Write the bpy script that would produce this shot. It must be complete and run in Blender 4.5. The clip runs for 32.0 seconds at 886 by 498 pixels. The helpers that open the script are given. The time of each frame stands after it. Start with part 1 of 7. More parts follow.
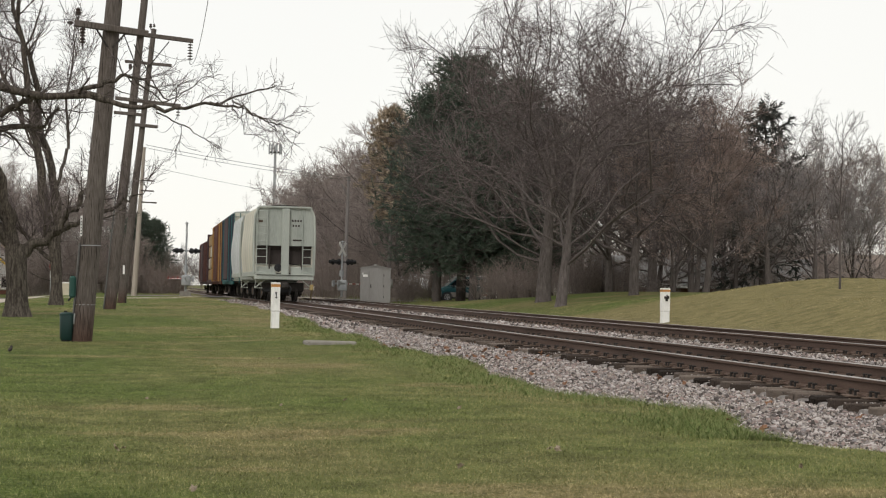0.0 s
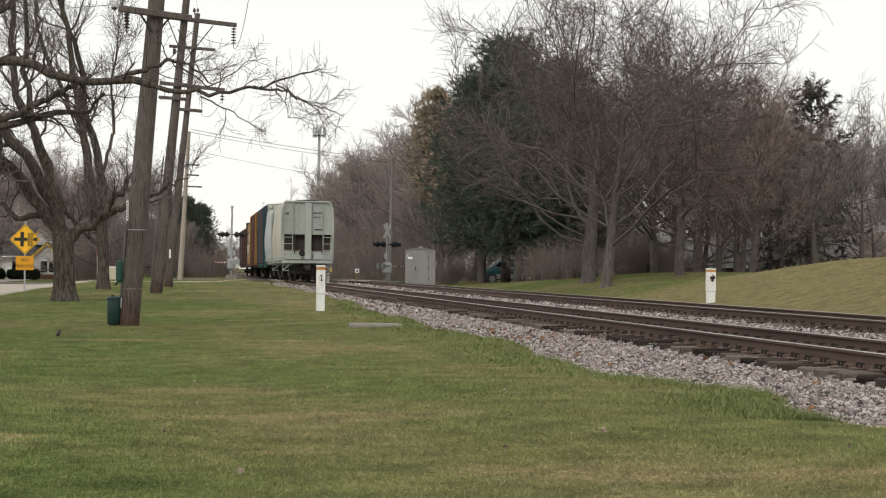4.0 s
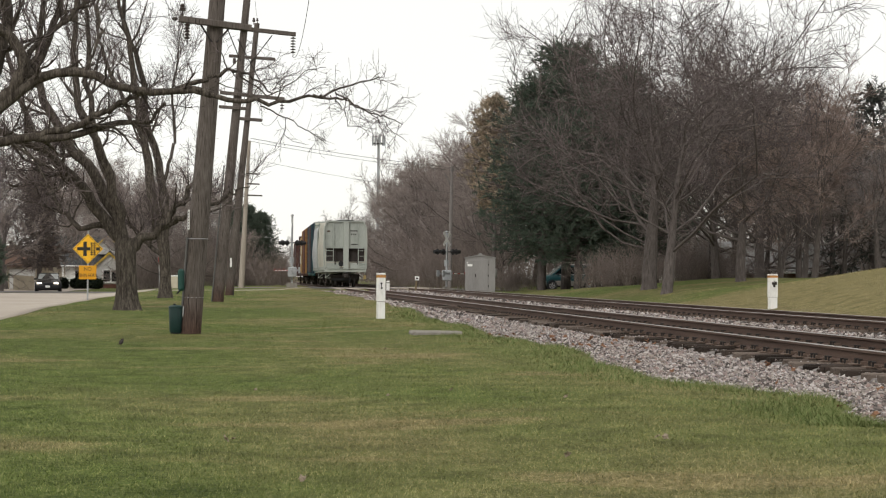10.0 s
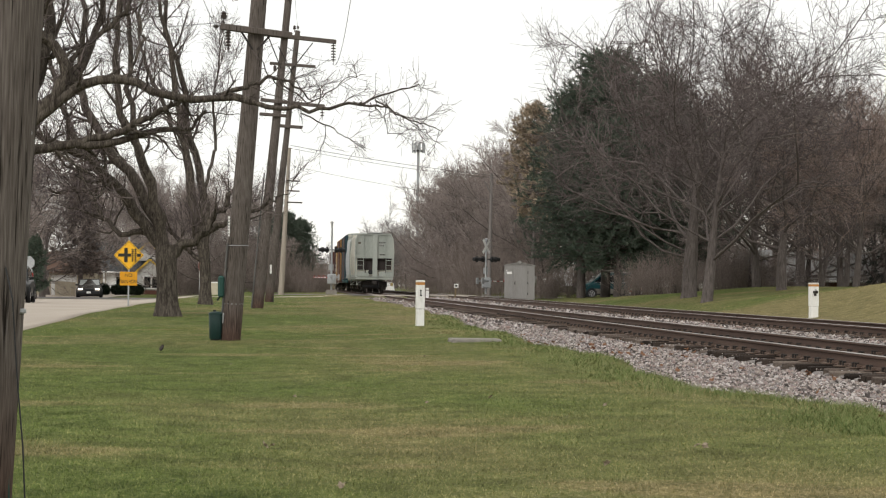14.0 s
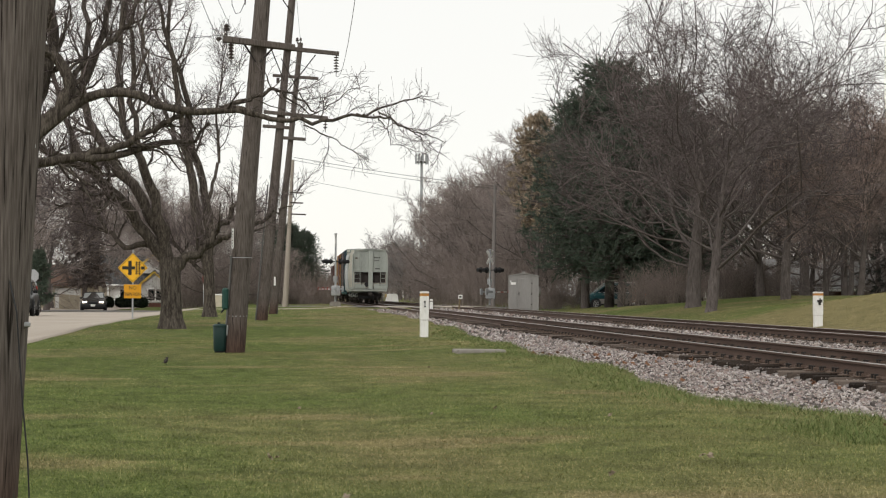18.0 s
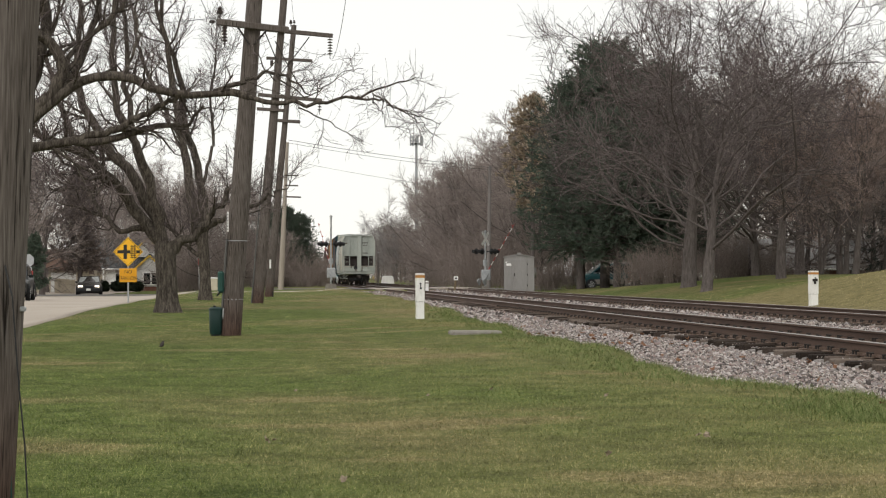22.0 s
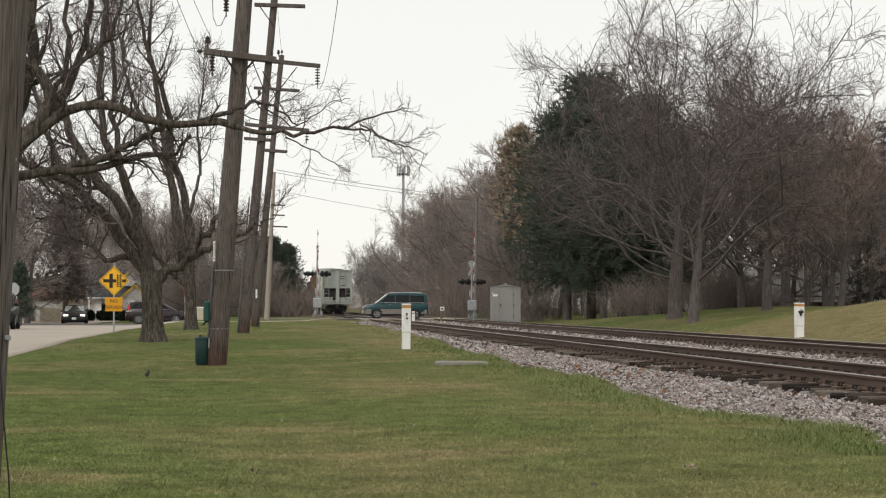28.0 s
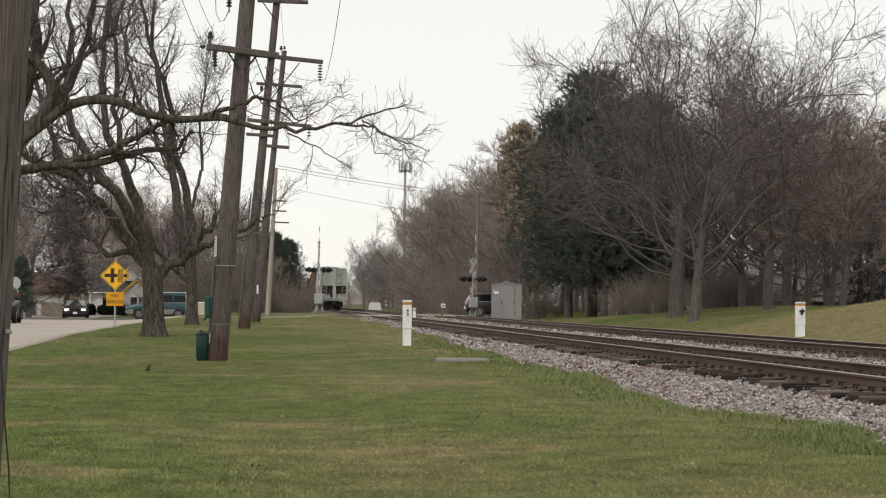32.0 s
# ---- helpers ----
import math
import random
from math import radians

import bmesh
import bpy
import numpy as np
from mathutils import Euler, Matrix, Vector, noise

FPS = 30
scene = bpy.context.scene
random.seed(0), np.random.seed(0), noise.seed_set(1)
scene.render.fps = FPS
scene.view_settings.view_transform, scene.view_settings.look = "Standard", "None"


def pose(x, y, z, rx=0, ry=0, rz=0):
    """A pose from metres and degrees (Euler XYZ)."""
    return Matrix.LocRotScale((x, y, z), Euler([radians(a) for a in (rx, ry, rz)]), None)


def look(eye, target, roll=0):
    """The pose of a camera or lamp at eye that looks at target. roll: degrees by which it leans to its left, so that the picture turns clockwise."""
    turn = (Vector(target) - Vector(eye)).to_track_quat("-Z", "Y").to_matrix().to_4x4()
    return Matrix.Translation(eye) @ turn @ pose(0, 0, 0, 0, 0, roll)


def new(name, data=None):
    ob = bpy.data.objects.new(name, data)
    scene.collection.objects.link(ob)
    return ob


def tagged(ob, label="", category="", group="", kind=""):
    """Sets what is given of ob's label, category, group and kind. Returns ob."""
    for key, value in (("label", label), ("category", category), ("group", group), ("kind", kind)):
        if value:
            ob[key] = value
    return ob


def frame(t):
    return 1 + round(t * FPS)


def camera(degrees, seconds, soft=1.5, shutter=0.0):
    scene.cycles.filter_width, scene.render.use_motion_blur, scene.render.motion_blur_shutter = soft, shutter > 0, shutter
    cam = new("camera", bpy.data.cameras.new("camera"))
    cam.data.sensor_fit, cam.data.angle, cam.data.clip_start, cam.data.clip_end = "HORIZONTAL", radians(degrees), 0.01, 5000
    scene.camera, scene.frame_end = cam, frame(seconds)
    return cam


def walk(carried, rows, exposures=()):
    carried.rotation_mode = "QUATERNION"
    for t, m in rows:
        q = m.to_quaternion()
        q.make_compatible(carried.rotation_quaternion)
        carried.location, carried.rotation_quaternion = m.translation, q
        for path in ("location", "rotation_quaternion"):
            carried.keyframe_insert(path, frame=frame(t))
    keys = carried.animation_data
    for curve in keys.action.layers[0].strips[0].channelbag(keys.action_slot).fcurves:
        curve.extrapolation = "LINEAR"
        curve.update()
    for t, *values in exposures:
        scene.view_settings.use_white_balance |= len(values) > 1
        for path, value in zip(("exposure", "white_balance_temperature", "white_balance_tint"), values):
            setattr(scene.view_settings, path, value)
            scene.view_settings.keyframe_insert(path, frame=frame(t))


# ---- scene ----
EYE = (0.0, 0.0, 1.0)
LENS = 29.29
cam = camera(LENS, 32.0, soft=1.15)
# seconds, yaw, pitch, roll: a tripod head that is panned and tilted by hand
ROWS = [
    (0, -10.271, 1.380, -1.125), (0.5, -10.219, 1.320, -1.135), (1, -10.140, 1.311, -1.219),
    (1.5, -9.988, 1.327, -1.235), (2, -9.785, 1.381, -1.039), (2.5, -9.534, 1.413, -0.980),
    (3, -9.285, 1.287, -0.905), (3.5, -9.026, 0.998, -0.755), (5.5, -7.999, 0.429, -0.976),
    (6, -7.819, 0.607, -0.930), (6.5, -7.669, 0.851, -0.757), (7, -7.532, 1.087, -0.648),
    (7.5, -7.463, 1.351, -0.611), (8, -7.372, 1.556, -0.448), (8.5, -7.281, 1.524, -0.444),
    (9, -7.137, 1.369, -0.509), (9.5, -6.944, 1.173, -0.454), (10, -6.731, 0.969, -0.420),
    (10.5, -6.474, 0.789, -0.337), (11, -6.229, 0.625, -0.229), (11.5, -6.047, 0.541, -0.343),
    (12, -5.851, 0.541, -0.480), (12.5, -5.679, 0.663, -0.590), (13, -5.548, 0.810, -0.720),
    (13.5, -5.443, 1.000, -0.789), (14, -5.403, 1.208, -0.632), (14.5, -5.390, 1.389, -0.577),
    (16.5, -5.512, 1.704, -0.228), (17, -5.498, 1.639, -0.141), (17.5, -5.424, 1.583, -0.173),
    (18, -5.267, 1.580, -0.319), (18.5, -5.172, 1.503, -0.334), (19, -5.149, 1.374, -0.153),
    (19.5, -5.235, 1.240, -0.108), (20, -5.350, 1.148, -0.226), (20.5, -5.448, 1.044, -0.205),
    (21, -5.470, 0.989, -0.147), (21.5, -5.445, 0.910, -0.014), (22, -5.415, 0.960, 0.093),
    (22.5, -5.418, 1.144, 0.138), (23, -5.496, 1.394, 0.071), (23.5, -5.562, 1.591, 0.051),
    (24, -5.645, 1.742, 0.060), (24.5, -5.783, 1.871, 0.007), (25, -5.959, 2.014, -0.000),
    (25.5, -6.142, 2.110, 0.027), (27.5, -6.021, 2.006, -0.095), (28, -5.877, 1.987, -0.139),
    (28.5, -5.770, 1.930, -0.150), (29, -5.702, 1.774, -0.179), (29.5, -5.667, 1.654, -0.207),
    (30, -5.702, 1.607, -0.292), (30.5, -5.760, 1.631, -0.355), (31, -5.783, 1.725, -0.543),
    (31.5, -5.813, 1.823, -0.539), (32, -5.843, 1.882, -0.528),
]
walk(cam, [(t, pose(*EYE, 90 + pitch, roll, yaw)) for t, yaw, pitch, roll in ROWS],
     exposures=[(0.0, 0.12), (3.5, 0.14), (5.5, 0.24), (8.0, 0.21), (10.0, 0.2), (12.5, 0.27), (14.5, 0.26), (17.0, 0.12), (21.0, 0.19), (25.0, 0.15), (28.0, 0.08), (32.0, 0.08)])

# ---- world and light: a bright overcast afternoon ----
world = bpy.data.worlds.new("overcast")
scene.world = world
world.use_nodes = True
wn, wl = world.node_tree.nodes, world.node_tree.links
for n in list(wn):
    wn.remove(n)
w_out = wn.new("ShaderNodeOutputWorld")
w_sum = wn.new("ShaderNodeAddShader")
w_sky = wn.new("ShaderNodeTexSky")
w_sky.sky_type = "NISHITA"
w_sky.sun_disc = False
w_sky.sun_elevation, w_sky.sun_rotation = radians(38), radians(150)
w_bg = wn.new("ShaderNodeBackground")
w_bg.inputs["Strength"].default_value = 0.012
wl.new(w_sky.outputs[0], w_bg.inputs["Color"])
w_cloud = wn.new("ShaderNodeBackground")
w_cloud.inputs["Strength"].default_value = 0.865
w_co = wn.new("ShaderNodeTexCoord")
w_noise = wn.new("ShaderNodeTexNoise")
w_noise.inputs["Scale"].default_value = 2.2
w_noise.inputs["Detail"].default_value = 3
w_ramp = wn.new("ShaderNodeValToRGB")
w_ramp.color_ramp.elements[0].color = (0.975, 0.955, 0.902, 1)
w_ramp.color_ramp.elements[1].color = (1.0, 0.98, 0.928, 1)
w_ramp.color_ramp.elements[0].position, w_ramp.color_ramp.elements[1].position = 0.35, 0.7
wl.new(w_co.outputs["Generated"], w_noise.inputs["Vector"])
wl.new(w_noise.outputs["Fac"], w_ramp.inputs["Fac"])
wl.new(w_ramp.outputs["Color"], w_cloud.inputs["Color"])
wl.new(w_bg.outputs[0], w_sum.inputs[0])
wl.new(w_cloud.outputs[0], w_sum.inputs[1])
wl.new(w_sum.outputs[0], w_out.inputs[0])
sun = new("sun", bpy.data.lights.new("sun", "SUN"))
sun.data.energy, sun.data.angle, sun.data.color = 1.2, radians(25), (1.0, 0.965, 0.92)
sun.matrix_world = look((-20, -30, 34), (0, 0, 0))


# ---- materials ----
def mat(name, colors, scale=4.0, rough=0.8, metal=0.0, bump=0.2, fine=40.0, detail=6.0, stretch=(1, 1, 1), per="", spread=(0.3, 0.7), spec=0.3, coords="Object", amount=0.5):
    """Colour from two scales of noise over a ramp, with relief. per: 'object' or 'island' adds variation between pieces."""
    m = bpy.data.materials.new(name)
    m.use_nodes = True
    n, l = m.node_tree.nodes, m.node_tree.links
    b = n["Principled BSDF"]
    co = n.new("ShaderNodeTexCoord")
    mp = n.new("ShaderNodeMapping")
    mp.inputs["Scale"].default_value = stretch
    l.new(co.outputs[coords], mp.inputs["Vector"])
    a = n.new("ShaderNodeTexNoise")
    a.inputs["Scale"].default_value, a.inputs["Detail"].default_value = scale, detail
    f = n.new("ShaderNodeTexNoise")
    f.inputs["Scale"].default_value, f.inputs["Detail"].default_value = fine, 3
    l.new(mp.outputs[0], a.inputs["Vector"])
    l.new(mp.outputs[0], f.inputs["Vector"])
    mix = n.new("ShaderNodeMix")
    mix.inputs["Factor"].default_value = 0.4
    l.new(a.outputs["Fac"], mix.inputs["A"])
    l.new(f.outputs["Fac"], mix.inputs["B"])
    fac = mix.outputs["Result"]
    if per:
        if per == "object":
            r = n.new("ShaderNodeObjectInfo").outputs["Random"]
        else:
            r = n.new("ShaderNodeNewGeometry").outputs["Random Per Island"]
        mx = n.new("ShaderNodeMix")
        mx.inputs["Factor"].default_value = amount
        l.new(fac, mx.inputs["A"])
        l.new(r, mx.inputs["B"])
        fac = mx.outputs["Result"]
    ramp = n.new("ShaderNodeValToRGB")
    e = ramp.color_ramp.elements
    k = len(colors)
    for i, c in enumerate(colors):
        p = spread[0] + (spread[1] - spread[0]) * i / max(1, k - 1)
        if i < 2:
            e[i].position = p
            e[i].color = (*c, 1)
        else:
            e.new(p).color = (*c, 1)
    l.new(fac, ramp.inputs["Fac"])
    l.new(ramp.outputs["Color"], b.inputs["Base Color"])
    b.inputs["Roughness"].default_value, b.inputs["Metallic"].default_value = rough, metal
    b.inputs["Specular IOR Level"].default_value = spec
    if bump:
        bp = n.new("ShaderNodeBump")
        bp.inputs["Strength"].default_value, bp.inputs["Distance"].default_value = bump, 0.02
        l.new(mix.outputs["Result"], bp.inputs["Height"])
        l.new(bp.outputs[0], b.inputs["Normal"])
    return m


def shade(c, k=0.12):
    """Two near tones of one colour."""
    return [tuple(max(0.0, v * (1 - k)) for v in c), tuple(min(1.0, v * (1 + k)) for v in c)]


def paint(name, c, rough=0.5, k=0.12, spec=0.4, **o):
    return mat(name, shade(c, k), scale=1.5, rough=rough, bump=0.05, spec=spec, **o)


def glow(name, c, strength):
    m = bpy.data.materials.new(name)
    m.use_nodes = True
    b = m.node_tree.nodes["Principled BSDF"]
    b.inputs["Base Color"].default_value = (*c, 1)
    b.inputs["Emission Color"].default_value = (*c, 1)
    b.inputs["Emission Strength"].default_value = strength
    return m


BARK = mat("bark_grey_brown", [(0.05, 0.042, 0.040), (0.108, 0.092, 0.086), (0.17, 0.147, 0.137)], scale=5, stretch=(3, 3, 0.6), bump=0.9, fine=30, rough=0.95, spec=0.1)
BARK_MOSS = mat("bark_mossy", [(0.028, 0.023, 0.019), (0.072, 0.061, 0.051), (0.14, 0.122, 0.102)], scale=5, stretch=(4, 4, 0.7), bump=1.0, spread=(0.36, 0.64), fine=20, rough=0.95, spec=0.1)
TWIG = mat("twig_brown", [(0.062, 0.05, 0.049), (0.118, 0.097, 0.095), (0.205, 0.17, 0.164)], scale=2, bump=0, rough=0.95, spec=0.1, per="island", amount=0.8, spread=(0.15, 0.85))
# far twigs: brown paled to put distance haze into the colour
TWIG_FAR_HAZED = mat("twig_far_hazed", [(0.21, 0.174, 0.16), (0.35, 0.298, 0.275)], scale=2, bump=0, rough=0.95, spec=0.1, per="island")
TWIG_RED = mat("twig_reddish", [(0.16, 0.118, 0.105), (0.27, 0.203, 0.18), (0.38, 0.293, 0.262)], scale=2, bump=0, rough=0.95, spec=0.1, per="island", amount=0.7, spread=(0.2, 0.8))
# greyed further, as haze over the farthest trees
TWIG_GREY_HAZED = mat("twig_grey_hazed", [(0.20, 0.18, 0.175), (0.31, 0.285, 0.278)], scale=2, bump=0, rough=0.95, spec=0.1, per="island")
NEEDLE = mat("needles_dark_green", [(0.05, 0.073, 0.056), (0.085, 0.11, 0.082), (0.125, 0.145, 0.11)], scale=1.2, amount=0.35, bump=0, rough=0.9, spec=0.15, per="island")
NEEDLE_BLUE = mat("needles_blackish", [(0.035, 0.04, 0.036), (0.075, 0.08, 0.07)], scale=1.2, bump=0, rough=0.9, spec=0.15, per="island")
NEEDLE_DRY = mat("needles_grey_brown", [(0.10, 0.08, 0.07), (0.18, 0.145, 0.13), (0.27, 0.225, 0.205)], scale=1.2, bump=0, rough=0.95, spec=0.1, per="island")
NEEDLE_BROWN = mat("needles_brown", [(0.19, 0.17, 0.125), (0.36, 0.285, 0.21), (0.50, 0.40, 0.30)], scale=0.5, bump=0, rough=0.95, spec=0.1, per="island")
LEAF_PALE = mat("bleached_leaf", [(0.16, 0.12, 0.085), (0.34, 0.28, 0.21)], scale=6, bump=0.1, rough=0.8)
LEAF_ORANGE = mat("dry_leaf", [(0.11, 0.055, 0.032), (0.25, 0.125, 0.066)], scale=6, bump=0.1, rough=0.8, per="island")
# lightened like the far twigs, with the haze in its colour
BRUSH = mat("brush_brown_hazed", [(0.18, 0.147, 0.132), (0.29, 0.243, 0.22)], scale=1, bump=0, rough=0.95, spec=0.1, per="island")
def pole_material():
    """Weathered pole: grey fibres, dark drying cracks, a reddish stained foot."""
    m = bpy.data.materials.new("weathered_pole")
    m.use_nodes = True
    n, l = m.node_tree.nodes, m.node_tree.links
    b = n["Principled BSDF"]
    b.inputs["Roughness"].default_value, b.inputs["Specular IOR Level"].default_value = 0.95, 0.1
    co = n.new("ShaderNodeTexCoord")

    def grain(stretch, detail, stops):
        mp = n.new("ShaderNodeMapping")
        mp.inputs["Scale"].default_value = stretch
        t = n.new("ShaderNodeTexNoise")
        t.inputs["Scale"].default_value, t.inputs["Detail"].default_value = 1.0, detail
        r = n.new("ShaderNodeValToRGB")
        for i, (p, c) in enumerate(stops):
            e = r.color_ramp.elements[i] if i < 2 else r.color_ramp.elements.new(p)
            e.position, e.color = p, (*c, 1)
        l.new(co.outputs["Object"], mp.inputs["Vector"])
        l.new(mp.outputs[0], t.inputs["Vector"])
        l.new(t.outputs["Fac"], r.inputs["Fac"])
        return r.outputs["Color"]

    def times(a, c, k):
        x = n.new("ShaderNodeMix")
        x.data_type, x.blend_type = "RGBA", "MULTIPLY"
        x.inputs["Factor"].default_value = k
        l.new(a, x.inputs["A"])
        l.new(c, x.inputs["B"])
        return x.outputs["Result"]

    fibre = grain((130, 130, 5.0), 5, [(0.3, (0.085, 0.072, 0.064)), (0.5, (0.145, 0.125, 0.113)), (0.72, (0.22, 0.195, 0.178))])
    crack = grain((62, 62, 1.6), 3, [(0.33, (0.2, 0.19, 0.18)), (0.38, (0.82, 0.82, 0.82)), (0.6, (1, 1, 1))])
    patch = grain((3, 3, 0.9), 3, [(0.3, (0.72, 0.70, 0.68)), (0.7, (1.0, 1.0, 1.0))])
    sep = n.new("ShaderNodeSeparateXYZ")
    l.new(co.outputs["Object"], sep.inputs[0])
    foot = n.new("ShaderNodeValToRGB")
    foot.color_ramp.elements[0].position, foot.color_ramp.elements[0].color = 0.1, (0.66, 0.47, 0.41, 1)
    foot.color_ramp.elements[1].position, foot.color_ramp.elements[1].color = 0.75, (1, 1, 1, 1)
    l.new(sep.outputs["Z"], foot.inputs["Fac"])
    l.new(times(times(times(fibre, crack, 1.0), patch, 1.0), foot.outputs["Color"], 0.9), b.inputs["Base Color"])
    bp = n.new("ShaderNodeBump")
    bp.inputs["Strength"].default_value, bp.inputs["Distance"].default_value = 0.8, 0.012
    l.new(crack, bp.inputs["Height"])
    l.new(bp.outputs[0], b.inputs["Normal"])
    return m


POLE_WOOD = pole_material()
CONDUIT = mat("weathered_conduit", [(0.09, 0.088, 0.085), (0.16, 0.156, 0.15)], scale=5, fine=30, rough=0.7, metal=0.3, bump=0.06)
POLE_GREY = mat("grey_pole", [(0.15, 0.135, 0.128), (0.24, 0.22, 0.208)], scale=3, stretch=(6, 6, 0.2), fine=22, bump=0.4, rough=0.95, spec=0.1)
POLE_PALE = mat("pale_pole", [(0.28, 0.24, 0.20), (0.4, 0.36, 0.31)], scale=3, stretch=(6, 6, 0.2), fine=22, bump=0.5, rough=0.95, spec=0.1)
GRASS_LUSH = mat("grass_lush", [(0.085, 0.125, 0.037), (0.135, 0.175, 0.055), (0.22, 0.225, 0.10)], scale=0.7, bump=0, rough=0.8, spec=0.15, per="island")
STONE = mat("ballast_stone", [(0.07, 0.06, 0.056), (0.16, 0.14, 0.133), (0.30, 0.22, 0.195), (0.24, 0.225, 0.225), (0.29, 0.25, 0.215), (0.47, 0.43, 0.41)], scale=8, bump=0.3, rough=0.95, spec=0.15, per="island", spread=(0.2, 0.8), amount=0.8)
STONE_OB = mat("ballast_stone_piece", [(0.07, 0.06, 0.056), (0.16, 0.14, 0.133), (0.30, 0.22, 0.195), (0.24, 0.225, 0.225), (0.29, 0.25, 0.215), (0.47, 0.43, 0.41)], scale=8, bump=0.3, rough=0.95, spec=0.15, per="object", spread=(0.2, 0.8), amount=0.8)
BALLAST_BED = mat("ballast_bed", [(0.10, 0.09, 0.085), (0.19, 0.172, 0.163), (0.32, 0.295, 0.28)], scale=9, fine=28, bump=1.0, rough=1.0, spec=0.1)
TIE_WOOD = mat("creosoted_tie", [(0.022, 0.017, 0.014), (0.062, 0.048, 0.04), (0.16, 0.13, 0.11)], scale=3, stretch=(0.6, 5, 5), fine=30, bump=0.8, rough=0.95, spec=0.1, per="object", amount=0.45)
RAIL_RUST = mat("rail_rust", [(0.05, 0.031, 0.023), (0.09, 0.057, 0.044), (0.125, 0.082, 0.063)], scale=1.2, stretch=(4, 0.5, 4), fine=25, bump=0.15, rough=0.75, metal=0.2, spec=0.3)
RAIL_HEAD = mat("rail_worn_head", [(0.2, 0.175, 0.16), (0.38, 0.35, 0.33)], scale=1, stretch=(10, 0.3, 1), bump=0.05, rough=0.45, metal=0.6, spec=0.5)
PLATE_RUST = mat("rusty_iron", [(0.09, 0.062, 0.048), (0.17, 0.125, 0.098)], scale=14, bump=0.4, rough=0.85, metal=0.2)
CONCRETE = mat("pale_concrete", [(0.31, 0.268, 0.225), (0.365, 0.318, 0.268), (0.42, 0.37, 0.315)], scale=0.25, fine=14, bump=0.15, rough=0.9, coords="Object")
CONCRETE_ROUGH = mat("weathered_concrete", [(0.17, 0.155, 0.135), (0.28, 0.26, 0.23)], scale=6, fine=50, bump=0.5, rough=0.95)
ASPHALT = mat("asphalt", [(0.10, 0.095, 0.09), (0.17, 0.16, 0.15)], scale=0.6, fine=60, bump=0.3, rough=0.95)
WHITE = mat("white_paint", [(0.62, 0.61, 0.58), (0.80, 0.79, 0.77), (0.85, 0.85, 0.83)], scale=2, stretch=(2, 2, 0.5), fine=18, bump=0.08, rough=0.6)
ORANGE = paint("orange_paint", (0.50, 0.24, 0.07), 0.6)
ORANGE_RED = paint("barrier_orange", (0.55, 0.10, 0.03), 0.6)
BLACK = paint("black_paint", (0.012, 0.012, 0.013), 0.6)
RUBBER = paint("rubber", (0.018, 0.018, 0.019), 0.85)
CHROME = mat("bright_metal", [(0.5, 0.5, 0.5), (0.68, 0.68, 0.68)], scale=2, rough=0.3, metal=0.9, bump=0.02)
STEEL = mat("galvanised_steel", [(0.30, 0.31, 0.32), (0.46, 0.47, 0.48)], scale=5, fine=30, rough=0.55, metal=0.5, bump=0.06)
DARK_STEEL = mat("dark_steel", [(0.02, 0.018, 0.017), (0.055, 0.047, 0.042)], scale=5, rough=0.8, metal=0.2, bump=0.2)
ALLOY = paint("alloy_paint", (0.42, 0.42, 0.42), 0.4)
GLASS_DARK = paint("car_glass", (0.006, 0.008, 0.009), 0.1, spec=0.25)
# windscreen: pale base colour stands in for the reflected sky
SCREEN_SHEEN = paint("windscreen_sheen", (0.22, 0.23, 0.22), 0.06, spec=0.8)
CABINET = mat("aluminium_cabinet", [(0.235, 0.225, 0.215), (0.30, 0.29, 0.28)], scale=1.2, stretch=(2, 2, 0.5), fine=8, rough=0.6, metal=0.2, bump=0.05)
SIGN_YELLOW = mat("sign_yellow", [(0.80, 0.42, 0.02), (0.86, 0.49, 0.03)], scale=3, rough=0.5, bump=0)
SIGN_AMBER = mat("sign_amber", [(0.60, 0.27, 0.01), (0.68, 0.33, 0.015)], scale=3, rough=0.5, bump=0)
SIGN_BLACK = paint("sign_black", (0.02, 0.017, 0.012), 0.6)
RED = paint("signal_red", (0.36, 0.045, 0.04), 0.5)
RED_LIT = glow("red_lens_lit", (0.8, 0.05, 0.05), 0.7)
RED_LENS = paint("red_lens", (0.16, 0.012, 0.016), 0.25)
HEAD_LIT = glow("headlight_lit", (1.0, 0.88, 0.72), 1.8)
TAIL_LIT = glow("tail_lamp_lit", (0.5, 0.03, 0.04), 0.3)
GREEN_BOX = paint("green_enamel", (0.013, 0.062, 0.05), 0.45)
GREEN_BIN = paint("dark_green_plastic", (0.006, 0.03, 0.027), 0.5)
PORCELAIN = paint("brown_porcelain", (0.045, 0.032, 0.028), 0.3)
WIRE = paint("wire_grey", (0.10, 0.10, 0.10), 0.7)
HOPPER = mat("hopper_pale_grey", [(0.27, 0.292, 0.265), (0.36, 0.383, 0.348), (0.42, 0.435, 0.395)], scale=0.7, stretch=(2, 2, 0.35), fine=9, rough=0.65, bump=0.05)
HOPPER_SIDE = mat("hopper_cream", [(0.47, 0.45, 0.38), (0.60, 0.575, 0.49)], scale=0.7, stretch=(1, 1, 0.3), fine=9, rough=0.65, bump=0.05)
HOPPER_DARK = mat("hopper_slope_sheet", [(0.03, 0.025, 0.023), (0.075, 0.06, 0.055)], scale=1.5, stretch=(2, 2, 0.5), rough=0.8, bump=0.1)


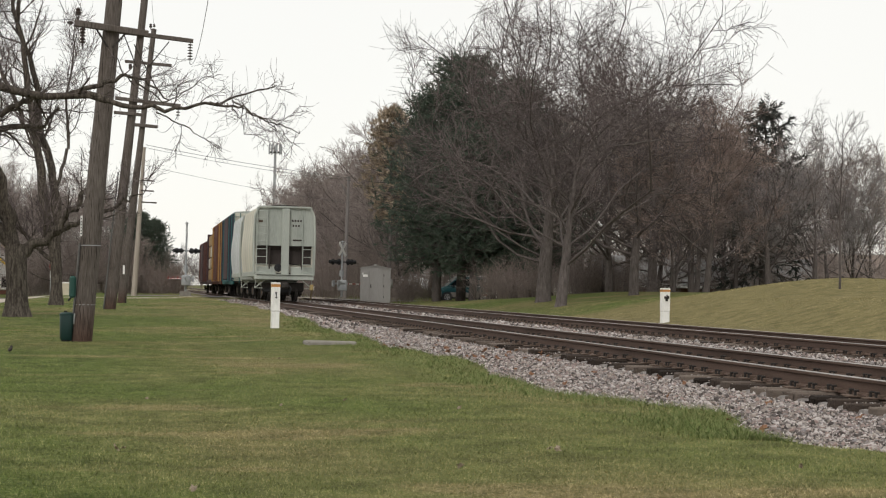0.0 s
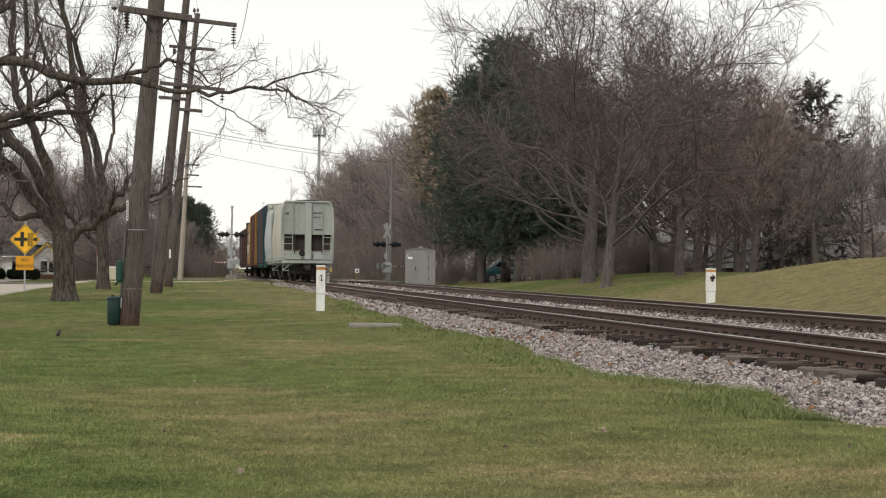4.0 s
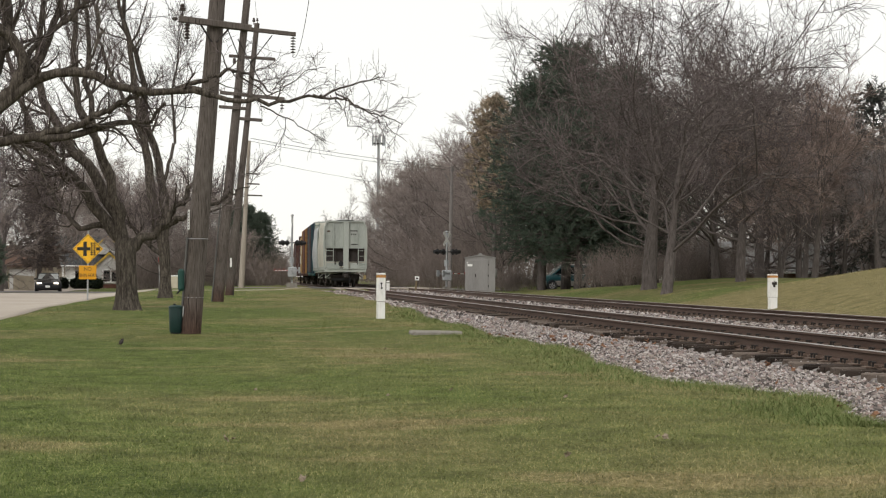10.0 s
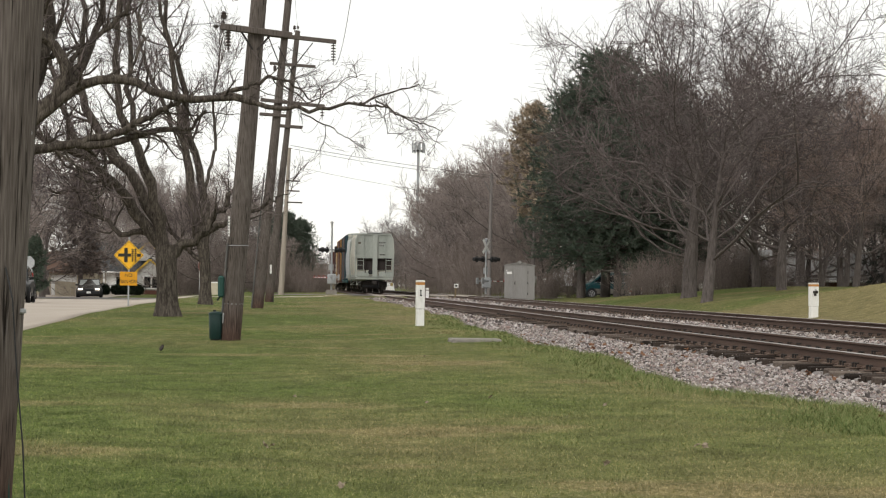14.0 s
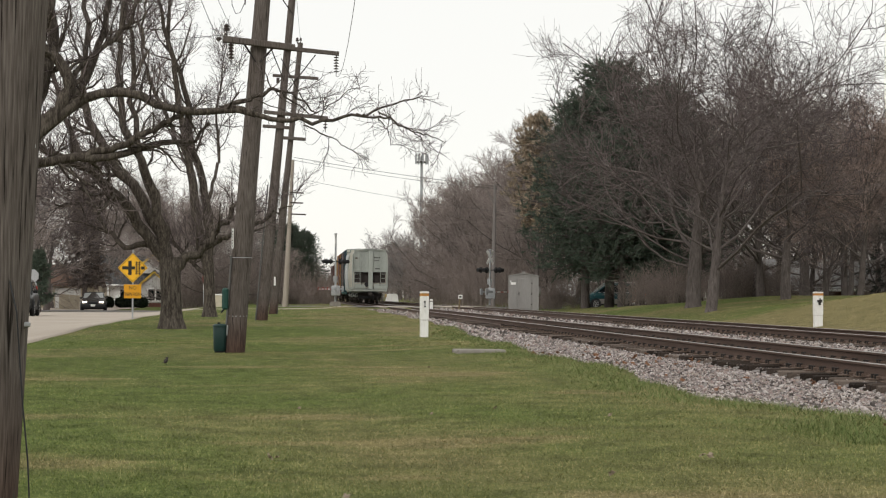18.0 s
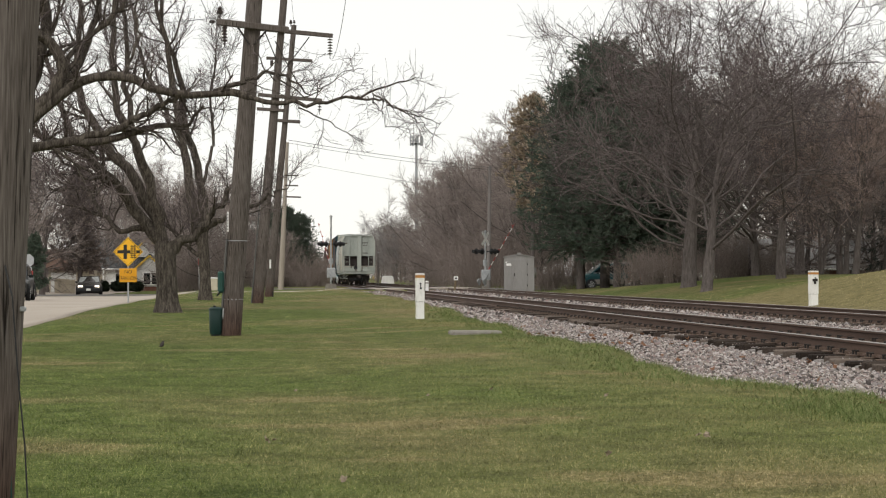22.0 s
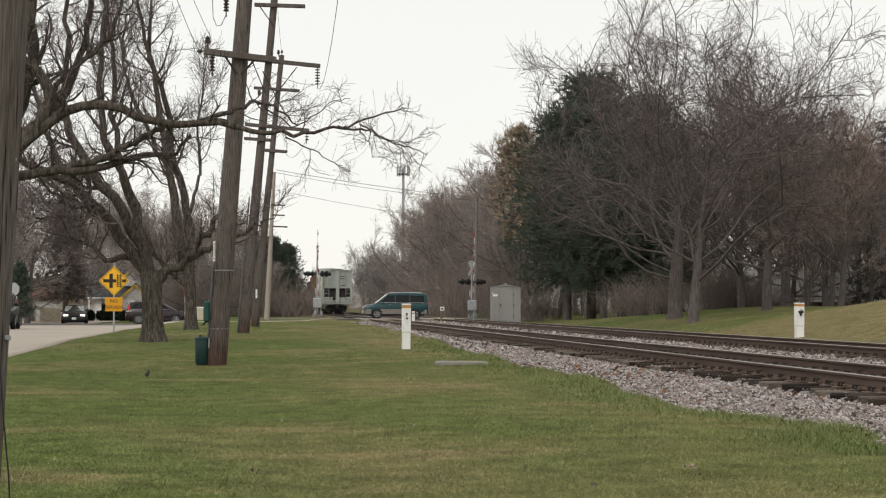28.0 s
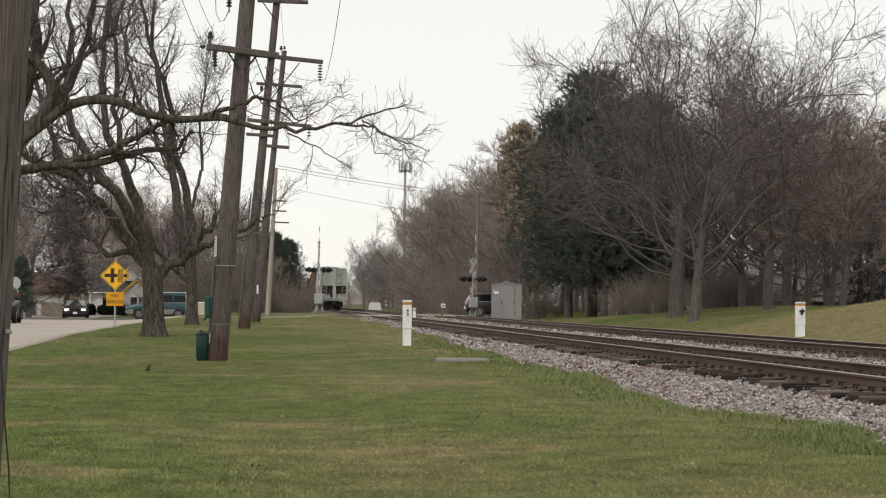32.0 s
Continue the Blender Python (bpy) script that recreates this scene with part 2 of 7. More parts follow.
# ---- building tools ----
class Mesh:
    """Gathers simple solids into one mesh."""

    def __init__(self):
        self.v, self.f, self.m = [], [], []

    def add(self, verts, faces, mi=0):
        k = len(self.v)
        self.v += [tuple(p) for p in verts]
        self.f += [tuple(i + k for i in f) for f in faces]
        self.m += [mi] * len(faces)
        return self

    def box(self, c, s, b=0.0, rot=None, mi=0):
        """A box, its edges chamfered by b."""
        x, y, z = (q / 2 for q in s)
        b = min(b, x * 0.9, y * 0.9, z * 0.9)
        bm = bmesh.new()
        bmesh.ops.create_cube(bm, size=1)
        for v in bm.verts:
            v.co = Vector((v.co.x * 2 * x, v.co.y * 2 * y, v.co.z * 2 * z))
        if b > 0:
            bmesh.ops.bevel(bm, geom=bm.edges[:], offset=b, segments=1, affect="EDGES")
        m = Matrix.Translation(c) @ (rot.to_4x4() if rot else Matrix.Identity(4))
        bm.verts.index_update()
        self.add([m @ v.co for v in bm.verts], [[v.index for v in f.verts] for f in bm.faces], mi)
        bm.free()
        return self

    def cyl(self, p, q, r0, r1=None, n=10, caps=True, mi=0):
        r1 = r0 if r1 is None else r1
        p, q = Vector(p), Vector(q)
        d = (q - p).normalized()
        a = d.orthogonal().normalized()
        c = d.cross(a)
        vs = []
        for base, r in ((p, r0), (q, r1)):
            vs += [base + r * (math.cos(2 * math.pi * i / n) * a + math.sin(2 * math.pi * i / n) * c) for i in range(n)]
        fs = [(i, (i + 1) % n, n + (i + 1) % n, n + i) for i in range(n)]
        if caps:
            fs += [tuple(range(n - 1, -1, -1)), tuple(range(n, 2 * n))]
        return self.add(vs, fs, mi)

    def prism(self, poly, axis, lo, hi, mi=0, scale_hi=1.0):
        """A polygon in the plane across an axis, extruded from lo to hi."""
        def place(u, w, h):
            return {"x": (h, u, w), "y": (u, h, w), "z": (u, w, h)}[axis]
        n = len(poly)
        vs = [place(u, w, lo) for u, w in poly] + [place(u * scale_hi, w, hi) for u, w in poly]
        fs = [tuple(range(n - 1, -1, -1)), tuple(range(n, 2 * n))] + [(i, (i + 1) % n, n + (i + 1) % n, n + i) for i in range(n)]
        return self.add(vs, fs, mi)

    def lathe(self, prof, c=(0, 0, 0), n=12, axis="z", mi=0, caps=True):
        vs, fs = [], []
        for r, h in prof:
            for i in range(n):
                a = 2 * math.pi * i / n
                u, w = r * math.cos(a), r * math.sin(a)
                p = {"z": (u, w, h), "x": (h, u, w), "y": (u, h, w)}[axis]
                vs.append((c[0] + p[0], c[1] + p[1], c[2] + p[2]))
        for k in range(len(prof) - 1):
            for i in range(n):
                fs.append((k * n + i, k * n + (i + 1) % n, (k + 1) * n + (i + 1) % n, (k + 1) * n + i))
        if caps:
            fs += [tuple(range(n - 1, -1, -1)), tuple(range((len(prof) - 1) * n, len(prof) * n))]
        return self.add(vs, fs, mi)

    def tube(self, pts, rs, n=6, mi=0):
        pts = [Vector([float(q) for q in p]) for p in pts]
        vs, fs = [], []
        for k, p in enumerate(pts):
            d = (pts[min(k + 1, len(pts) - 1)] - pts[max(k - 1, 0)]).normalized()
            a = Vector((0.31, 0.87, 0.38)).cross(d).normalized()
            c = d.cross(a)
            r = float(rs[k] if hasattr(rs, "__len__") else rs)
            vs += [p + r * (math.cos(2 * math.pi * i / n) * a + math.sin(2 * math.pi * i / n) * c) for i in range(n)]
        for k in range(len(pts) - 1):
            for i in range(n):
                fs.append((k * n + i, k * n + (i + 1) % n, (k + 1) * n + (i + 1) % n, (k + 1) * n + i))
        fs += [tuple(range(n - 1, -1, -1)), tuple(range((len(pts) - 1) * n, len(pts) * n))]
        return self.add(vs, fs, mi)

    def data(self, name, materials, smooth=False):
        me = bpy.data.meshes.new(name)
        me.from_pydata(self.v, [], self.f)
        for m in materials if isinstance(materials, (list, tuple)) else [materials]:
            me.materials.append(m)
        me.polygons.foreach_set("material_index", self.m)
        bm = bmesh.new()
        bm.from_mesh(me)
        bmesh.ops.recalc_face_normals(bm, faces=bm.faces[:])
        bm.to_mesh(me)
        bm.free()
        if smooth:
            me.shade_smooth()
            me.set_sharp_from_angle(angle=radians(40))
        return me


def array_mesh(name, verts, faces, material):
    """A mesh straight from arrays of corners and of equal-sided faces."""
    me = bpy.data.meshes.new(name)
    nf, k = faces.shape
    me.vertices.add(len(verts))
    me.vertices.foreach_set("co", np.ascontiguousarray(verts, dtype=np.float32).ravel())
    me.loops.add(nf * k)
    me.loops.foreach_set("vertex_index", np.ascontiguousarray(faces, dtype=np.int32).ravel())
    me.polygons.add(nf)
    me.polygons.foreach_set("loop_start", np.arange(0, nf * k, k, dtype=np.int32))
    me.materials.append(material)
    me.update(calc_edges=True)
    return me


def thing(name, m=None, label="", category="", group="", kind=""):
    ob = new(name)
    ob.empty_display_size = 0.2
    if m is not None:
        ob.matrix_basis = m
    return tagged(ob, label, category, group, kind)


def part(name, mesh, material, parent, label="", smooth=False, m=None, kind=""):
    me = mesh if isinstance(mesh, bpy.types.Mesh) else mesh.data(name, material, smooth)
    ob = new(name, me)
    ob.parent = parent
    if m is not None:
        ob.matrix_basis = m
    return tagged(ob, label, kind=kind)


def smoothstep(a, b, x):
    t = np.clip((np.asarray(x, float) - a) / (b - a), 0, 1)
    return t * t * (3 - 2 * t)


# ---- lie of the land ----
NEAR_C, FAR_C = 7.945, 12.5        # centre lines of the two tracks
HEAD, FAR_UP = 0.20, 0.05          # height of the rail heads; the far track lies a little higher


def lawn_edge(y):
    """Where the grass ends and the stone begins."""
    near = 0.18 * (1 - smoothstep(14, 22, y)) + 0.5 * np.exp(-((y - 13.8) / 0.8) ** 2) + 0.85 * (1 - smoothstep(10.5, 11.5, y))
    return 4.17 + near + 0.17 * np.sin(y * 0.62 - 0.4) + 0.13 * np.sin(y * 1.7 + 1) + 0.06 * np.sin(y * 4.1)


def land(x, y):
    """Height of the ground."""
    x, y = np.asarray(x, float), np.asarray(y, float)
    left = 0.20 * smoothstep(28, 56, y) + 0.05 * np.exp(-((x - 3.6) / 1.5) ** 2) * smoothstep(14, 24, y)
    left = left - 0.22 * smoothstep(-4.0, -7.5, x) * smoothstep(26, 40, y)
    left = left + 0.012 * np.sin(x * 1.3 + y * 0.32) + 0.01 * np.sin(y * 0.75 - x * 0.7)
    left = left - 0.03 * (1 - smoothstep(9, 16, y))
    left = left - 0.25 * smoothstep(-6, -10, x) * smoothstep(85, 118, y)
    bed = -0.20 + 0.18 * smoothstep(53, 100, y)
    right = 0.02 + 0.55 * smoothstep(16.0, 20.5, x) + 0.55 * smoothstep(19.5, 27.5, x) * smoothstep(40, 80, y)
    right = right + 0.95 * np.exp(-((x - 25.5) / 5.2) ** 2 - ((y - 57.5) / 10.0) ** 2) + 0.42 * np.exp(-((x - 20.6) / 2.4) ** 2 - ((y - 41.5) / 8.0) ** 2)
    right = right * (1 - 0.55 * smoothstep(90, 110, y))
    edge = lawn_edge(y)
    k1, k2 = smoothstep(0.0, 0.45, x - edge), smoothstep(14.6, 15.8, x)
    z = left * (1 - k1) + bed * k1
    z = z * (1 - k2) + right * k2
    street = smoothstep(115.5, 119, y) * (1 - smoothstep(131, 136, y))
    top = 0.19 - 0.42 * smoothstep(0, -8.5, x) - 0.06 * smoothstep(14, 22, x)
    z = z * (1 - street) + (top - 0.06) * street
    return z


def hgt(x, y):
    return float(land(x, y))


# ---- ground, roads ----
def lawn_material(blade=False):
    """Patchy mown grass; for its blades the shade varies from blade to blade."""
    m = bpy.data.materials.new("lawn_blade" if blade else "lawn")
    m.use_nodes = True
    n, l = m.node_tree.nodes, m.node_tree.links
    b = n["Principled BSDF"]
    b.inputs["Roughness"].default_value, b.inputs["Specular IOR Level"].default_value = 0.95, 0.1
    co = n.new("ShaderNodeTexCoord")

    def noise_at(scale, detail, stretch=(1, 1, 1)):
        mp = n.new("ShaderNodeMapping")
        mp.inputs["Scale"].default_value = stretch
        t = n.new("ShaderNodeTexNoise")
        t.inputs["Scale"].default_value, t.inputs["Detail"].default_value = scale, detail
        l.new(co.outputs["Object"], mp.inputs["Vector"])
        l.new(mp.outputs[0], t.inputs["Vector"])
        return t.outputs["Fac"]

    def ramp(fac, stops):
        r = n.new("ShaderNodeValToRGB")
        for i, (p, c) in enumerate(stops):
            el = r.color_ramp.elements[i] if i < 2 else r.color_ramp.elements.new(p)
            el.position, el.color = p, (*c, 1)
        l.new(fac, r.inputs["Fac"])
        return r.outputs["Color"]

    def mixed(fac, a, c, kind="MIX"):
        x = n.new("ShaderNodeMix")
        x.data_type, x.blend_type = "RGBA", kind
        if isinstance(fac, float):
            x.inputs["Factor"].default_value = fac
        else:
            l.new(fac, x.inputs["Factor"])
        l.new(a, x.inputs["A"])
        l.new(c, x.inputs["B"])
        return x.outputs["Result"]

    if blade:
        one = n.new("ShaderNodeNewGeometry").outputs["Random Per Island"]
        two = one
    else:
        one, two = noise_at(26, 6), noise_at(30, 6)
    lo, mid, hi = (0.1, 0.55, 0.97) if blade else (0.3, 0.55, 0.75)
    # blades lightened and ground darkened, to paint the light the blade tips catch
    k = 1.35 if blade else 0.82

    def tone(r, g, b_):
        return (r * k, g * k, b_ * k)

    # the low tone is deepened to stand for small shadows among the blades
    green = ramp(one, [(lo, tone(0.058, 0.086, 0.021)), (mid, tone(0.122, 0.156, 0.041)), (hi, tone(0.255, 0.265, 0.11))])
    straw = ramp(two, [(lo, tone(0.11, 0.102, 0.04)), (mid, tone(0.24, 0.205, 0.093)), (hi, tone(0.45, 0.37, 0.21))])
    worn = ramp(noise_at(0.22, 6, (1, 0.6, 1)), [(0.40, (0, 0, 0)), (0.64, (0.85, 0.85, 0.85))])
    streak = ramp(noise_at(0.6, 4, (0.5, 1.1, 1)), [(0.57, (0, 0, 0)), (0.68, (0.8, 0.8, 0.8))])
    # the ground across the tracks is drier
    sep = n.new("ShaderNodeSeparateXYZ")
    l.new(co.outputs["Object"], sep.inputs[0])
    dry = n.new("ShaderNodeMapRange")
    dry.inputs["From Min"].default_value, dry.inputs["From Max"].default_value = 14.0, 16.0
    dry.inputs["To Max"].default_value = 0.95
    l.new(sep.outputs["X"], dry.inputs["Value"])
    top = n.new("ShaderNodeMath")
    top.operation, top.use_clamp = "ADD", True
    l.new(worn, top.inputs[0])
    l.new(streak, top.inputs[1])
    top2 = n.new("ShaderNodeMath")
    top2.operation, top2.use_clamp = "ADD", True
    l.new(top.outputs[0], top2.inputs[0])
    # behind the rise the strip of shaded grass is painted as darker green
    far_shaded = n.new("ShaderNodeMapRange")
    far_shaded.inputs["From Min"].default_value, far_shaded.inputs["From Max"].default_value = 60, 66
    far_shaded.inputs["To Min"].default_value, far_shaded.inputs["To Max"].default_value = 1.0, -0.35
    l.new(sep.outputs["Y"], far_shaded.inputs["Value"])
    dm = n.new("ShaderNodeMath")
    dm.operation = "MULTIPLY"
    l.new(dry.outputs[0], dm.inputs[0])
    l.new(far_shaded.outputs[0], dm.inputs[1])
    # the near lawn is greener away from the tracks
    lean = n.new("ShaderNodeMapRange")
    lean.inputs["From Min"].default_value, lean.inputs["From Max"].default_value = -0.5, 4.5
    lean.inputs["To Min"].default_value, lean.inputs["To Max"].default_value = -0.22, 0.30
    l.new(sep.outputs["X"], lean.inputs["Value"])
    both = n.new("ShaderNodeMath")
    both.operation = "ADD"
    l.new(dm.outputs[0], both.inputs[0])
    l.new(lean.outputs[0], both.inputs[1])
    l.new(both.outputs[0], top2.inputs[1])
    # lusher and thinner tufts
    tuft = ramp(noise_at(2.4, 5), [(0.32, (0.66, 0.68, 0.66)), (0.68, (1.2, 1.18, 1.2))])
    l.new(mixed(0.9, mixed(top2.outputs[0], green, straw), tuft, "MULTIPLY"), b.inputs["Base Color"])
    if blade:
        return m
    bp = n.new("ShaderNodeBump")
    bp.inputs["Strength"].default_value, bp.inputs["Distance"].default_value = 0.8, 0.04
    l.new(noise_at(40, 5), bp.inputs["Height"])
    l.new(bp.outputs[0], b.inputs["Normal"])
    return m


LAWN = lawn_material()
LAWN_BLADE = lawn_material(True)


def sheet(name, xs, ys, height, material):
    gx, gy = np.meshgrid(xs, ys)
    gz = height(gx, gy)
    v = np.stack([gx, gy, gz], -1).reshape(-1, 3)
    nx, ny = len(xs), len(ys)
    i = (np.arange(ny - 1)[:, None] * nx + np.arange(nx - 1)[None]).ravel()
    me = array_mesh(name, v, np.stack([i, i + 1, i + nx + 1, i + nx], -1), material)
    me.shade_smooth()
    return new(name, me)


def steps(*runs):
    return np.unique(np.round(np.concatenate([np.arange(a, b, s) for a, b, s in runs] + [[runs[-1][1]]]), 4))


tagged(sheet("ground", steps((-2600, -200, 400), (-200, -30, 17), (-30, 4.0, 0.6), (4.0, 6.0, 0.08), (6.0, 14, 1.0), (14, 34, 0.6), (34, 80, 4), (80, 2600, 280)),
             steps((-600, -20, 116), (-20, 5, 5), (5, 26, 0.3), (26, 100, 0.8), (100, 150, 1.0), (150, 340, 14), (340, 4200, 386)), land, LAWN), "mown lawn and dry winter grass on either side of the tracks", kind="structure")
tagged(sheet("road", steps((-19.0, -5.32, 0.6), (-5.32, -5.3, 0.01)), steps((-40, -10, 3), (-10, 120, 1)), lambda x, y: land(x, y) + np.where(x > -5.315, -0.06, 0.02), CONCRETE), "wide pale concrete road beside the lawn", kind="structure")
tagged(sheet("road_beyond", steps((-21.0, -13.4, 0.95)), steps((130.5, 176, 3.5)), lambda x, y: land(x, y) + 0.02, CONCRETE), "pale concrete road going on past the street", kind="structure")
tagged(sheet("crossing_street", steps((-90, -20, 10), (-20, 4.9, 0.8), (4.9, 15.5, 0.4), (15.5, 90, 5)), steps((119.5, 130, 0.75)), lambda x, y: land(x, y) + 0.05, ASPHALT), "asphalt street over the level crossing", kind="structure")
tagged(sheet("pavement", steps((-5.3, 5.1, 0.4)), steps((90.0, 119.0, 0.25)), lambda x, y: land(x, y) + 0.05 * smoothstep(2.2, 0.6, np.abs(y - 98.2 - x - 14 * smoothstep(1.5, 4.6, x))) - 0.03, CONCRETE), "narrow concrete path over the end of the lawn", kind="structure")


def crossing_panels():
    for c, up in ((NEAR_C, 0), (FAR_C, FAR_UP)):
        t = thing("crossing_panel", pose(c, 124.7, 0.13 + up), "concrete panel between the rails of the level crossing", kind="structure")
        part("panel", Mesh().box((0, 0, 0), (1.28, 10.4, 0.12), 0.02), CONCRETE, t)
        for s in (-1, 1):
            part("panel", Mesh().box((s * 1.13, 0, 0), (0.62, 10.4, 0.12), 0.02), CONCRETE, t)


crossing_panels()


# ---- tracks ----
def rail_mesh(y0, y1):
    prof = [(-0.07, 0), (0.07, 0), (0.07, 0.012), (0.012, 0.035), (0.009, 0.13), (0.036, 0.142), (0.037, 0.170), (0.03, 0.176), (-0.03, 0.176), (-0.037, 0.170), (-0.036, 0.142), (-0.009, 0.13), (-0.012, 0.035), (-0.07, 0.012)]
    k = len(prof)
    ys = np.arange(y0, y1 + 1, 4.0)
    m = Mesh()
    vs = [(u, y, w) for y in ys for u, w in prof]
    for j in range(len(ys) - 1):
        for i in range(k):
            m.add([], [], 0)
            m.f.append((j * k + i, j * k + (i + 1) % k, (j + 1) * k + (i + 1) % k, (j + 1) * k + i))
            m.m.append(1 if i in (6, 7, 8) else 0)
    m.v = vs
    return m


RAIL = rail_mesh(6, 460).data("rail", [RAIL_RUST, RAIL_HEAD])
TIE = Mesh().box((0, 0, -0.09), (2.6, 0.205, 0.18), 0.012).data("tie", TIE_WOOD)
TIES = [TIE]
for _s in range(3):
    _m = Mesh().box((0, 0, -0.09), (2.6 - 0.03 * _s, 0.195 + 0.01 * _s, 0.18), 0.01 + 0.006 * _s)
    for _k in range(3):
        _x = (-1.32, 1.32, -1.31)[_k]
        _m.box((_x * 0.985, -0.07 + 0.07 * _k, -0.05 - 0.02 * _k), (0.03, 0.035, 0.07))
    TIES.append(_m.data("tie", TIE_WOOD))
PLATE = Mesh().box((0, 0, 0.009), (0.36, 0.19, 0.018), 0.004)
for _x in (-0.088, 0.088):
    for _y in (-0.06, 0.06):
        PLATE.box((_x, _y, 0.035), (0.022, 0.02, 0.06), mi=1)
        PLATE.box((_x - math.copysign(0.012, _x), _y, 0.066), (0.05, 0.034, 0.022), 0.005, mi=1)
PLATE = PLATE.data("tie_plate", [PLATE_RUST, DARK_STEEL])
ANCHOR = Mesh().box((0, 0, 0.018), (0.2, 0.028, 0.045), 0.006).data("rail_anchor", PLATE_RUST)


def track(centre, up, y0, label, plates_to):
    rng = np.random.default_rng(int(centre * 10))
    t = thing("railway_track", pose(centre, 0, up), label, kind="structure")
    foot = HEAD - 0.176
    for s in (-1, 1):
        part("rail", RAIL, None, t, m=pose(s * 0.7525, 0, foot))
    y, k, rest = y0, 0, Mesh()
    while y < 240:
        if 119.2 < y < 130.2:
            y += 0.5
            continue
        m = pose(rng.normal(0, 0.03), y, foot - 0.018 + rng.normal(0, 0.009), rng.normal(0, 1.0), 0, rng.normal(0, 0.9))
        if k < 296:
            tie = part("tie", TIES[int(rng.integers(0, 4))], None, t, m=m)
            if y < plates_to:
                for s in (-1, 1):
                    part("tie_plate", PLATE, None, tie, m=pose(s * 0.7525 - m.translation.x, 0, 0))
                    part("rail_anchor", ANCHOR, None, tie, m=pose(s * 0.7525 - m.translation.x, 0.13, 0.01))
                    part("rail_anchor", ANCHOR, None, tie, m=pose(s * 0.7525 - m.translation.x, -0.13, 0.01))
        else:
            rest.box(m @ Vector((0, 0, -0.09)), (2.6, 0.225, 0.18))
        k += 1
        y += 0.505 + rng.normal(0, 0.025)
    if rest.v:
        part("distant_ties", rest, TIE_WOOD, t, kind="stuff")
    return t


track(NEAR_C, 0.0, 9.0, "main-line track with rusty rails on wooden ties", 56)
track(FAR_C, FAR_UP, 17.0, "second track with rusty rails on wooden ties", 60)


# ---- ballast ----
def bed_height(x, y):
    """The stone bed: a little under the tie tops, sloping to the grass."""
    x = np.asarray(x, float)
    z = np.full(np.broadcast(x, y).shape, -0.105)
    z = z + 0.025 * smoothstep(6.66, 6.58, x) - 0.02 * smoothstep(6.2, 4.9, x) + 0.087 * smoothstep(6.66, 6.71, x) - 0.016 * smoothstep(9.2, 9.35, x) + 0.045 * smoothstep(9.4, 11, x)
    z = z - 0.12 * smoothstep(13.8, 15.6, x)
    return z


tagged(sheet("ballast_bed", steps((4.2, 6.45, 0.15), (6.45, 6.85, 0.05), (6.85, 15.6, 0.35)), steps((10, 119, 1.0), (119, 131, 1.0), (131, 290, 6)), lambda x, y: np.where((y > 119.2) & (y < 130.3), 0.03, bed_height(x, y) - 0.02 + 0.06 * smoothstep(66, 120, y)), BALLAST_BED), "bed of crushed grey stone under the tracks", kind="structure")

CUBE_V = np.array([(x, y, z) for x in (-1, 1) for y in (-1, 1) for z in (-1, 1)], float) * 0.5
CUBE_T = np.array([(0, 1, 3), (0, 3, 2), (4, 6, 7), (4, 7, 5), (0, 4, 5), (0, 5, 1), (2, 3, 7), (2, 7, 6), (0, 2, 6), (0, 6, 4), (1, 5, 7), (1, 7, 3)])

OCTA_V = np.array([(1, 0, 0), (-1, 0, 0), (0, 1, 0), (0, -1, 0), (0, 0, 1), (0, 0, -1)], float) * 0.5
OCTA_T = np.array([(0, 2, 4), (2, 1, 4), (1, 3, 4), (3, 0, 4), (2, 0, 5), (1, 2, 5), (3, 1, 5), (0, 3, 5)])


def turns(rng, n):
    q = rng.normal(size=(n, 4))
    q /= np.linalg.norm(q, axis=1)[:, None]
    w, x, y, z = q.T
    return np.stack([np.stack([1 - 2 * (y * y + z * z), 2 * (x * y - w * z), 2 * (x * z + w * y)], -1),
                     np.stack([2 * (x * y + w * z), 1 - 2 * (x * x + z * z), 2 * (y * z - w * x)], -1),
                     np.stack([2 * (x * z - w * y), 2 * (y * z + w * x), 1 - 2 * (x * x + y * y)], -1)], 1)


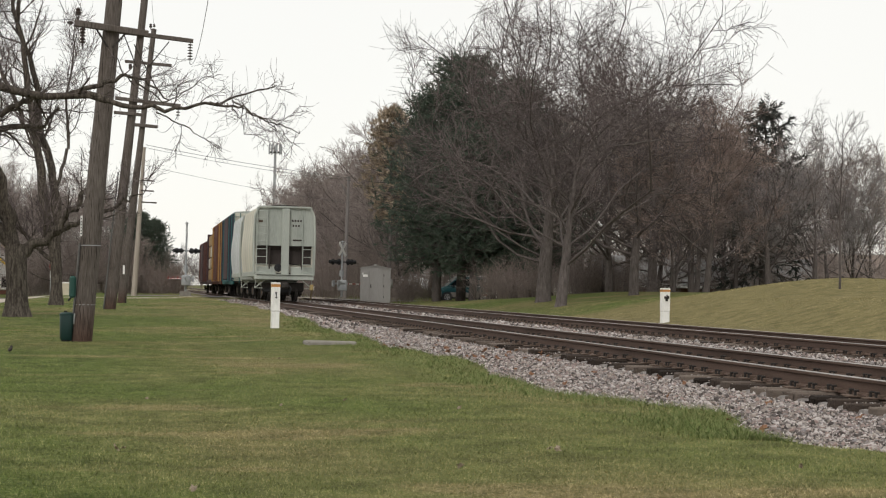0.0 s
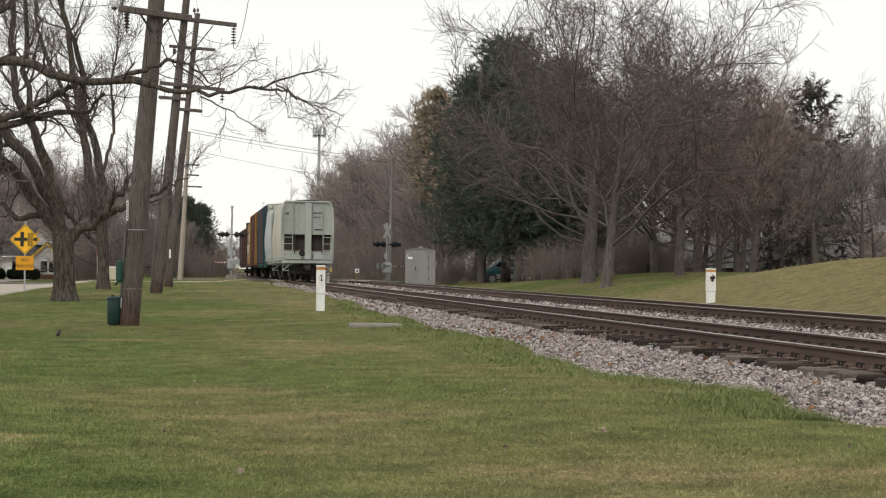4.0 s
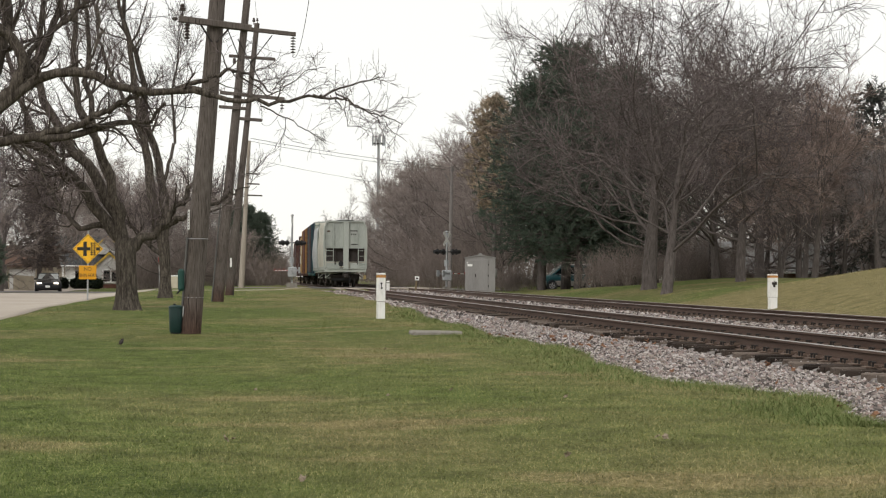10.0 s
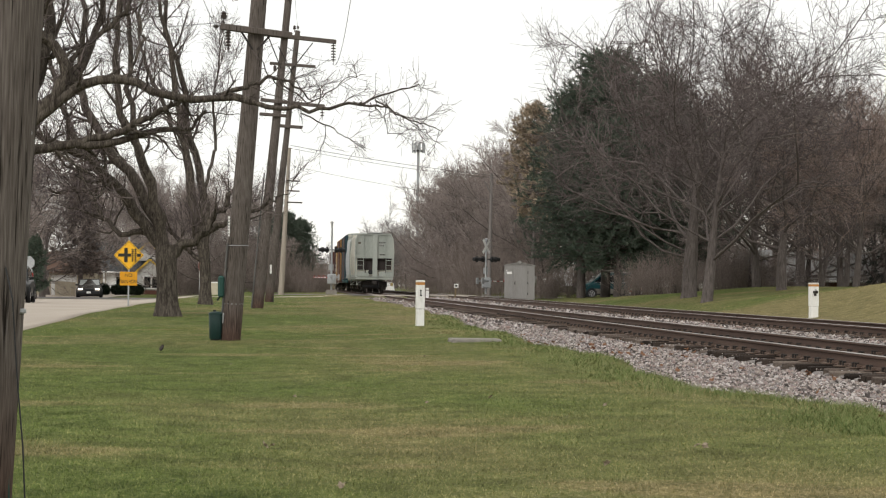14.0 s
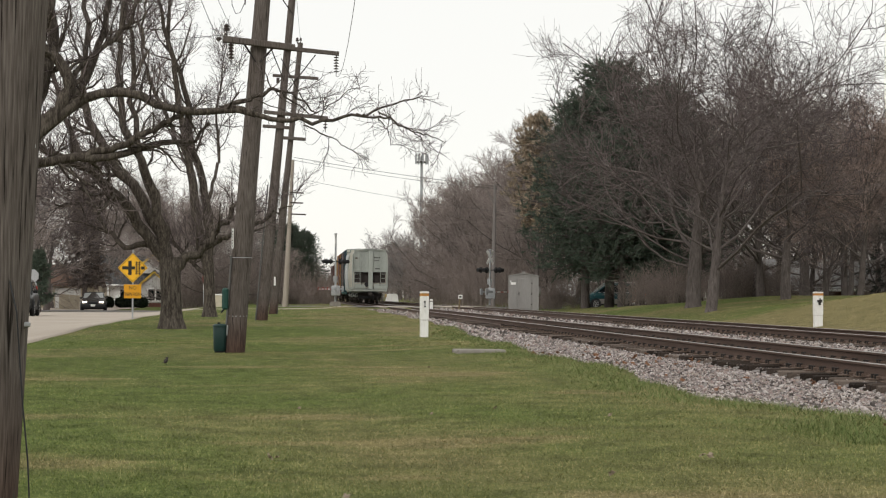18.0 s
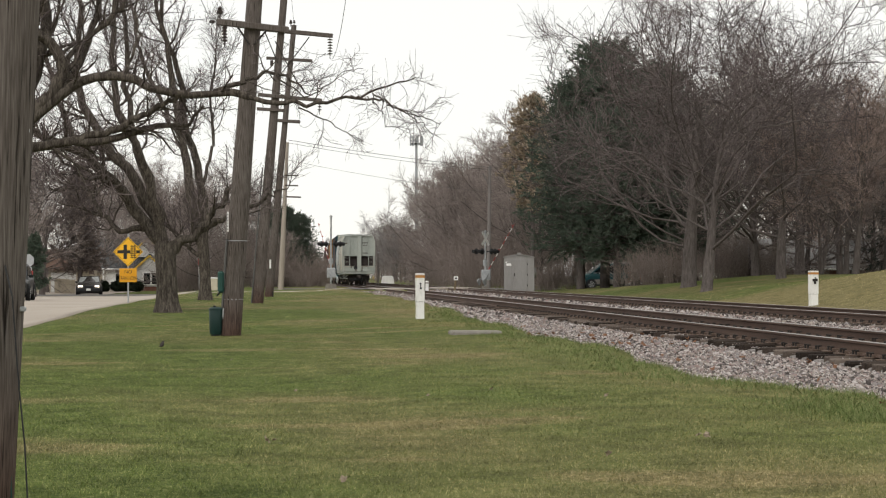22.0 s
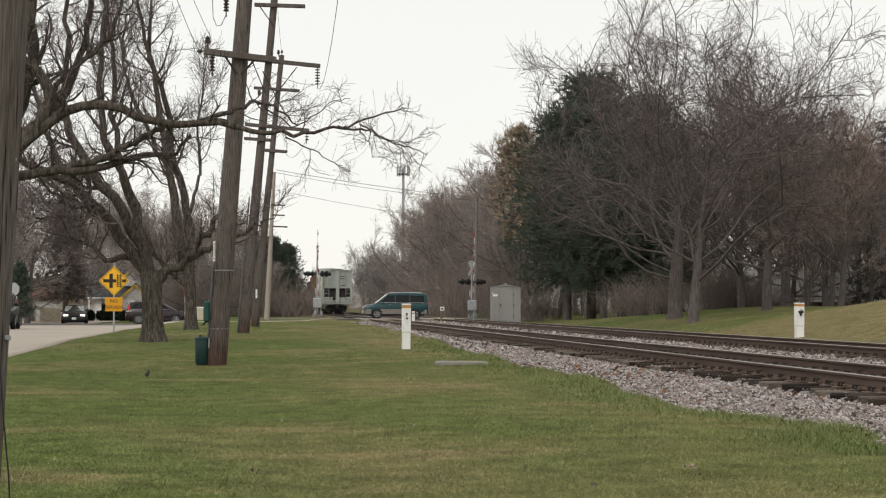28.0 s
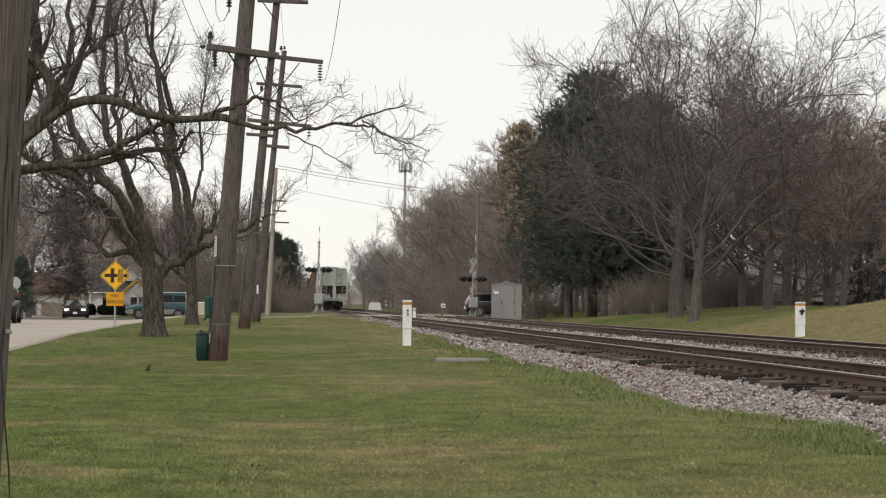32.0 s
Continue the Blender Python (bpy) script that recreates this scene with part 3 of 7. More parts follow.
def ballast():
    rng = np.random.default_rng(5)
    spots = []
    for x0, x1, y0, y1, n, s in ((4.1, 6.6, 10.4, 22, 60000, 0.036), (4.1, 6.6, 22, 42, 30000, 0.045), (4.1, 6.6, 42, 80, 7500, 0.10), (4.1, 6.75, 80, 119, 2500, 0.13), (6.35, 6.6, 11.5, 40, 5000, 0.036),
                                 (6.72, 9.2, 11, 40, 22000, 0.022), (9.2, 11.3, 15, 33, 8500, 0.062), (9.2, 11.3, 33, 63, 7000, 0.085), (9.2, 11.3, 63, 119, 2600, 0.12), (11.2, 15.0, 20, 70, 4500, 0.07), (13.8, 15.4, 70, 119, 900, 0.1)):
        x = rng.uniform(x0, x1, n)
        y = y0 + (y1 - y0) * rng.uniform(0, 1, n) ** 1.15
        if x0 < 4.5:
            # the stones thin out towards the grass, along an uneven edge
            edge = lawn_edge(y)
            keep = rng.uniform(size=n) < smoothstep(-0.2, 0.25, x - edge)
            x, y = x[keep], y[keep]
        spots.append(np.stack([x, y, np.full(len(x), s)], -1))
    p = np.concatenate(spots)
    n = len(p)
    z = bed_height(p[:, 0], p[:, 1]) + rng.uniform(-0.1, 0.45, n) * p[:, 2] + 0.06 * smoothstep(66, 120, p[:, 1])
    size = p[:, 2:3] * np.clip(rng.lognormal(-0.15, 0.32, (n, 1)), 0.4, 1.9) * rng.uniform(0.6, 1.25, (n, 3))
    v = (OCTA_V[None] + rng.uniform(-0.16, 0.16, (n, 6, 3))) * size[:, None]
    v = np.einsum("nij,nkj->nki", turns(rng, n), v) + np.stack([p[:, 0], p[:, 1], z], -1)[:, None]
    f = (OCTA_T[None] + 6 * np.arange(n)[:, None, None]).reshape(-1, 3)
    bed = thing("ballast", None, "loose crushed grey and pinkish stone beside the rails", kind="structure")
    ob = part("loose_stones", array_mesh("loose_stones", v.reshape(-1, 3), f, STONE), None, bed, kind="stuff")
    forms = []
    for k in range(6):
        w = CUBE_V * (1 + rng.uniform(-0.45, 0.2, (8, 3))) * rng.uniform(0.025, 0.045, 3)
        forms.append(array_mesh("stone", w, CUBE_T, STONE_OB))
    for k in range(280):
        x, y = rng.uniform(4.7, 6.6), rng.uniform(12.5, 22)
        part("stone", forms[k % 6], None, bed, m=pose(x, y, float(bed_height(x, y)) + 0.022, *rng.uniform(0, 360, 3)))


ballast()


def grass():
    rng = np.random.default_rng(11)

    def blades(n, x, y, hmin, hmax, w, name, material, label):
        z = land(x, y)
        h = rng.uniform(hmin, hmax, n)
        lean = rng.uniform(0.4, 2.0, n) * h
        b = rng.uniform(0, 2 * np.pi, n)
        a = b + np.pi / 2 + rng.normal(0, 0.4, n)
        base = np.stack([x, y, z - 0.01], -1)
        side = np.stack([np.cos(a), np.sin(a), np.zeros(n)], -1) * w[:, None] / 2
        tip = base + np.stack([np.cos(b) * lean, np.sin(b) * lean, h], -1)
        v = np.stack([base - side, base + side, tip], 1).reshape(-1, 3)
        ob = new(name, array_mesh(name, v, np.arange(3 * n).reshape(n, 3), material))
        tagged(ob, label, "grass", kind="stuff")

    n = 560000
    y = 7.3 * (36 / 7.3) ** (rng.uniform(0, 1, n) ** 0.9)
    x = rng.uniform(-0.19, 0.475, n) * y
    keep = x < lawn_edge(y)
    x, y = x[keep], y[keep]
    blades(len(x), x, y, 0.010, 0.032, 0.0019 + 0.00022 * y, "lawn_grass", LAWN_BLADE, "short mown lawn of mixed green and straw blades")
    n = 80000
    y = 32 * (100 / 32) ** rng.uniform(0, 1, n)
    x = rng.uniform(-0.14, 0.14, n) * y
    keep = (x < lawn_edge(y)) & (x > -5.2)
    x, y = x[keep], y[keep]
    blades(len(x), x, y, 0.012, 0.032, 0.002 + 0.0004 * y, "far_lawn_grass", LAWN_BLADE, "short mown lawn towards the street")
    n = 80000
    y = 24 * (72 / 24) ** rng.uniform(0, 1, n)
    x = rng.uniform(15.3, 31, n)
    blades(n, x, y, 0.015, 0.04, 0.002 + 0.0003 * y, "berm_grass", LAWN_BLADE, "dry tufted grass on the rise across the tracks")
    n = 24000
    y = 11.5 * (46 / 11.5) ** (rng.uniform(0, 1, n) ** 1.5)
    x = lawn_edge(y) - 0.2 + rng.normal(0, 0.3, n) + 0.12 * np.sin(y * 2.3)
    blades(n, x, y, 0.02, 0.085, 0.002 + 0.00025 * y, "edge_grass", GRASS_LUSH, "longer bright green grass along the stone edge")


grass()


def fallen_leaves():
    rng = np.random.default_rng(21)
    forms, pale = [], []
    for k in range(4):
        pts = []
        for i in range(10):
            a = 2 * math.pi * i / 10
            r = (0.075 if i % 2 else 0.045) * rng.uniform(0.7, 1.2)
            pts.append((r * math.cos(a), r * math.sin(a), 0.02 * math.sin(3 * a + k)))
        mm = Mesh()
        mm.add([(0, 0, 0.012)] + pts + [(p[0], p[1], p[2] - 0.003) for p in pts], [(0, i + 1, (i + 1) % 10 + 1) for i in range(10)] + [(i + 1, i + 11, (i + 1) % 10 + 11, (i + 1) % 10 + 1) for i in range(10)])
        forms.append(mm.data("fallen_leaf", LEAF_ORANGE))
        pale.append(mm.data("fallen_leaf", LEAF_PALE))
    spots = [(2.64, 10.4), (2.6, 10.45), (3.85, 9.4), (-0.09, 10.3), (-0.05, 10.32), (0.12, 14.9), (1.85, 9.55), (1.79, 14.5), (-0.6, 20.2), (1.9, 22.6), (0.2, 27.0), (1.2, 14.0), (2.6, 13.5), (0.3, 8.4)]
    for k in range(52):
        y = rng.uniform(12.5, 36)
        spots.append((rng.uniform(4.5, 6.75), y))
    for k, (x, y) in enumerate(spots):
        z = hgt(x, y) + 0.04 if x < 4.4 else float(bed_height(x, y)) + 0.05
        ob = new("fallen_leaf", (forms if x > 4.4 else pale)[k % 4])
        ob.matrix_basis = pose(x, y, z, rng.uniform(-50, 50), rng.uniform(-50, 50), rng.uniform(0, 360)) @ Matrix.Scale(rng.uniform(0.6, 1.1) * (0.85 if x > 4.4 else 0.4), 4)
        tagged(ob, "dry brown fallen leaf", "leaf", "fallen leaves")


fallen_leaves()


# ---- trees ----
def tubes(P, R, n, tip=True):
    """Rings round many branches at once: P (branches, points, 3), R (branches, points)."""
    d = np.gradient(P, axis=1)
    d /= np.linalg.norm(d, axis=2, keepdims=True) + 1e-9
    ref = np.zeros_like(d)
    ref[..., 0], ref[..., 1], ref[..., 2] = 0.31, 0.87, 0.38
    a = np.cross(ref, d)
    a /= np.linalg.norm(a, axis=2, keepdims=True) + 1e-9
    c = np.cross(d, a)
    ang = 2 * np.pi * np.arange(n) / n
    ring = a[:, :, None] * np.cos(ang)[:, None] + c[:, :, None] * np.sin(ang)[:, None]
    v = P[:, :, None] + R[:, :, None, None] * ring
    nb, k = P.shape[:2]
    i = (np.arange(nb)[:, None, None] * k + np.arange(k - 1)[None, :, None]) * n
    j = np.arange(n)[None, None]
    j2 = (j + 1) % n
    f = np.stack([i + j, i + j2, i + n + j2, i + n + j], -1).reshape(-1, 4)
    return v.reshape(-1, 3), f


def joined(pieces):
    v, f, k = [], [], 0
    for a, b in pieces:
        v.append(a)
        f.append(b + k)
        k += len(a)
    return np.concatenate(v), np.concatenate(f)


def grow(rng, P, R, per, length, angle, up=0.1, wander=0.12, points=4, start=0.25, thin=0.55, least=0.004, droop=0.0, fan=0.0):
    """Children of every branch: per each, leaving at about angle degrees."""
    nb, k = P.shape[:2]
    par = np.repeat(np.arange(nb), per)
    n = len(par)
    t = start + (1 - start) * ((np.tile(np.arange(per), nb) + rng.uniform(0, 1, n)) / per)
    s = np.clip(t * (k - 1), 0, k - 1.001)
    i = s.astype(int)
    u = (s - i)[:, None]
    base = P[par, i] * (1 - u) + P[par, i + 1] * u
    rad = R[par, i] * (1 - u[:, 0]) + R[par, i + 1] * u[:, 0]
    d = P[par, i + 1] - P[par, i]
    d /= np.linalg.norm(d, axis=1, keepdims=True) + 1e-9
    side = rng.normal(size=(n, 3))
    side -= (side * d).sum(1, keepdims=True) * d
    side /= np.linalg.norm(side, axis=1, keepdims=True) + 1e-9
    an = (np.radians(angle) * rng.uniform(0.6, 1.35, n) * (1 + fan * (0.5 - (t - start) / (1 - start))))[:, None]
    if fan:
        an = np.minimum(an, np.radians(rng.uniform(66, 84, (n, 1))))
    d = d * np.cos(an) + side * np.sin(an)
    L = length * rng.uniform(0.55, 1.25, n) * (1.1 - 0.45 * t)
    Q = np.empty((n, points, 3))
    Q[:, 0] = base
    for q in range(1, points):
        d = d + rng.normal(0, wander, (n, 3))
        d[:, 2] += up - droop * q
        d /= np.linalg.norm(d, axis=1, keepdims=True)
        Q[:, q] = Q[:, q - 1] + d * (L / (points - 1))[:, None]
    r0 = np.maximum(rad * thin * rng.uniform(0.7, 1.1, n), least)
    S = r0[:, None] * np.linspace(1, 0.35, points)[None]
    return Q, np.maximum(S, least * 0.7)


def curve(pts, k=9, rng=None, rough=0.0):
    """A smooth line through a few places."""
    p = np.array(pts, float)
    s = np.r_[0, np.cumsum(np.linalg.norm(np.diff(p, axis=0), axis=1))]
    q = np.linspace(0, s[-1], k)
    c = np.stack([np.interp(q, s, p[:, i]) for i in range(3)], -1)
    c[1:-1] = 0.25 * c[:-2] + 0.5 * c[1:-1] + 0.25 * c[2:]
    if rng is not None:
        c[1:-1] += rng.normal(0, rough, (k - 2, 3))
    return c


def bare_tree(seed, height, girth, limbs=7, spread=0.5, fork=0.25, sub=7, subsub=7, twigs=6, twig_mat=None, bark=None, up=0.12, limb_len=0.55, least=0.005, droop=0.0, flare=1.5, stems=1, stop=0.85, coarse=False, fan=0.3, crook=0.0, fine=1.0):
    """The meshes of a leafless tree that stands at the origin: its trunk, its limbs one by one, and its twigs."""
    rng = np.random.default_rng(seed)
    bark, twig_mat = bark or BARK, twig_mat or TWIG
    trunks = []
    for s in range(stems):
        lean = rng.normal(0, 0.05, 2) + (0 if stems == 1 else 0.16 * np.array([math.cos(2.4 * s + seed), math.sin(2.4 * s + seed)]))
        zs = np.array([0, 0.015, 0.05, 0.12, 0.25, 0.4, 0.55, 0.7, 0.85]) * height * stop / 0.85
        off = np.cumsum(np.r_[np.zeros((1, 2)), rng.normal(0, 0.012 * height, (8, 2))], 0) * (zs / height)[:, None] * 1.2
        P = np.stack([off[:, 0] + lean[0] * zs, off[:, 1] + lean[1] * zs, zs - 0.05], -1)
        R = girth * np.array([flare, 1.22, 1.03, 0.97, 0.85, 0.6, 0.42, 0.26, 0.1]) / math.sqrt(stems)
        trunks.append((P, R))
    TP, TR = np.stack([t[0] for t in trunks]), np.stack([t[1] for t in trunks])
    LP, LR = grow(rng, TP, TR, limbs, height * limb_len, 30 + 45 * spread, up=up, wander=0.14 + crook, points=8, start=fork, thin=0.34 + 0.3 * crook, least=0.03, fan=fan)
    SP, SR = grow(rng, LP, LR, sub, height * limb_len * 0.5 * fine, 42 + 90 * crook, up=up * 0.8, wander=0.16 + crook, points=6, start=0.2, thin=0.61, least=0.016, droop=droop)
    UP, UR = grow(rng, np.concatenate([SP]), np.concatenate([SR]), subsub, height * limb_len * 0.24 * fine, 40 + 90 * crook, up=up * 0.5, wander=0.2 + crook, points=3 if coarse else 4, start=0.15, thin=0.6, least=least * 1.7, droop=droop)
    WP, WR = grow(rng, UP, UR, twigs, height * limb_len * 0.13 * fine, 38 + 90 * crook, up=up * 0.3, wander=0.22, points=2, start=0.1, thin=0.6, least=least, droop=droop)
    trunk = array_mesh("trunk", *joined([tubes(TP, TR, 12)]), bark)
    trunk.shade_smooth()
    limb = []
    for k in range(len(LP)):
        pick = slice(k * sub, (k + 1) * sub)
        me = array_mesh("limb", *joined([tubes(LP[k:k + 1], LR[k:k + 1], 7), tubes(SP[pick], SR[pick], 5)]), bark)
        me.shade_smooth()
        limb.append(me)
    crown = array_mesh("crown", *joined([tubes(UP, UR, 3), tubes(WP, WR, 3)]), twig_mat)
    return trunk, limb, crown


def plant(form, m, label, group="", category="tree", name="bare_tree"):
    trunk, limb, crown = form
    t = thing(name, m, label, category, group)
    part("trunk", trunk, None, t)
    for me in limb:
        part("limb", me, None, t)
    part("crown", crown, None, t, "fine leafless twigs", kind="stuff")
    return t


def at_ground(x, y, turn=0, s=1.0, sink=0.22):
    return pose(x, y, hgt(x, y) - sink, 0, 0, turn) @ Matrix.Scale(s, 4)


def shaped_tree(name, label, trunk_pts, girth, limb_specs, seed, sub=8, subsub=6, twigs=5, sub_len=1.6, bark=None, twig_mat=None, least=0.006, up=0.16, spray=0.0, shoot=0.9, sub_least=0.012, rough=0.025):
    """A tree whose main limbs are given: each a few places and a girth."""
    rng = np.random.default_rng(seed)
    t = thing(name, pose(*trunk_pts[0]), label, "tree")
    o = np.array(trunk_pts[0], float)
    bark, twig_mat = bark or BARK_MOSS, twig_mat or TWIG
    base = curve(np.array(trunk_pts) - o, 8)
    base = np.concatenate([[base[0] - (0, 0, 0.1)], base])
    R = girth * np.array([1.75, 1.35, 1.1, 1.0, 0.97, 0.96, 0.98, 1.02, 0.9])
    v, f = tubes(base[None], R[None], 14)
    # ridges that run down into the roots
    a = np.arange(len(v)) % 14
    low = np.clip(1 - (v[:, 2:3] + 0.1) / 0.8, 0, 1)
    v[:, :2] *= 1 + 0.16 * low * np.cos(a * 2 * np.pi / 14 * 5)[:, None]
    me = array_mesh("trunk", v, f, bark)
    me.shade_smooth()
    part("trunk", me, None, t)
    allP, allR, crown = [], [], []
    for pts, r0, r1, *few in limb_specs:
        k = few[0] if few else 1.0
        P = curve(np.array(pts) - o, 20, rng, rough)
        S = np.linspace(r0, r1, 20) * (1 + rng.normal(0, 0.03, 20))
        allP.append(P)
        allR.append(S)
        LP, LR = P[None], S[None]
        SP, SR = grow(rng, LP, LR, max(3, int(sub * k)), sub_len * (0.4 + 0.6 * k), 48, up=up, wander=0.2, points=6, start=0.3, thin=0.45, least=sub_least)
        m2 = array_mesh("limb", *joined([tubes(LP, LR, 9), tubes(SP, SR, 5)]), bark)
        m2.shade_smooth()
        part("limb", m2, None, t)
        UP, UR = grow(rng, SP, SR, subsub, sub_len * 0.55, 42, up=up * 0.6, wander=0.22, points=5, start=0.1, thin=0.55, least=least * 1.4)
        WP, WR = grow(rng, UP, UR, twigs, sub_len * 0.3, 40, up=up * 0.3, wander=0.25, points=3, start=0.1, thin=0.6, least=least)
        crown += [tubes(UP, UR, 4), tubes(WP, WR, 3)]
        if spray:
            XP, XR = grow(rng, LP, LR, max(2, int(spray * k)), shoot, 60, up=0.45, wander=0.08, points=5, start=0.15, thin=0.08, least=least)
            crown.append(tubes(XP, XR, 3))
    part("crown", array_mesh("crown", *joined(crown), twig_mat), None, t, "fine leafless twigs", kind="stuff")
    return t


shaped_tree("overhanging_tree", "old mossy-barked tree with a long horizontal bare bough", [(-5.3, 24.0, 0.0), (-5.2, 24.0, 0.8), (-4.9, 24.0, 1.5), (-4.6, 24.0, 2.1)], 0.33, [
    ([(-4.7, 24.0, 1.6), (-3.61, 24.0, 3.1), (-3.29, 24.0, 3.42), (-2.78, 24.0, 3.78), (-2.42, 24.0, 3.9), (-1.99, 24.0, 3.72), (-1.55, 24.0, 3.56), (-1.15, 24.0, 3.56), (-0.8, 24.0, 3.66), (-0.45, 23.9, 3.52)], 0.105, 0.04),
    ([(-0.8, 24.0, 3.64), (-0.52, 23.9, 3.54), (0.04, 23.8, 3.42), (0.76, 23.8, 3.47), (1.16, 23.9, 3.6), (1.9, 24.0, 3.85)], 0.043, 0.007, 0.7),
    ([(0.95, 23.8, 3.55), (1.4, 23.7, 3.47), (1.76, 23.7, 3.31), (2.2, 23.6, 3.14)], 0.02, 0.005, 0.6),
    ([(-0.95, 24.0, 3.62), (-0.48, 24.1, 3.78), (-0.2, 24.2, 3.97), (0.12, 24.2, 3.82), (0.4, 24.2, 3.6)], 0.04, 0.01),
    ([(-4.6, 24.0, 2.2), (-3.52, 24.1, 2.82), (-3.05, 24.2, 2.95), (-2.46, 24.2, 2.92), (-2.06, 24.3, 3.07), (-1.63, 24.3, 3.2), (-1.27, 24.3, 3.17), (-1.11, 24.3, 3.45)], 0.105, 0.022, 1.5),
    ([(-2.9, 24.2, 2.96), (-2.5, 24.2, 3.02), (-2.06, 24.1, 3.22), (-1.71, 24.1, 3.43), (-1.45, 24.0, 3.55)], 0.06, 0.035),
    ([(-4.55, 24.0, 2.0), (-4.0, 24.2, 2.9), (-3.55, 24.4, 3.7), (-3.35, 24.6, 4.6), (-3.45, 24.8, 5.8), (-3.3, 25.0, 7.6)], 0.12, 0.05, 1.9),
    ([(-4.7, 24.0, 2.0), (-4.2, 23.6, 3.3), (-3.95, 23.4, 4.4), (-3.7, 23.2, 5.6), (-3.9, 23.0, 7.4)], 0.11, 0.04, 1.9),
    ([(-4.0, 24.3, 2.9), (-3.2, 24.8, 3.6), (-2.75, 25.0, 4.5), (-2.6, 25.2, 5.6), (-2.7, 25.3, 7.2)], 0.07, 0.025, 1.7),
    ([(-3.6, 24.0, 3.1), (-3.08, 24.0, 3.7), (-3.03, 24.0, 4.03), (-3.22, 24.0, 4.31), (-3.6, 24.0, 4.5), (-3.9, 24.2, 5.6)], 0.10, 0.05, 1.7),
    ([(0.22, 24.0, 3.40), (0.6, 24.1, 3.24), (0.96, 24.1, 3.06), (1.15, 24.1, 2.93)], 0.012, 0.004, 0.4),
    ([(1.2, 23.9, 3.56), (1.38, 23.8, 3.38), (1.46, 23.8, 3.12)], 0.01, 0.004, 0.4),
    ([(-0.15, 24.1, 3.9), (0.34, 24.2, 3.56), (0.6, 24.2, 3.7), (0.84, 24.2, 3.93), (1.15, 24.2, 3.99)], 0.014, 0.004, 0.4),
    ([(1.27, 23.9, 3.6), (1.6, 23.9, 3.42), (1.96, 23.9, 3.19), (2.12, 23.9, 3.02)], 0.012, 0.004, 0.4),
    ([(-3.3, 24.2, 3.5), (-3.0, 24.5, 4.2), (-2.3, 24.8, 4.9), (-2.0, 25.0, 5.9)], 0.05, 0.02, 1.5),
    ([(-2.2, 24.0, 3.84), (-2.0, 24.2, 4.4), (-2.1, 24.4, 5.0), (-1.8, 24.5, 5.7)], 0.025, 0.008),
], 31, rough=0.018, sub=9, subsub=5, twigs=4, sub_len=0.64, least=0.0028, up=0.06, spray=11, shoot=0.62, sub_least=0.005)

shaped_tree("road_tree", "large bare tree with a stout flared trunk beside the road", [(-2.92, 44.0, hgt(-3.0, 44.0)), (-2.95, 44.0, 0.8), (-2.98, 44.0, 1.4), (-3.0, 44.0, 1.95)], 0.268, [
    ([(-2.99, 44.0, 1.6), (-3.17, 44.0, 2.02), (-3.62, 44.0, 2.56), (-3.99, 44.0, 3.07), (-4.44, 43.0, 3.68), (-5.14, 42.0, 4.13), (-5.76, 41.0, 4.47), (-6.6, 40.0, 4.75)], 0.17, 0.05, 1.4),
    ([(-3.7, 44.0, 2.6), (-4.28, 45.0, 3.39), (-5.02, 46.0, 4.03), (-5.7, 47.0, 4.83), (-6.16, 47.0, 6.05), (-6.47, 47.0, 7.42), (-6.8, 48.0, 9.6)], 0.13, 0.03),
    ([(-2.98, 44.0, 1.6), (-3.12, 44.0, 2.2), (-3.5, 44.0, 2.92), (-3.78, 44.0, 3.65), (-4.36, 44.0, 4.23), (-5.02, 44.0, 5.03), (-5.31, 44.0, 6.27), (-5.17, 44.0, 7.59), (-5.4, 44.0, 10.3)], 0.17, 0.03),
    ([(-2.98, 44.1, 1.7), (-3.2, 44.2, 2.5), (-3.46, 44.3, 3.36), (-3.68, 44.6, 4.24), (-3.93, 44.8, 4.96), (-4.14, 45.0, 6.21), (-4.07, 45.0, 7.4), (-4.4, 45.0, 10.2)], 0.12, 0.03),
    ([(-2.97, 43.95, 1.7), (-3.12, 43.9, 2.4), (-3.36, 43.7, 3.21), (-3.49, 43.5, 3.94), (-3.68, 43.3, 4.38), (-4.18, 43.2, 5.33), (-4.27, 43.0, 6.72), (-4.13, 43.0, 7.89), (-4.2, 42.8, 10.4)], 0.13, 0.03),
    ([(-2.95, 44.0, 1.5), (-2.61, 44.0, 1.95), (-2.1, 44.0, 2.2), (-1.88, 44.0, 2.56), (-1.38, 44.2, 3.22), (-1.15, 44.3, 3.6)], 0.145, 0.05, 0.5),
    ([(-2.15, 44.0, 2.2), (-1.66, 44.0, 2.47), (-1.08, 44.0, 2.57), (-0.64, 44.0, 2.93), (-0.21, 44.0, 3.14), (0.15, 44.0, 3.3)], 0.095, 0.015, 0.42),
    ([(-3.3, 44.2, 2.3), (-3.75, 44.4, 2.2), (-4.28, 44.6, 2.26), (-4.64, 45.0, 2.62), (-4.86, 45.0, 3.13), (-5.3, 45.2, 3.42), (-6.1, 45.4, 3.35)], 0.085, 0.03, 1.2),
], 32, sub=15, subsub=8, twigs=6, sub_len=1.65, least=0.0052, rough=0.045, up=0.13, spray=16)

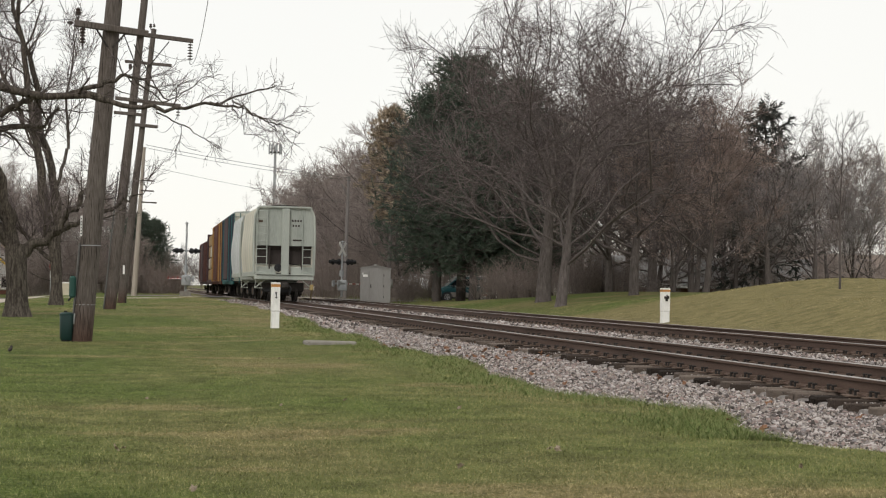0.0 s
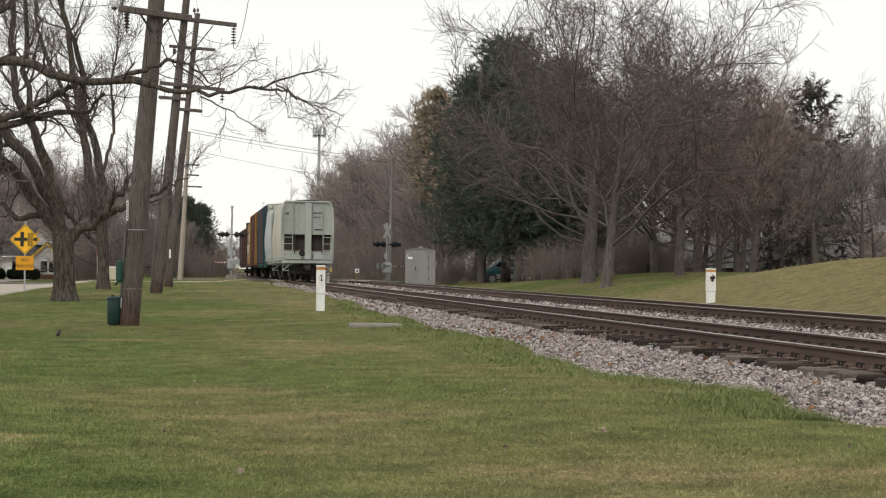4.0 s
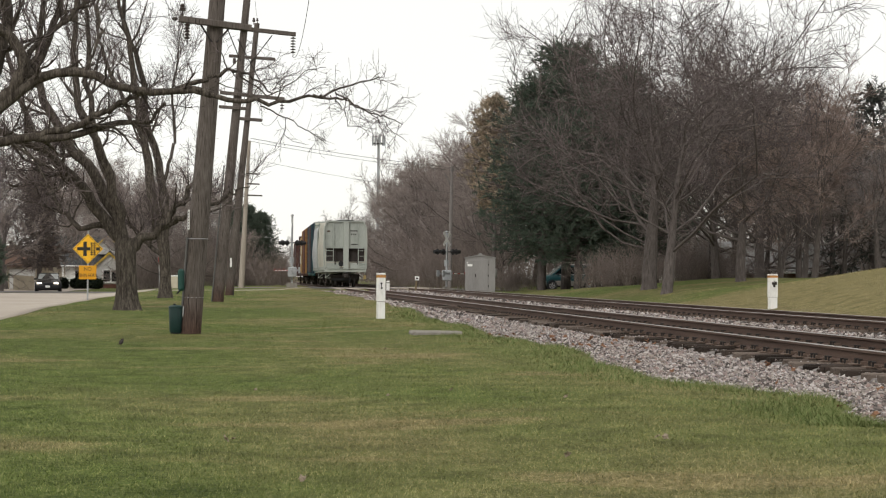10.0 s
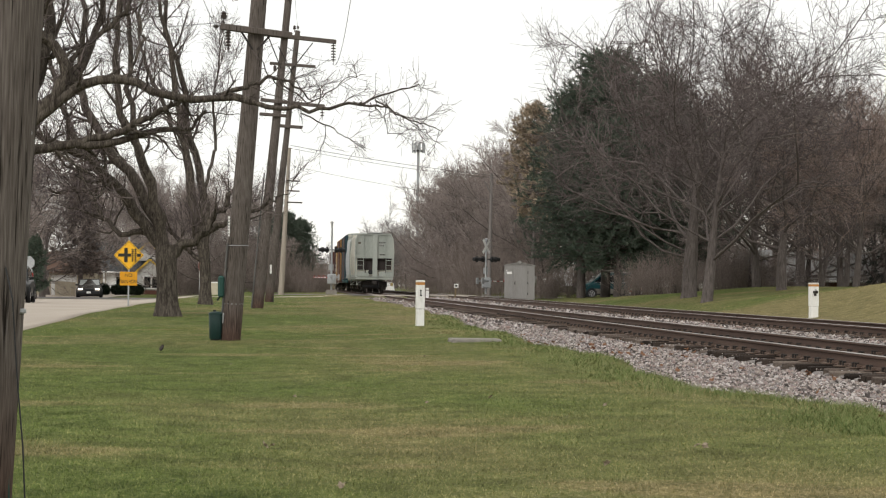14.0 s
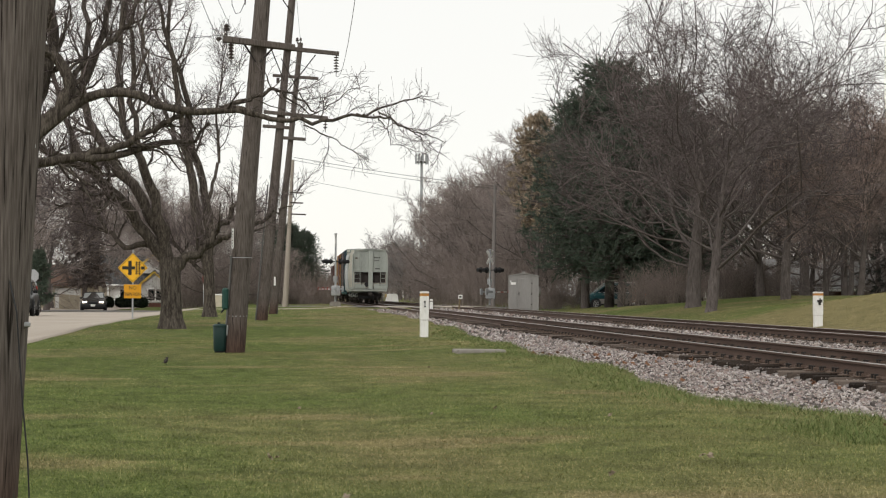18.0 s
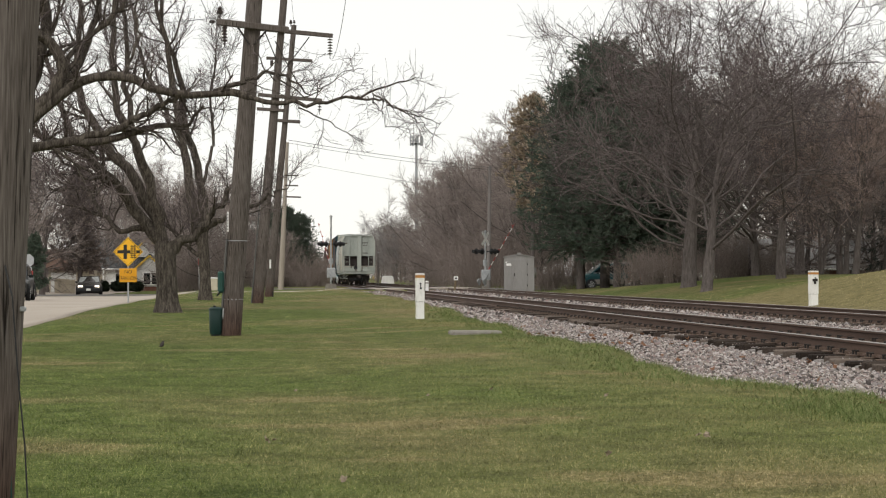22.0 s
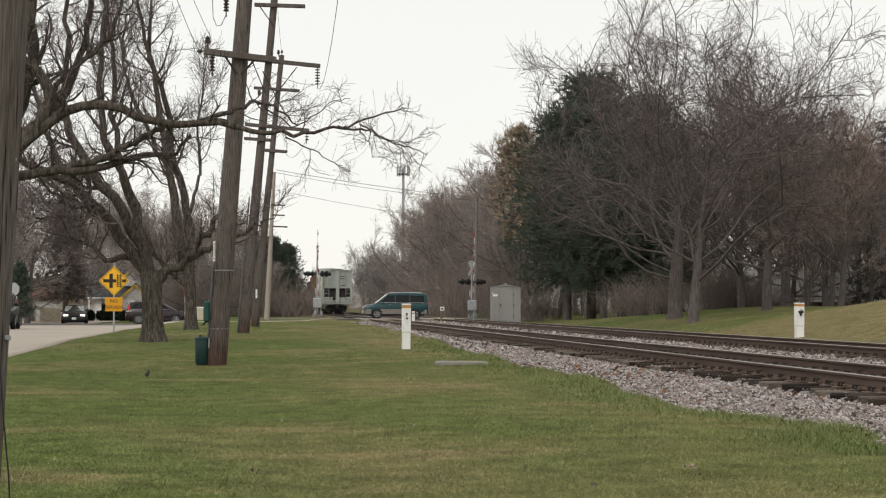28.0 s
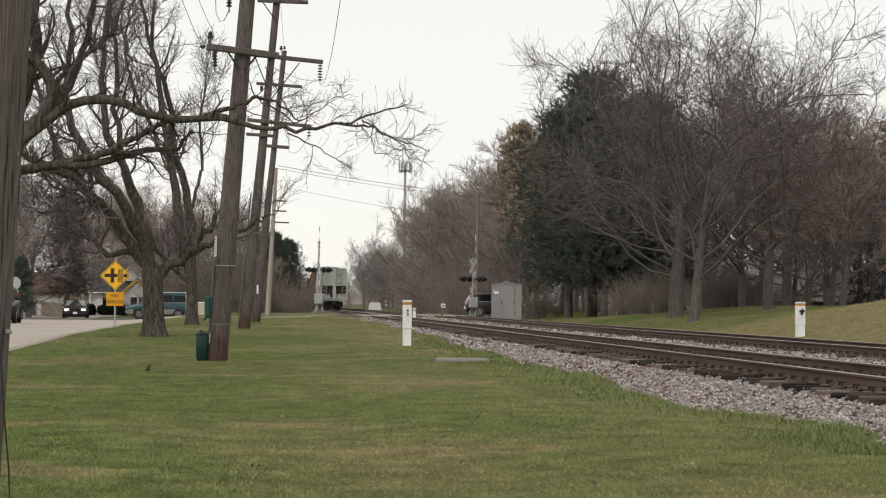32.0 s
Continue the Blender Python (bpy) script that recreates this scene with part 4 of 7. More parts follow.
shaped_tree("lawn_tree", "tall bare tree with two upright stems on the lawn", [(-2.74, 61.3, hgt(-2.7, 61.3)), (-2.76, 61.3, 1.2), (-2.85, 61.3, 2.4)], 0.205, [
    ([(-2.88, 61.3, 2.2), (-3.2, 61.3, 3.28), (-3.34, 61.3, 4.5), (-3.65, 61.3, 6.33), (-3.92, 61.3, 7.76), (-4.17, 61.3, 9.39), (-4.9, 61.3, 12.8)], 0.19, 0.04),
    ([(-2.82, 61.3, 2.2), (-2.77, 61.5, 3.48), (-3.02, 61.7, 4.71), (-3.45, 61.8, 6.54), (-3.66, 61.9, 8.37), (-4.38, 62.1, 10.2), (-4.2, 62.3, 13.0)], 0.17, 0.04),
    ([(-2.86, 61.3, 1.7), (-3.2, 61.3, 1.95), (-3.5, 61.3, 2.25), (-4.1, 61.3, 2.9)], 0.09, 0.03),
    ([(-3.5, 61.6, 5.6), (-4.3, 61.3, 7.2), (-5.2, 61.3, 9.5), (-5.6, 61.3, 12.5)], 0.09, 0.03),
    ([(-2.9, 61.6, 4.2), (-2.5, 62.1, 5.6), (-2.6, 62.3, 7.6), (-2.3, 62.5, 10.0)], 0.07, 0.02),
], 33, sub=14, subsub=8, twigs=5, sub_len=2.0, least=0.0065, rough=0.05, up=0.16, spray=10)

# forms that stand several times
BROAD = bare_tree(8, 16.5, 0.23, limbs=16, spread=0.38, fork=0.46, sub=9, subsub=6, twigs=5, up=0.07, limb_len=0.70, least=0.0075, stop=0.42, fan=1.1, crook=0.05, fine=0.64)
BROAD_B = bare_tree(11, 16.5, 0.25, limbs=14, spread=0.33, fork=0.48, sub=8, subsub=6, twigs=4, up=0.08, limb_len=0.72, least=0.0075, stop=0.44, fan=1.0, crook=0.05, fine=0.62)
TALL = bare_tree(2, 17.5, 0.33, limbs=13, spread=0.23, fork=0.51, sub=8, subsub=6, twigs=4, up=0.10, limb_len=0.72, least=0.0075, stop=0.46, fan=0.9, crook=0.045, fine=0.62)
RED_TREE = bare_tree(3, 10.5, 0.17, limbs=16, spread=0.42, fork=0.48, sub=9, subsub=7, twigs=5, twig_mat=TWIG_RED, up=0.06, limb_len=0.62, least=0.007, crook=0.03, stop=0.62, fan=0.8, fine=0.66)
WIDE_LOW = bare_tree(4, 10.0, 0.26, limbs=6, spread=0.8, fork=0.4, sub=8, subsub=6, twigs=5, up=0.09, limb_len=0.7, least=0.007, stems=2, crook=0.08, stop=0.5, fine=0.7)
FAR_A = bare_tree(5, 16.0, 0.26, limbs=13, spread=0.25, fork=0.42, sub=8, subsub=6, twigs=6, up=0.10, limb_len=0.66, least=0.013, twig_mat=TWIG_FAR_HAZED, coarse=True, stop=0.5, fan=0.9, fine=0.62)
FAR_B = bare_tree(6, 16.0, 0.26, limbs=12, spread=0.35, fork=0.4, sub=8, subsub=6, twigs=6, up=0.09, limb_len=0.66, least=0.013, twig_mat=TWIG_FAR_HAZED, coarse=True, stop=0.48, fan=0.9, fine=0.64)
FAR_GREY = bare_tree(7, 15.0, 0.24, limbs=12, spread=0.3, fork=0.4, sub=7, subsub=6, twigs=6, up=0.10, limb_len=0.66, least=0.014, twig_mat=TWIG_GREY_HAZED, coarse=True, stop=0.5, fan=0.9, fine=0.64)

BIG = "large bare deciduous tree on the grass across the tracks"
plant(BROAD, at_ground(18.6, 73.3, 200, 1.1), "large bare tree with its trunk in the open grass", "park trees")
plant(TALL, at_ground(19.6, 80.7, 70, 1.1), "tall bare tree with a thick grey trunk", "park trees")
plant(BROAD_B, at_ground(24.2, 80.7, 20, 1.0), BIG, "park trees")
plant(TALL, at_ground(29.5, 94.7, 130, 0.9), "tall bare tree with a fine spreading crown", "park trees")
plant(RED_TREE, at_ground(27.4, 79.3, 0, 0.95), "reddish-twigged young bare tree", "park trees")
plant(WIDE_LOW, at_ground(28.3, 87.3, 40, 0.75), "low forked bare tree with wide limbs", "park trees")
plant(TALL, at_ground(34.3, 88.7, 250, 0.62), "slender bare tree on the rise", "park trees")
plant(RED_TREE, at_ground(31.0, 91.3, 100, 0.98), "reddish-twigged young bare tree", "park trees")
plant(FAR_GREY, at_ground(39.5, 94.7, 10, 0.72), "thin grey bare tree on the rise", "park trees")
plant(FAR_GREY, at_ground(43.0, 97.3, 100, 0.62), "thin grey bare tree on the rise", "park trees")
plant(FAR_B, at_ground(46.5, 93.3, 60, 0.8), "thin bare tree on the rise", "park trees")
plant(FAR_GREY, at_ground(36.5, 100.0, 200, 0.7), "thin grey bare tree on the rise", "park trees")
plant(BROAD_B, at_ground(21.8, 89.3, 30, 0.95), "tall bare tree behind the pines", "park trees")
plant(FAR_B, at_ground(33.0, 106.7, 300, 0.9), "bare tree before the brick house", "park trees")
plant(FAR_A, at_ground(40.0, 114.7, 200, 0.75), "bare tree beside the brick house", "park trees")
plant(FAR_B, at_ground(47.0, 110.0, 120, 0.75), "bare tree beside the brick house", "park trees")
for _x, _y, _a, _s in ((30.5, 103.0, 10, 1.0), (35.0, 111.0, 80, 0.82), (28.0, 99.5, 150, 0.95), (39.5, 121.0, 200, 0.8), (43.5, 112.0, 260, 0.75), (33.0, 98.0, 330, 0.8), (27.5, 118.0, 40, 1.0), (41.5, 115.0, 120, 0.78), (45.0, 119.0, 20, 0.78), (49.0, 121.0, 210, 0.8), (51.0, 112.0, 300, 0.75), (38.0, 106.5, 170, 0.75)):
    plant(FAR_A, at_ground(_x, _y, _a, _s), "bare tree behind the open grass", "park trees")
plant(TALL, at_ground(24.8, 117.0, 200, 1.2), "tall bare tree behind the pines", "park trees")
plant(BROAD_B, at_ground(27.6, 97.0, 120, 1.02), "tall bare tree behind the open grass", "park trees")
plant(FAR_B, at_ground(26.5, 112.0, 20, 0.9), "bare tree behind the street", "park trees")


def sapling():
    rng = np.random.default_rng(77)
    t = thing("sapling", at_ground(23.1, 53.3), "thin young bare tree on the grassy rise", "tree", "park trees")
    P = curve([(0, 0, -0.05), (0.02, 0, 1.0), (-0.03, 0.02, 2.2), (0.02, 0, 4.2), (0.05, 0, 5.6)], 9)
    R = np.linspace(0.045, 0.008, 9)
    part("trunk", array_mesh("trunk", *tubes(P[None], R[None], 7), BARK), None, t)
    SP, SR = grow(rng, P[None], R[None], 18, 1.4, 32, up=0.16, points=5, start=0.3, thin=0.5, least=0.008)
    UP, UR = grow(rng, SP, SR, 5, 0.6, 30, up=0.1, points=4, thin=0.6, least=0.005)
    WP, WR = grow(rng, UP, UR, 3, 0.3, 30, up=0.1, points=3, thin=0.6, least=0.004)
    part("crown", array_mesh("crown", *joined([tubes(SP, SR, 4), tubes(UP, UR, 3), tubes(WP, WR, 3)]), TWIG), None, t, "fine leafless twigs", kind="stuff")


sapling()


def conifer(seed, height, width, material, skirt=0.12, dense=1.0, top_round=0.6, tuft=0.34, droop=0.25, hang=0.0, sprays=24, slim=0.10):
    """Trunk, boughs and needle tufts of an evergreen."""
    rng = np.random.default_rng(seed)
    zs = np.linspace(0, height * 0.97, 9)
    P = np.stack([rng.normal(0, 0.05, 9), rng.normal(0, 0.05, 9), zs - 0.05], -1)
    P[0, :2] = 0
    R = np.linspace(width * 0.03 + 0.05, 0.03, 9)
    trunk = array_mesh("trunk", *tubes(P[None], R[None], 10), BARK)
    n = int(150 * dense)
    h = skirt * height + (1 - skirt) * height * (np.arange(n) / n) ** 0.9
    u = (h - skirt * height) / ((1 - skirt) * height)
    reach = width / 2 * np.clip((1 - u) ** top_round * np.minimum(1, 0.55 + u * 2.2), 0.06, 1) * rng.uniform(0.5, 1.3, n)
    a = np.arange(n) * 2.399 + rng.normal(0, 0.3, n)
    B = np.empty((n, 5, 3))
    for q in range(5):
        k = q / 4
        B[:, q, 0], B[:, q, 1] = np.cos(a) * reach * k, np.sin(a) * reach * k
        B[:, q, 2] = h - droop * reach * k * (1 - u) + 0.22 * reach * k ** 2 * (0.5 + u)
    B[:, 1:4] += rng.normal(0, 0.08, (n, 3, 3))
    S = np.linspace(0.05, 0.012, 5)[None] * (0.5 + (1 - u))[:, None]
    bough = array_mesh("bough_frame", *tubes(B, S, 4), BARK)
    C, D = grow(rng, B, S, 9, reach.mean() * 0.42, 48, up=0.08, wander=0.2, points=4, start=0.2, thin=0.6, least=0.008)
    # needle tufts: sprays of narrow leaves round the shoots
    m = sprays
    par = np.repeat(np.arange(len(C)), m)
    t = rng.uniform(0.15, 1.0, len(par)) * 3
    i = np.minimum(t.astype(int), 2)
    w = (t - i)[:, None]
    base = C[par, i] * (1 - w) + C[par, i + 1] * w
    d = C[par, i + 1] - C[par, i]
    d /= np.linalg.norm(d, axis=1, keepdims=True) + 1e-9
    out = rng.normal(size=(len(par), 3))
    out[:, 2] += 0.5 - 2.0 * hang
    d = d + 0.9 * out / np.linalg.norm(out, axis=1, keepdims=True)
    d /= np.linalg.norm(d, axis=1, keepdims=True)
    s = np.cross(d, rng.normal(size=d.shape))
    s /= np.linalg.norm(s, axis=1, keepdims=True) + 1e-9
    L = tuft * rng.uniform(0.6, 1.3, (len(par), 1))
    v = np.stack([base - s * L * slim, base + s * L * slim, base + d * L], 1)
    f = np.arange(len(par) * 3).reshape(-1, 3)
    crown = array_mesh("needles", v.reshape(-1, 3), f, material)
    return trunk, bough, crown


def plant_conifer(form, m, label, group=""):
    t = thing("evergreen_tree", m, label, "tree", group)
    part("trunk", form[0], None, t)
    part("bough_frame", form[1], None, t, kind="stuff")
    part("needles", form[2], None, t, kind="stuff")


PINE = conifer(41, 15.0, 9.6, NEEDLE, skirt=0.19, dense=2.0, top_round=0.40, droop=0.14, tuft=0.27, sprays=32, slim=0.085)
PINE_B = conifer(42, 13.0, 8.8, NEEDLE, skirt=0.19, dense=1.8, top_round=0.42, droop=0.16, tuft=0.27, sprays=32, slim=0.085)
SPRUCE = conifer(43, 12.5, 8.6, NEEDLE_BLUE, skirt=0.08, dense=0.42, top_round=0.6, tuft=0.36, droop=0.5, hang=0.8)
LARCH = conifer(44, 15.5, 5.2, NEEDLE_BROWN, skirt=0.42, dense=0.62, top_round=0.40, tuft=0.32, sprays=30)
SPRUCE_DRY = conifer(45, 11.0, 6.0, NEEDLE_DRY, skirt=0.22, dense=1.3, top_round=0.8, tuft=0.26, droop=0.4)
DARK_PINE = "dark green pine with a dense shaggy crown"
for _x, _y, _a, _s, _f in ((19.6, 110.5, 0, 0.92, PINE), (21.5, 112.0, 100, 1.08, PINE), (25.2, 112.5, 40, 0.98, PINE), (21.4, 107.5, 220, 0.86, PINE_B), (22.9, 108.5, 310, 0.97, PINE_B), (27.0, 109.5, 150, 0.92, PINE_B)):
    plant_conifer(_f, at_ground(_x, _y, _a, _s), DARK_PINE, "pines by the street")
plant_conifer(LARCH, at_ground(19.5, 131.5, 0, 0.98), "conifer with thinning brown needles")
plant_conifer(SPRUCE, at_ground(38.8, 101.3, 0, 0.99), "dark spruce with upturned bough ends")
plant_conifer(SPRUCE_DRY, at_ground(-16.0, 137.0, 0, 0.95), "brownish spruce beside the house", "house trees")
plant(TALL, at_ground(-18.3, 132.0, 40, 0.75), "bare tree with a thick trunk beside the house", "street trees")
ARBOR = conifer(46, 4.0, 1.9, NEEDLE, skirt=0.25, dense=0.5, top_round=0.5, tuft=0.2, droop=0.6, hang=0.6, sprays=26)
plant_conifer(ARBOR, at_ground(-15.3, 107.0, 0, 1.0), "narrow drooping evergreen shrub beside the road")
plant_conifer(PINE_B, at_ground(1.6, 156.7, 0, 0.51), "dark green pine behind the street", "far pines")
plant_conifer(PINE_B, at_ground(-1.0, 160.0, 70, 0.57), "dark green pine behind the street", "far pines")
plant_conifer(PINE_B, at_ground(0.4, 154.7, 170, 0.55), "dark green pine behind the street", "far pines")


def woods():
    rng = np.random.default_rng(9)
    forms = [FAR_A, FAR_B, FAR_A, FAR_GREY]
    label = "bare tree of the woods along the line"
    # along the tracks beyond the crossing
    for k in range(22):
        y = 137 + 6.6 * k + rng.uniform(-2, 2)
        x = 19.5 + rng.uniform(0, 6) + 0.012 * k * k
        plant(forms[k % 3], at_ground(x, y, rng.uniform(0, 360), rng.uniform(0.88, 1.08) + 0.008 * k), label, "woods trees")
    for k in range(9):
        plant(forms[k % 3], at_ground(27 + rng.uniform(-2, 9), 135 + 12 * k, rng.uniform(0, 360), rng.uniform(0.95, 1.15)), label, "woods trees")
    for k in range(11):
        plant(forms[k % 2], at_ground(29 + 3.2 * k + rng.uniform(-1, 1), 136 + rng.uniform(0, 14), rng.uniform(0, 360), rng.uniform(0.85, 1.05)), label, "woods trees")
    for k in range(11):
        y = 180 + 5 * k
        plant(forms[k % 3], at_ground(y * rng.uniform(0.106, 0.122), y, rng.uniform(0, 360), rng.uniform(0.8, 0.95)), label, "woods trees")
    # no air between: the haze is in these trees' pale twig colour
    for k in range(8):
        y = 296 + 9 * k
        plant(FAR_GREY, at_ground(y * rng.uniform(0.055, 0.07), y, rng.uniform(0, 360), rng.uniform(0.7, 0.9)), "far bare tree, its twigs greyed for haze", "far trees")
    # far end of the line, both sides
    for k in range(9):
        plant(FAR_GREY, at_ground(16.5 + rng.uniform(0, 9), 266 + 15 * k, rng.uniform(0, 360), rng.uniform(0.65, 0.85)), "far bare tree, its twigs greyed for haze", "far trees")
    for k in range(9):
        plant(FAR_GREY, at_ground(-3 - rng.uniform(0, 12), 220 + 16 * k, rng.uniform(0, 360), rng.uniform(0.5, 0.75)), "far bare tree, its twigs greyed for haze", "far trees")
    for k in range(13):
        plant(FAR_GREY, at_ground(-14 + 4.6 * k, 468 + rng.uniform(0, 30), rng.uniform(0, 360), rng.uniform(0.7, 0.95)), "far bare tree, its twigs greyed for haze", "far trees")
    # behind the road and the house
    for k in range(8):
        plant(forms[k % 3], at_ground(-5 - 4.2 * k + rng.uniform(-1, 1), 186 + rng.uniform(-5, 12), rng.uniform(0, 360), rng.uniform(0.75, 0.92)), "bare tree behind the houses", "street trees")
    for x, y, s in ((-20.2, 149.0, 0.95), (-21.5, 127.0, 0.85), (-22.0, 118.0, 0.9), (-14.5, 176.0, 0.9), (-24.0, 151.0, 0.95), (-17.4, 162.0, 0.85), (-9.0, 174.0, 0.85), (-16.4, 186.0, 1.0), (-22.5, 141.0, 0.85), (-12.0, 190.0, 0.95), (-8.6, 146.7, 0.7), (-4.5, 141.3, 0.62), (-6.6, 138.0, 0.55), (-2.6, 146.0, 0.62), (-10.4, 182.0, 0.8), (-10.2, 164.0, 0.7), (-6.0, 160.0, 0.7), (-18.6, 178.0, 0.8), (-13.2, 181.0, 0.75)):
        plant(FAR_B, at_ground(x, y, rng.uniform(0, 360), s), "bare tree along the road", "street trees")


def brush():
    """Leafless undergrowth, too fine to count."""
    rng = np.random.default_rng(19)
    spots = []
    for x0, x1, y0, y1, n, h in ((15.8, 22, 134, 215, 330, 5.2), (20, 34, 133, 150, 110, 5.5), (30, 64, 133, 148, 240, 6.5), (-9.5, 0.9, 138, 150, 130, 4.2), (-45, -10, 178, 195, 130, 5.0), (20.5, 27, 97, 104, 44, 2.4), (26, 30, 98.5, 103, 44, 2.7), (27, 47, 99, 110, 50, 1.7), (40, 75, 100, 134, 120, 4.0), (16.2, 20, 113, 117, 22, 1.1), (-8, 2.5, 167, 220, 60, 5.0), (-0.6, 4.0, 139, 172, 110, 2.4), (-4, 4.6, 172, 240, 120, 4.2), (17, 45, 225, 320, 150, 8.0), (-30, 4, 230, 300, 110, 7.0), (15.5, 40, 325, 420, 150, 8.0), (-14, 42, 463, 490, 220, 6.5)):
        x, y = rng.uniform(x0, x1, n), rng.uniform(y0, y1, n)
        spots.append(np.stack([x, y, land(x, y) - 0.05, h * rng.uniform(0.5, 1.15, n)], -1))
    p = np.concatenate(spots)
    k = 5
    base = np.repeat(p, k, 0)
    m = len(base)
    d = np.stack([rng.normal(0, 0.3, m), rng.normal(0, 0.3, m), np.ones(m)], -1)
    P = np.empty((m, 4, 3))
    P[:, 0] = base[:, :3] + np.stack([rng.normal(0, 0.25, m), rng.normal(0, 0.25, m), np.zeros(m)], -1)
    for q in range(1, 4):
        d += rng.normal(0, 0.13, (m, 3))
        d /= np.linalg.norm(d, axis=1, keepdims=True)
        P[:, q] = P[:, q - 1] + d * (base[:, 3] / 3)[:, None]
    R = np.linspace(0.015, 0.009, 4)[None] * np.ones((m, 1))
    Q, S = grow(rng, P, R, 12, 1.05, 48, up=0.10, wander=0.2, points=2, start=0.12, thin=0.6, least=0.0075)
    ob = new("brush", array_mesh("brush", *joined([tubes(P, R, 3), tubes(Q, S, 3)]), BRUSH))
    tagged(ob, "leafless brown brush at the edge of the woods", "undergrowth", kind="stuff")


woods()
brush()


# ---- utility poles ----
def insulator_string(p, n, r=0.07, gap=0.085):
    m = Mesh().cyl((p[0], p[1], p[2]), (p[0], p[1], p[2] - gap * n - 0.12), 0.012, n=5)
    for k in range(n):
        z = p[2] - 0.06 - gap * k
        m.lathe([(0.02, z + 0.03), (r, z), (r * 0.95, z - 0.015), (0.025, z - 0.02)], (p[0], p[1], 0), n=9)
    return m


def pin_insulator(p):
    return Mesh().lathe([(0.012, p[2]), (0.012, p[2] + 0.08), (0.05, p[2] + 0.09), (0.055, p[2] + 0.14), (0.03, p[2] + 0.15), (0.045, p[2] + 0.18), (0.02, p[2] + 0.21)], (p[0], p[1], 0), n=9)


def utility_pole(x, y, top_x, top_z, r, label, material=None, height=12.0):
    """A leaning pole; returns it and a function that gives its axis at a height."""
    z0 = hgt(x, y)
    k = (top_x - x) / (top_z - z0)

    def axis(z):
        return (x + k * (z - z0), y, z)
    t = thing("utility_pole", pose(x, y, z0), label, "utility pole", "utility poles")
    zs = np.linspace(-0.3, height, 9)
    rng = np.random.default_rng(int(y))
    m = Mesh().tube([(k * z, 0, z) for z in zs], [r * (1.08 - 0.05 * min(z, 9.0)) for z in zs], n=16)
    m.v = [(a * (1 + rng.normal(0, 0.004)), b * (1 + rng.normal(0, 0.004)), c) for a, b, c in m.v]
    part("shaft", m, material or POLE_WOOD, t, smooth=True)
    return t, axis, (x, y, z0)


def arm(t, o, x0, x1, y, z0, z1, thick=0.1, dy=-0.16):
    o = Vector(o)
    a, b = Vector((x0, y + dy, z0)) - o, Vector((x1, y + dy, z1)) - o
    d = (b - a)
    rot = d.to_track_quat("X", "Z").to_matrix()
    part("crossarm", Mesh().box((a + b) / 2, (d.length, thick * 0.85, thick), 0.012, rot), POLE_WOOD, t)
    return a, b


def brace(t, p, q):
    part("brace", Mesh().cyl(p, q, 0.018, n=5), DARK_STEEL, t)


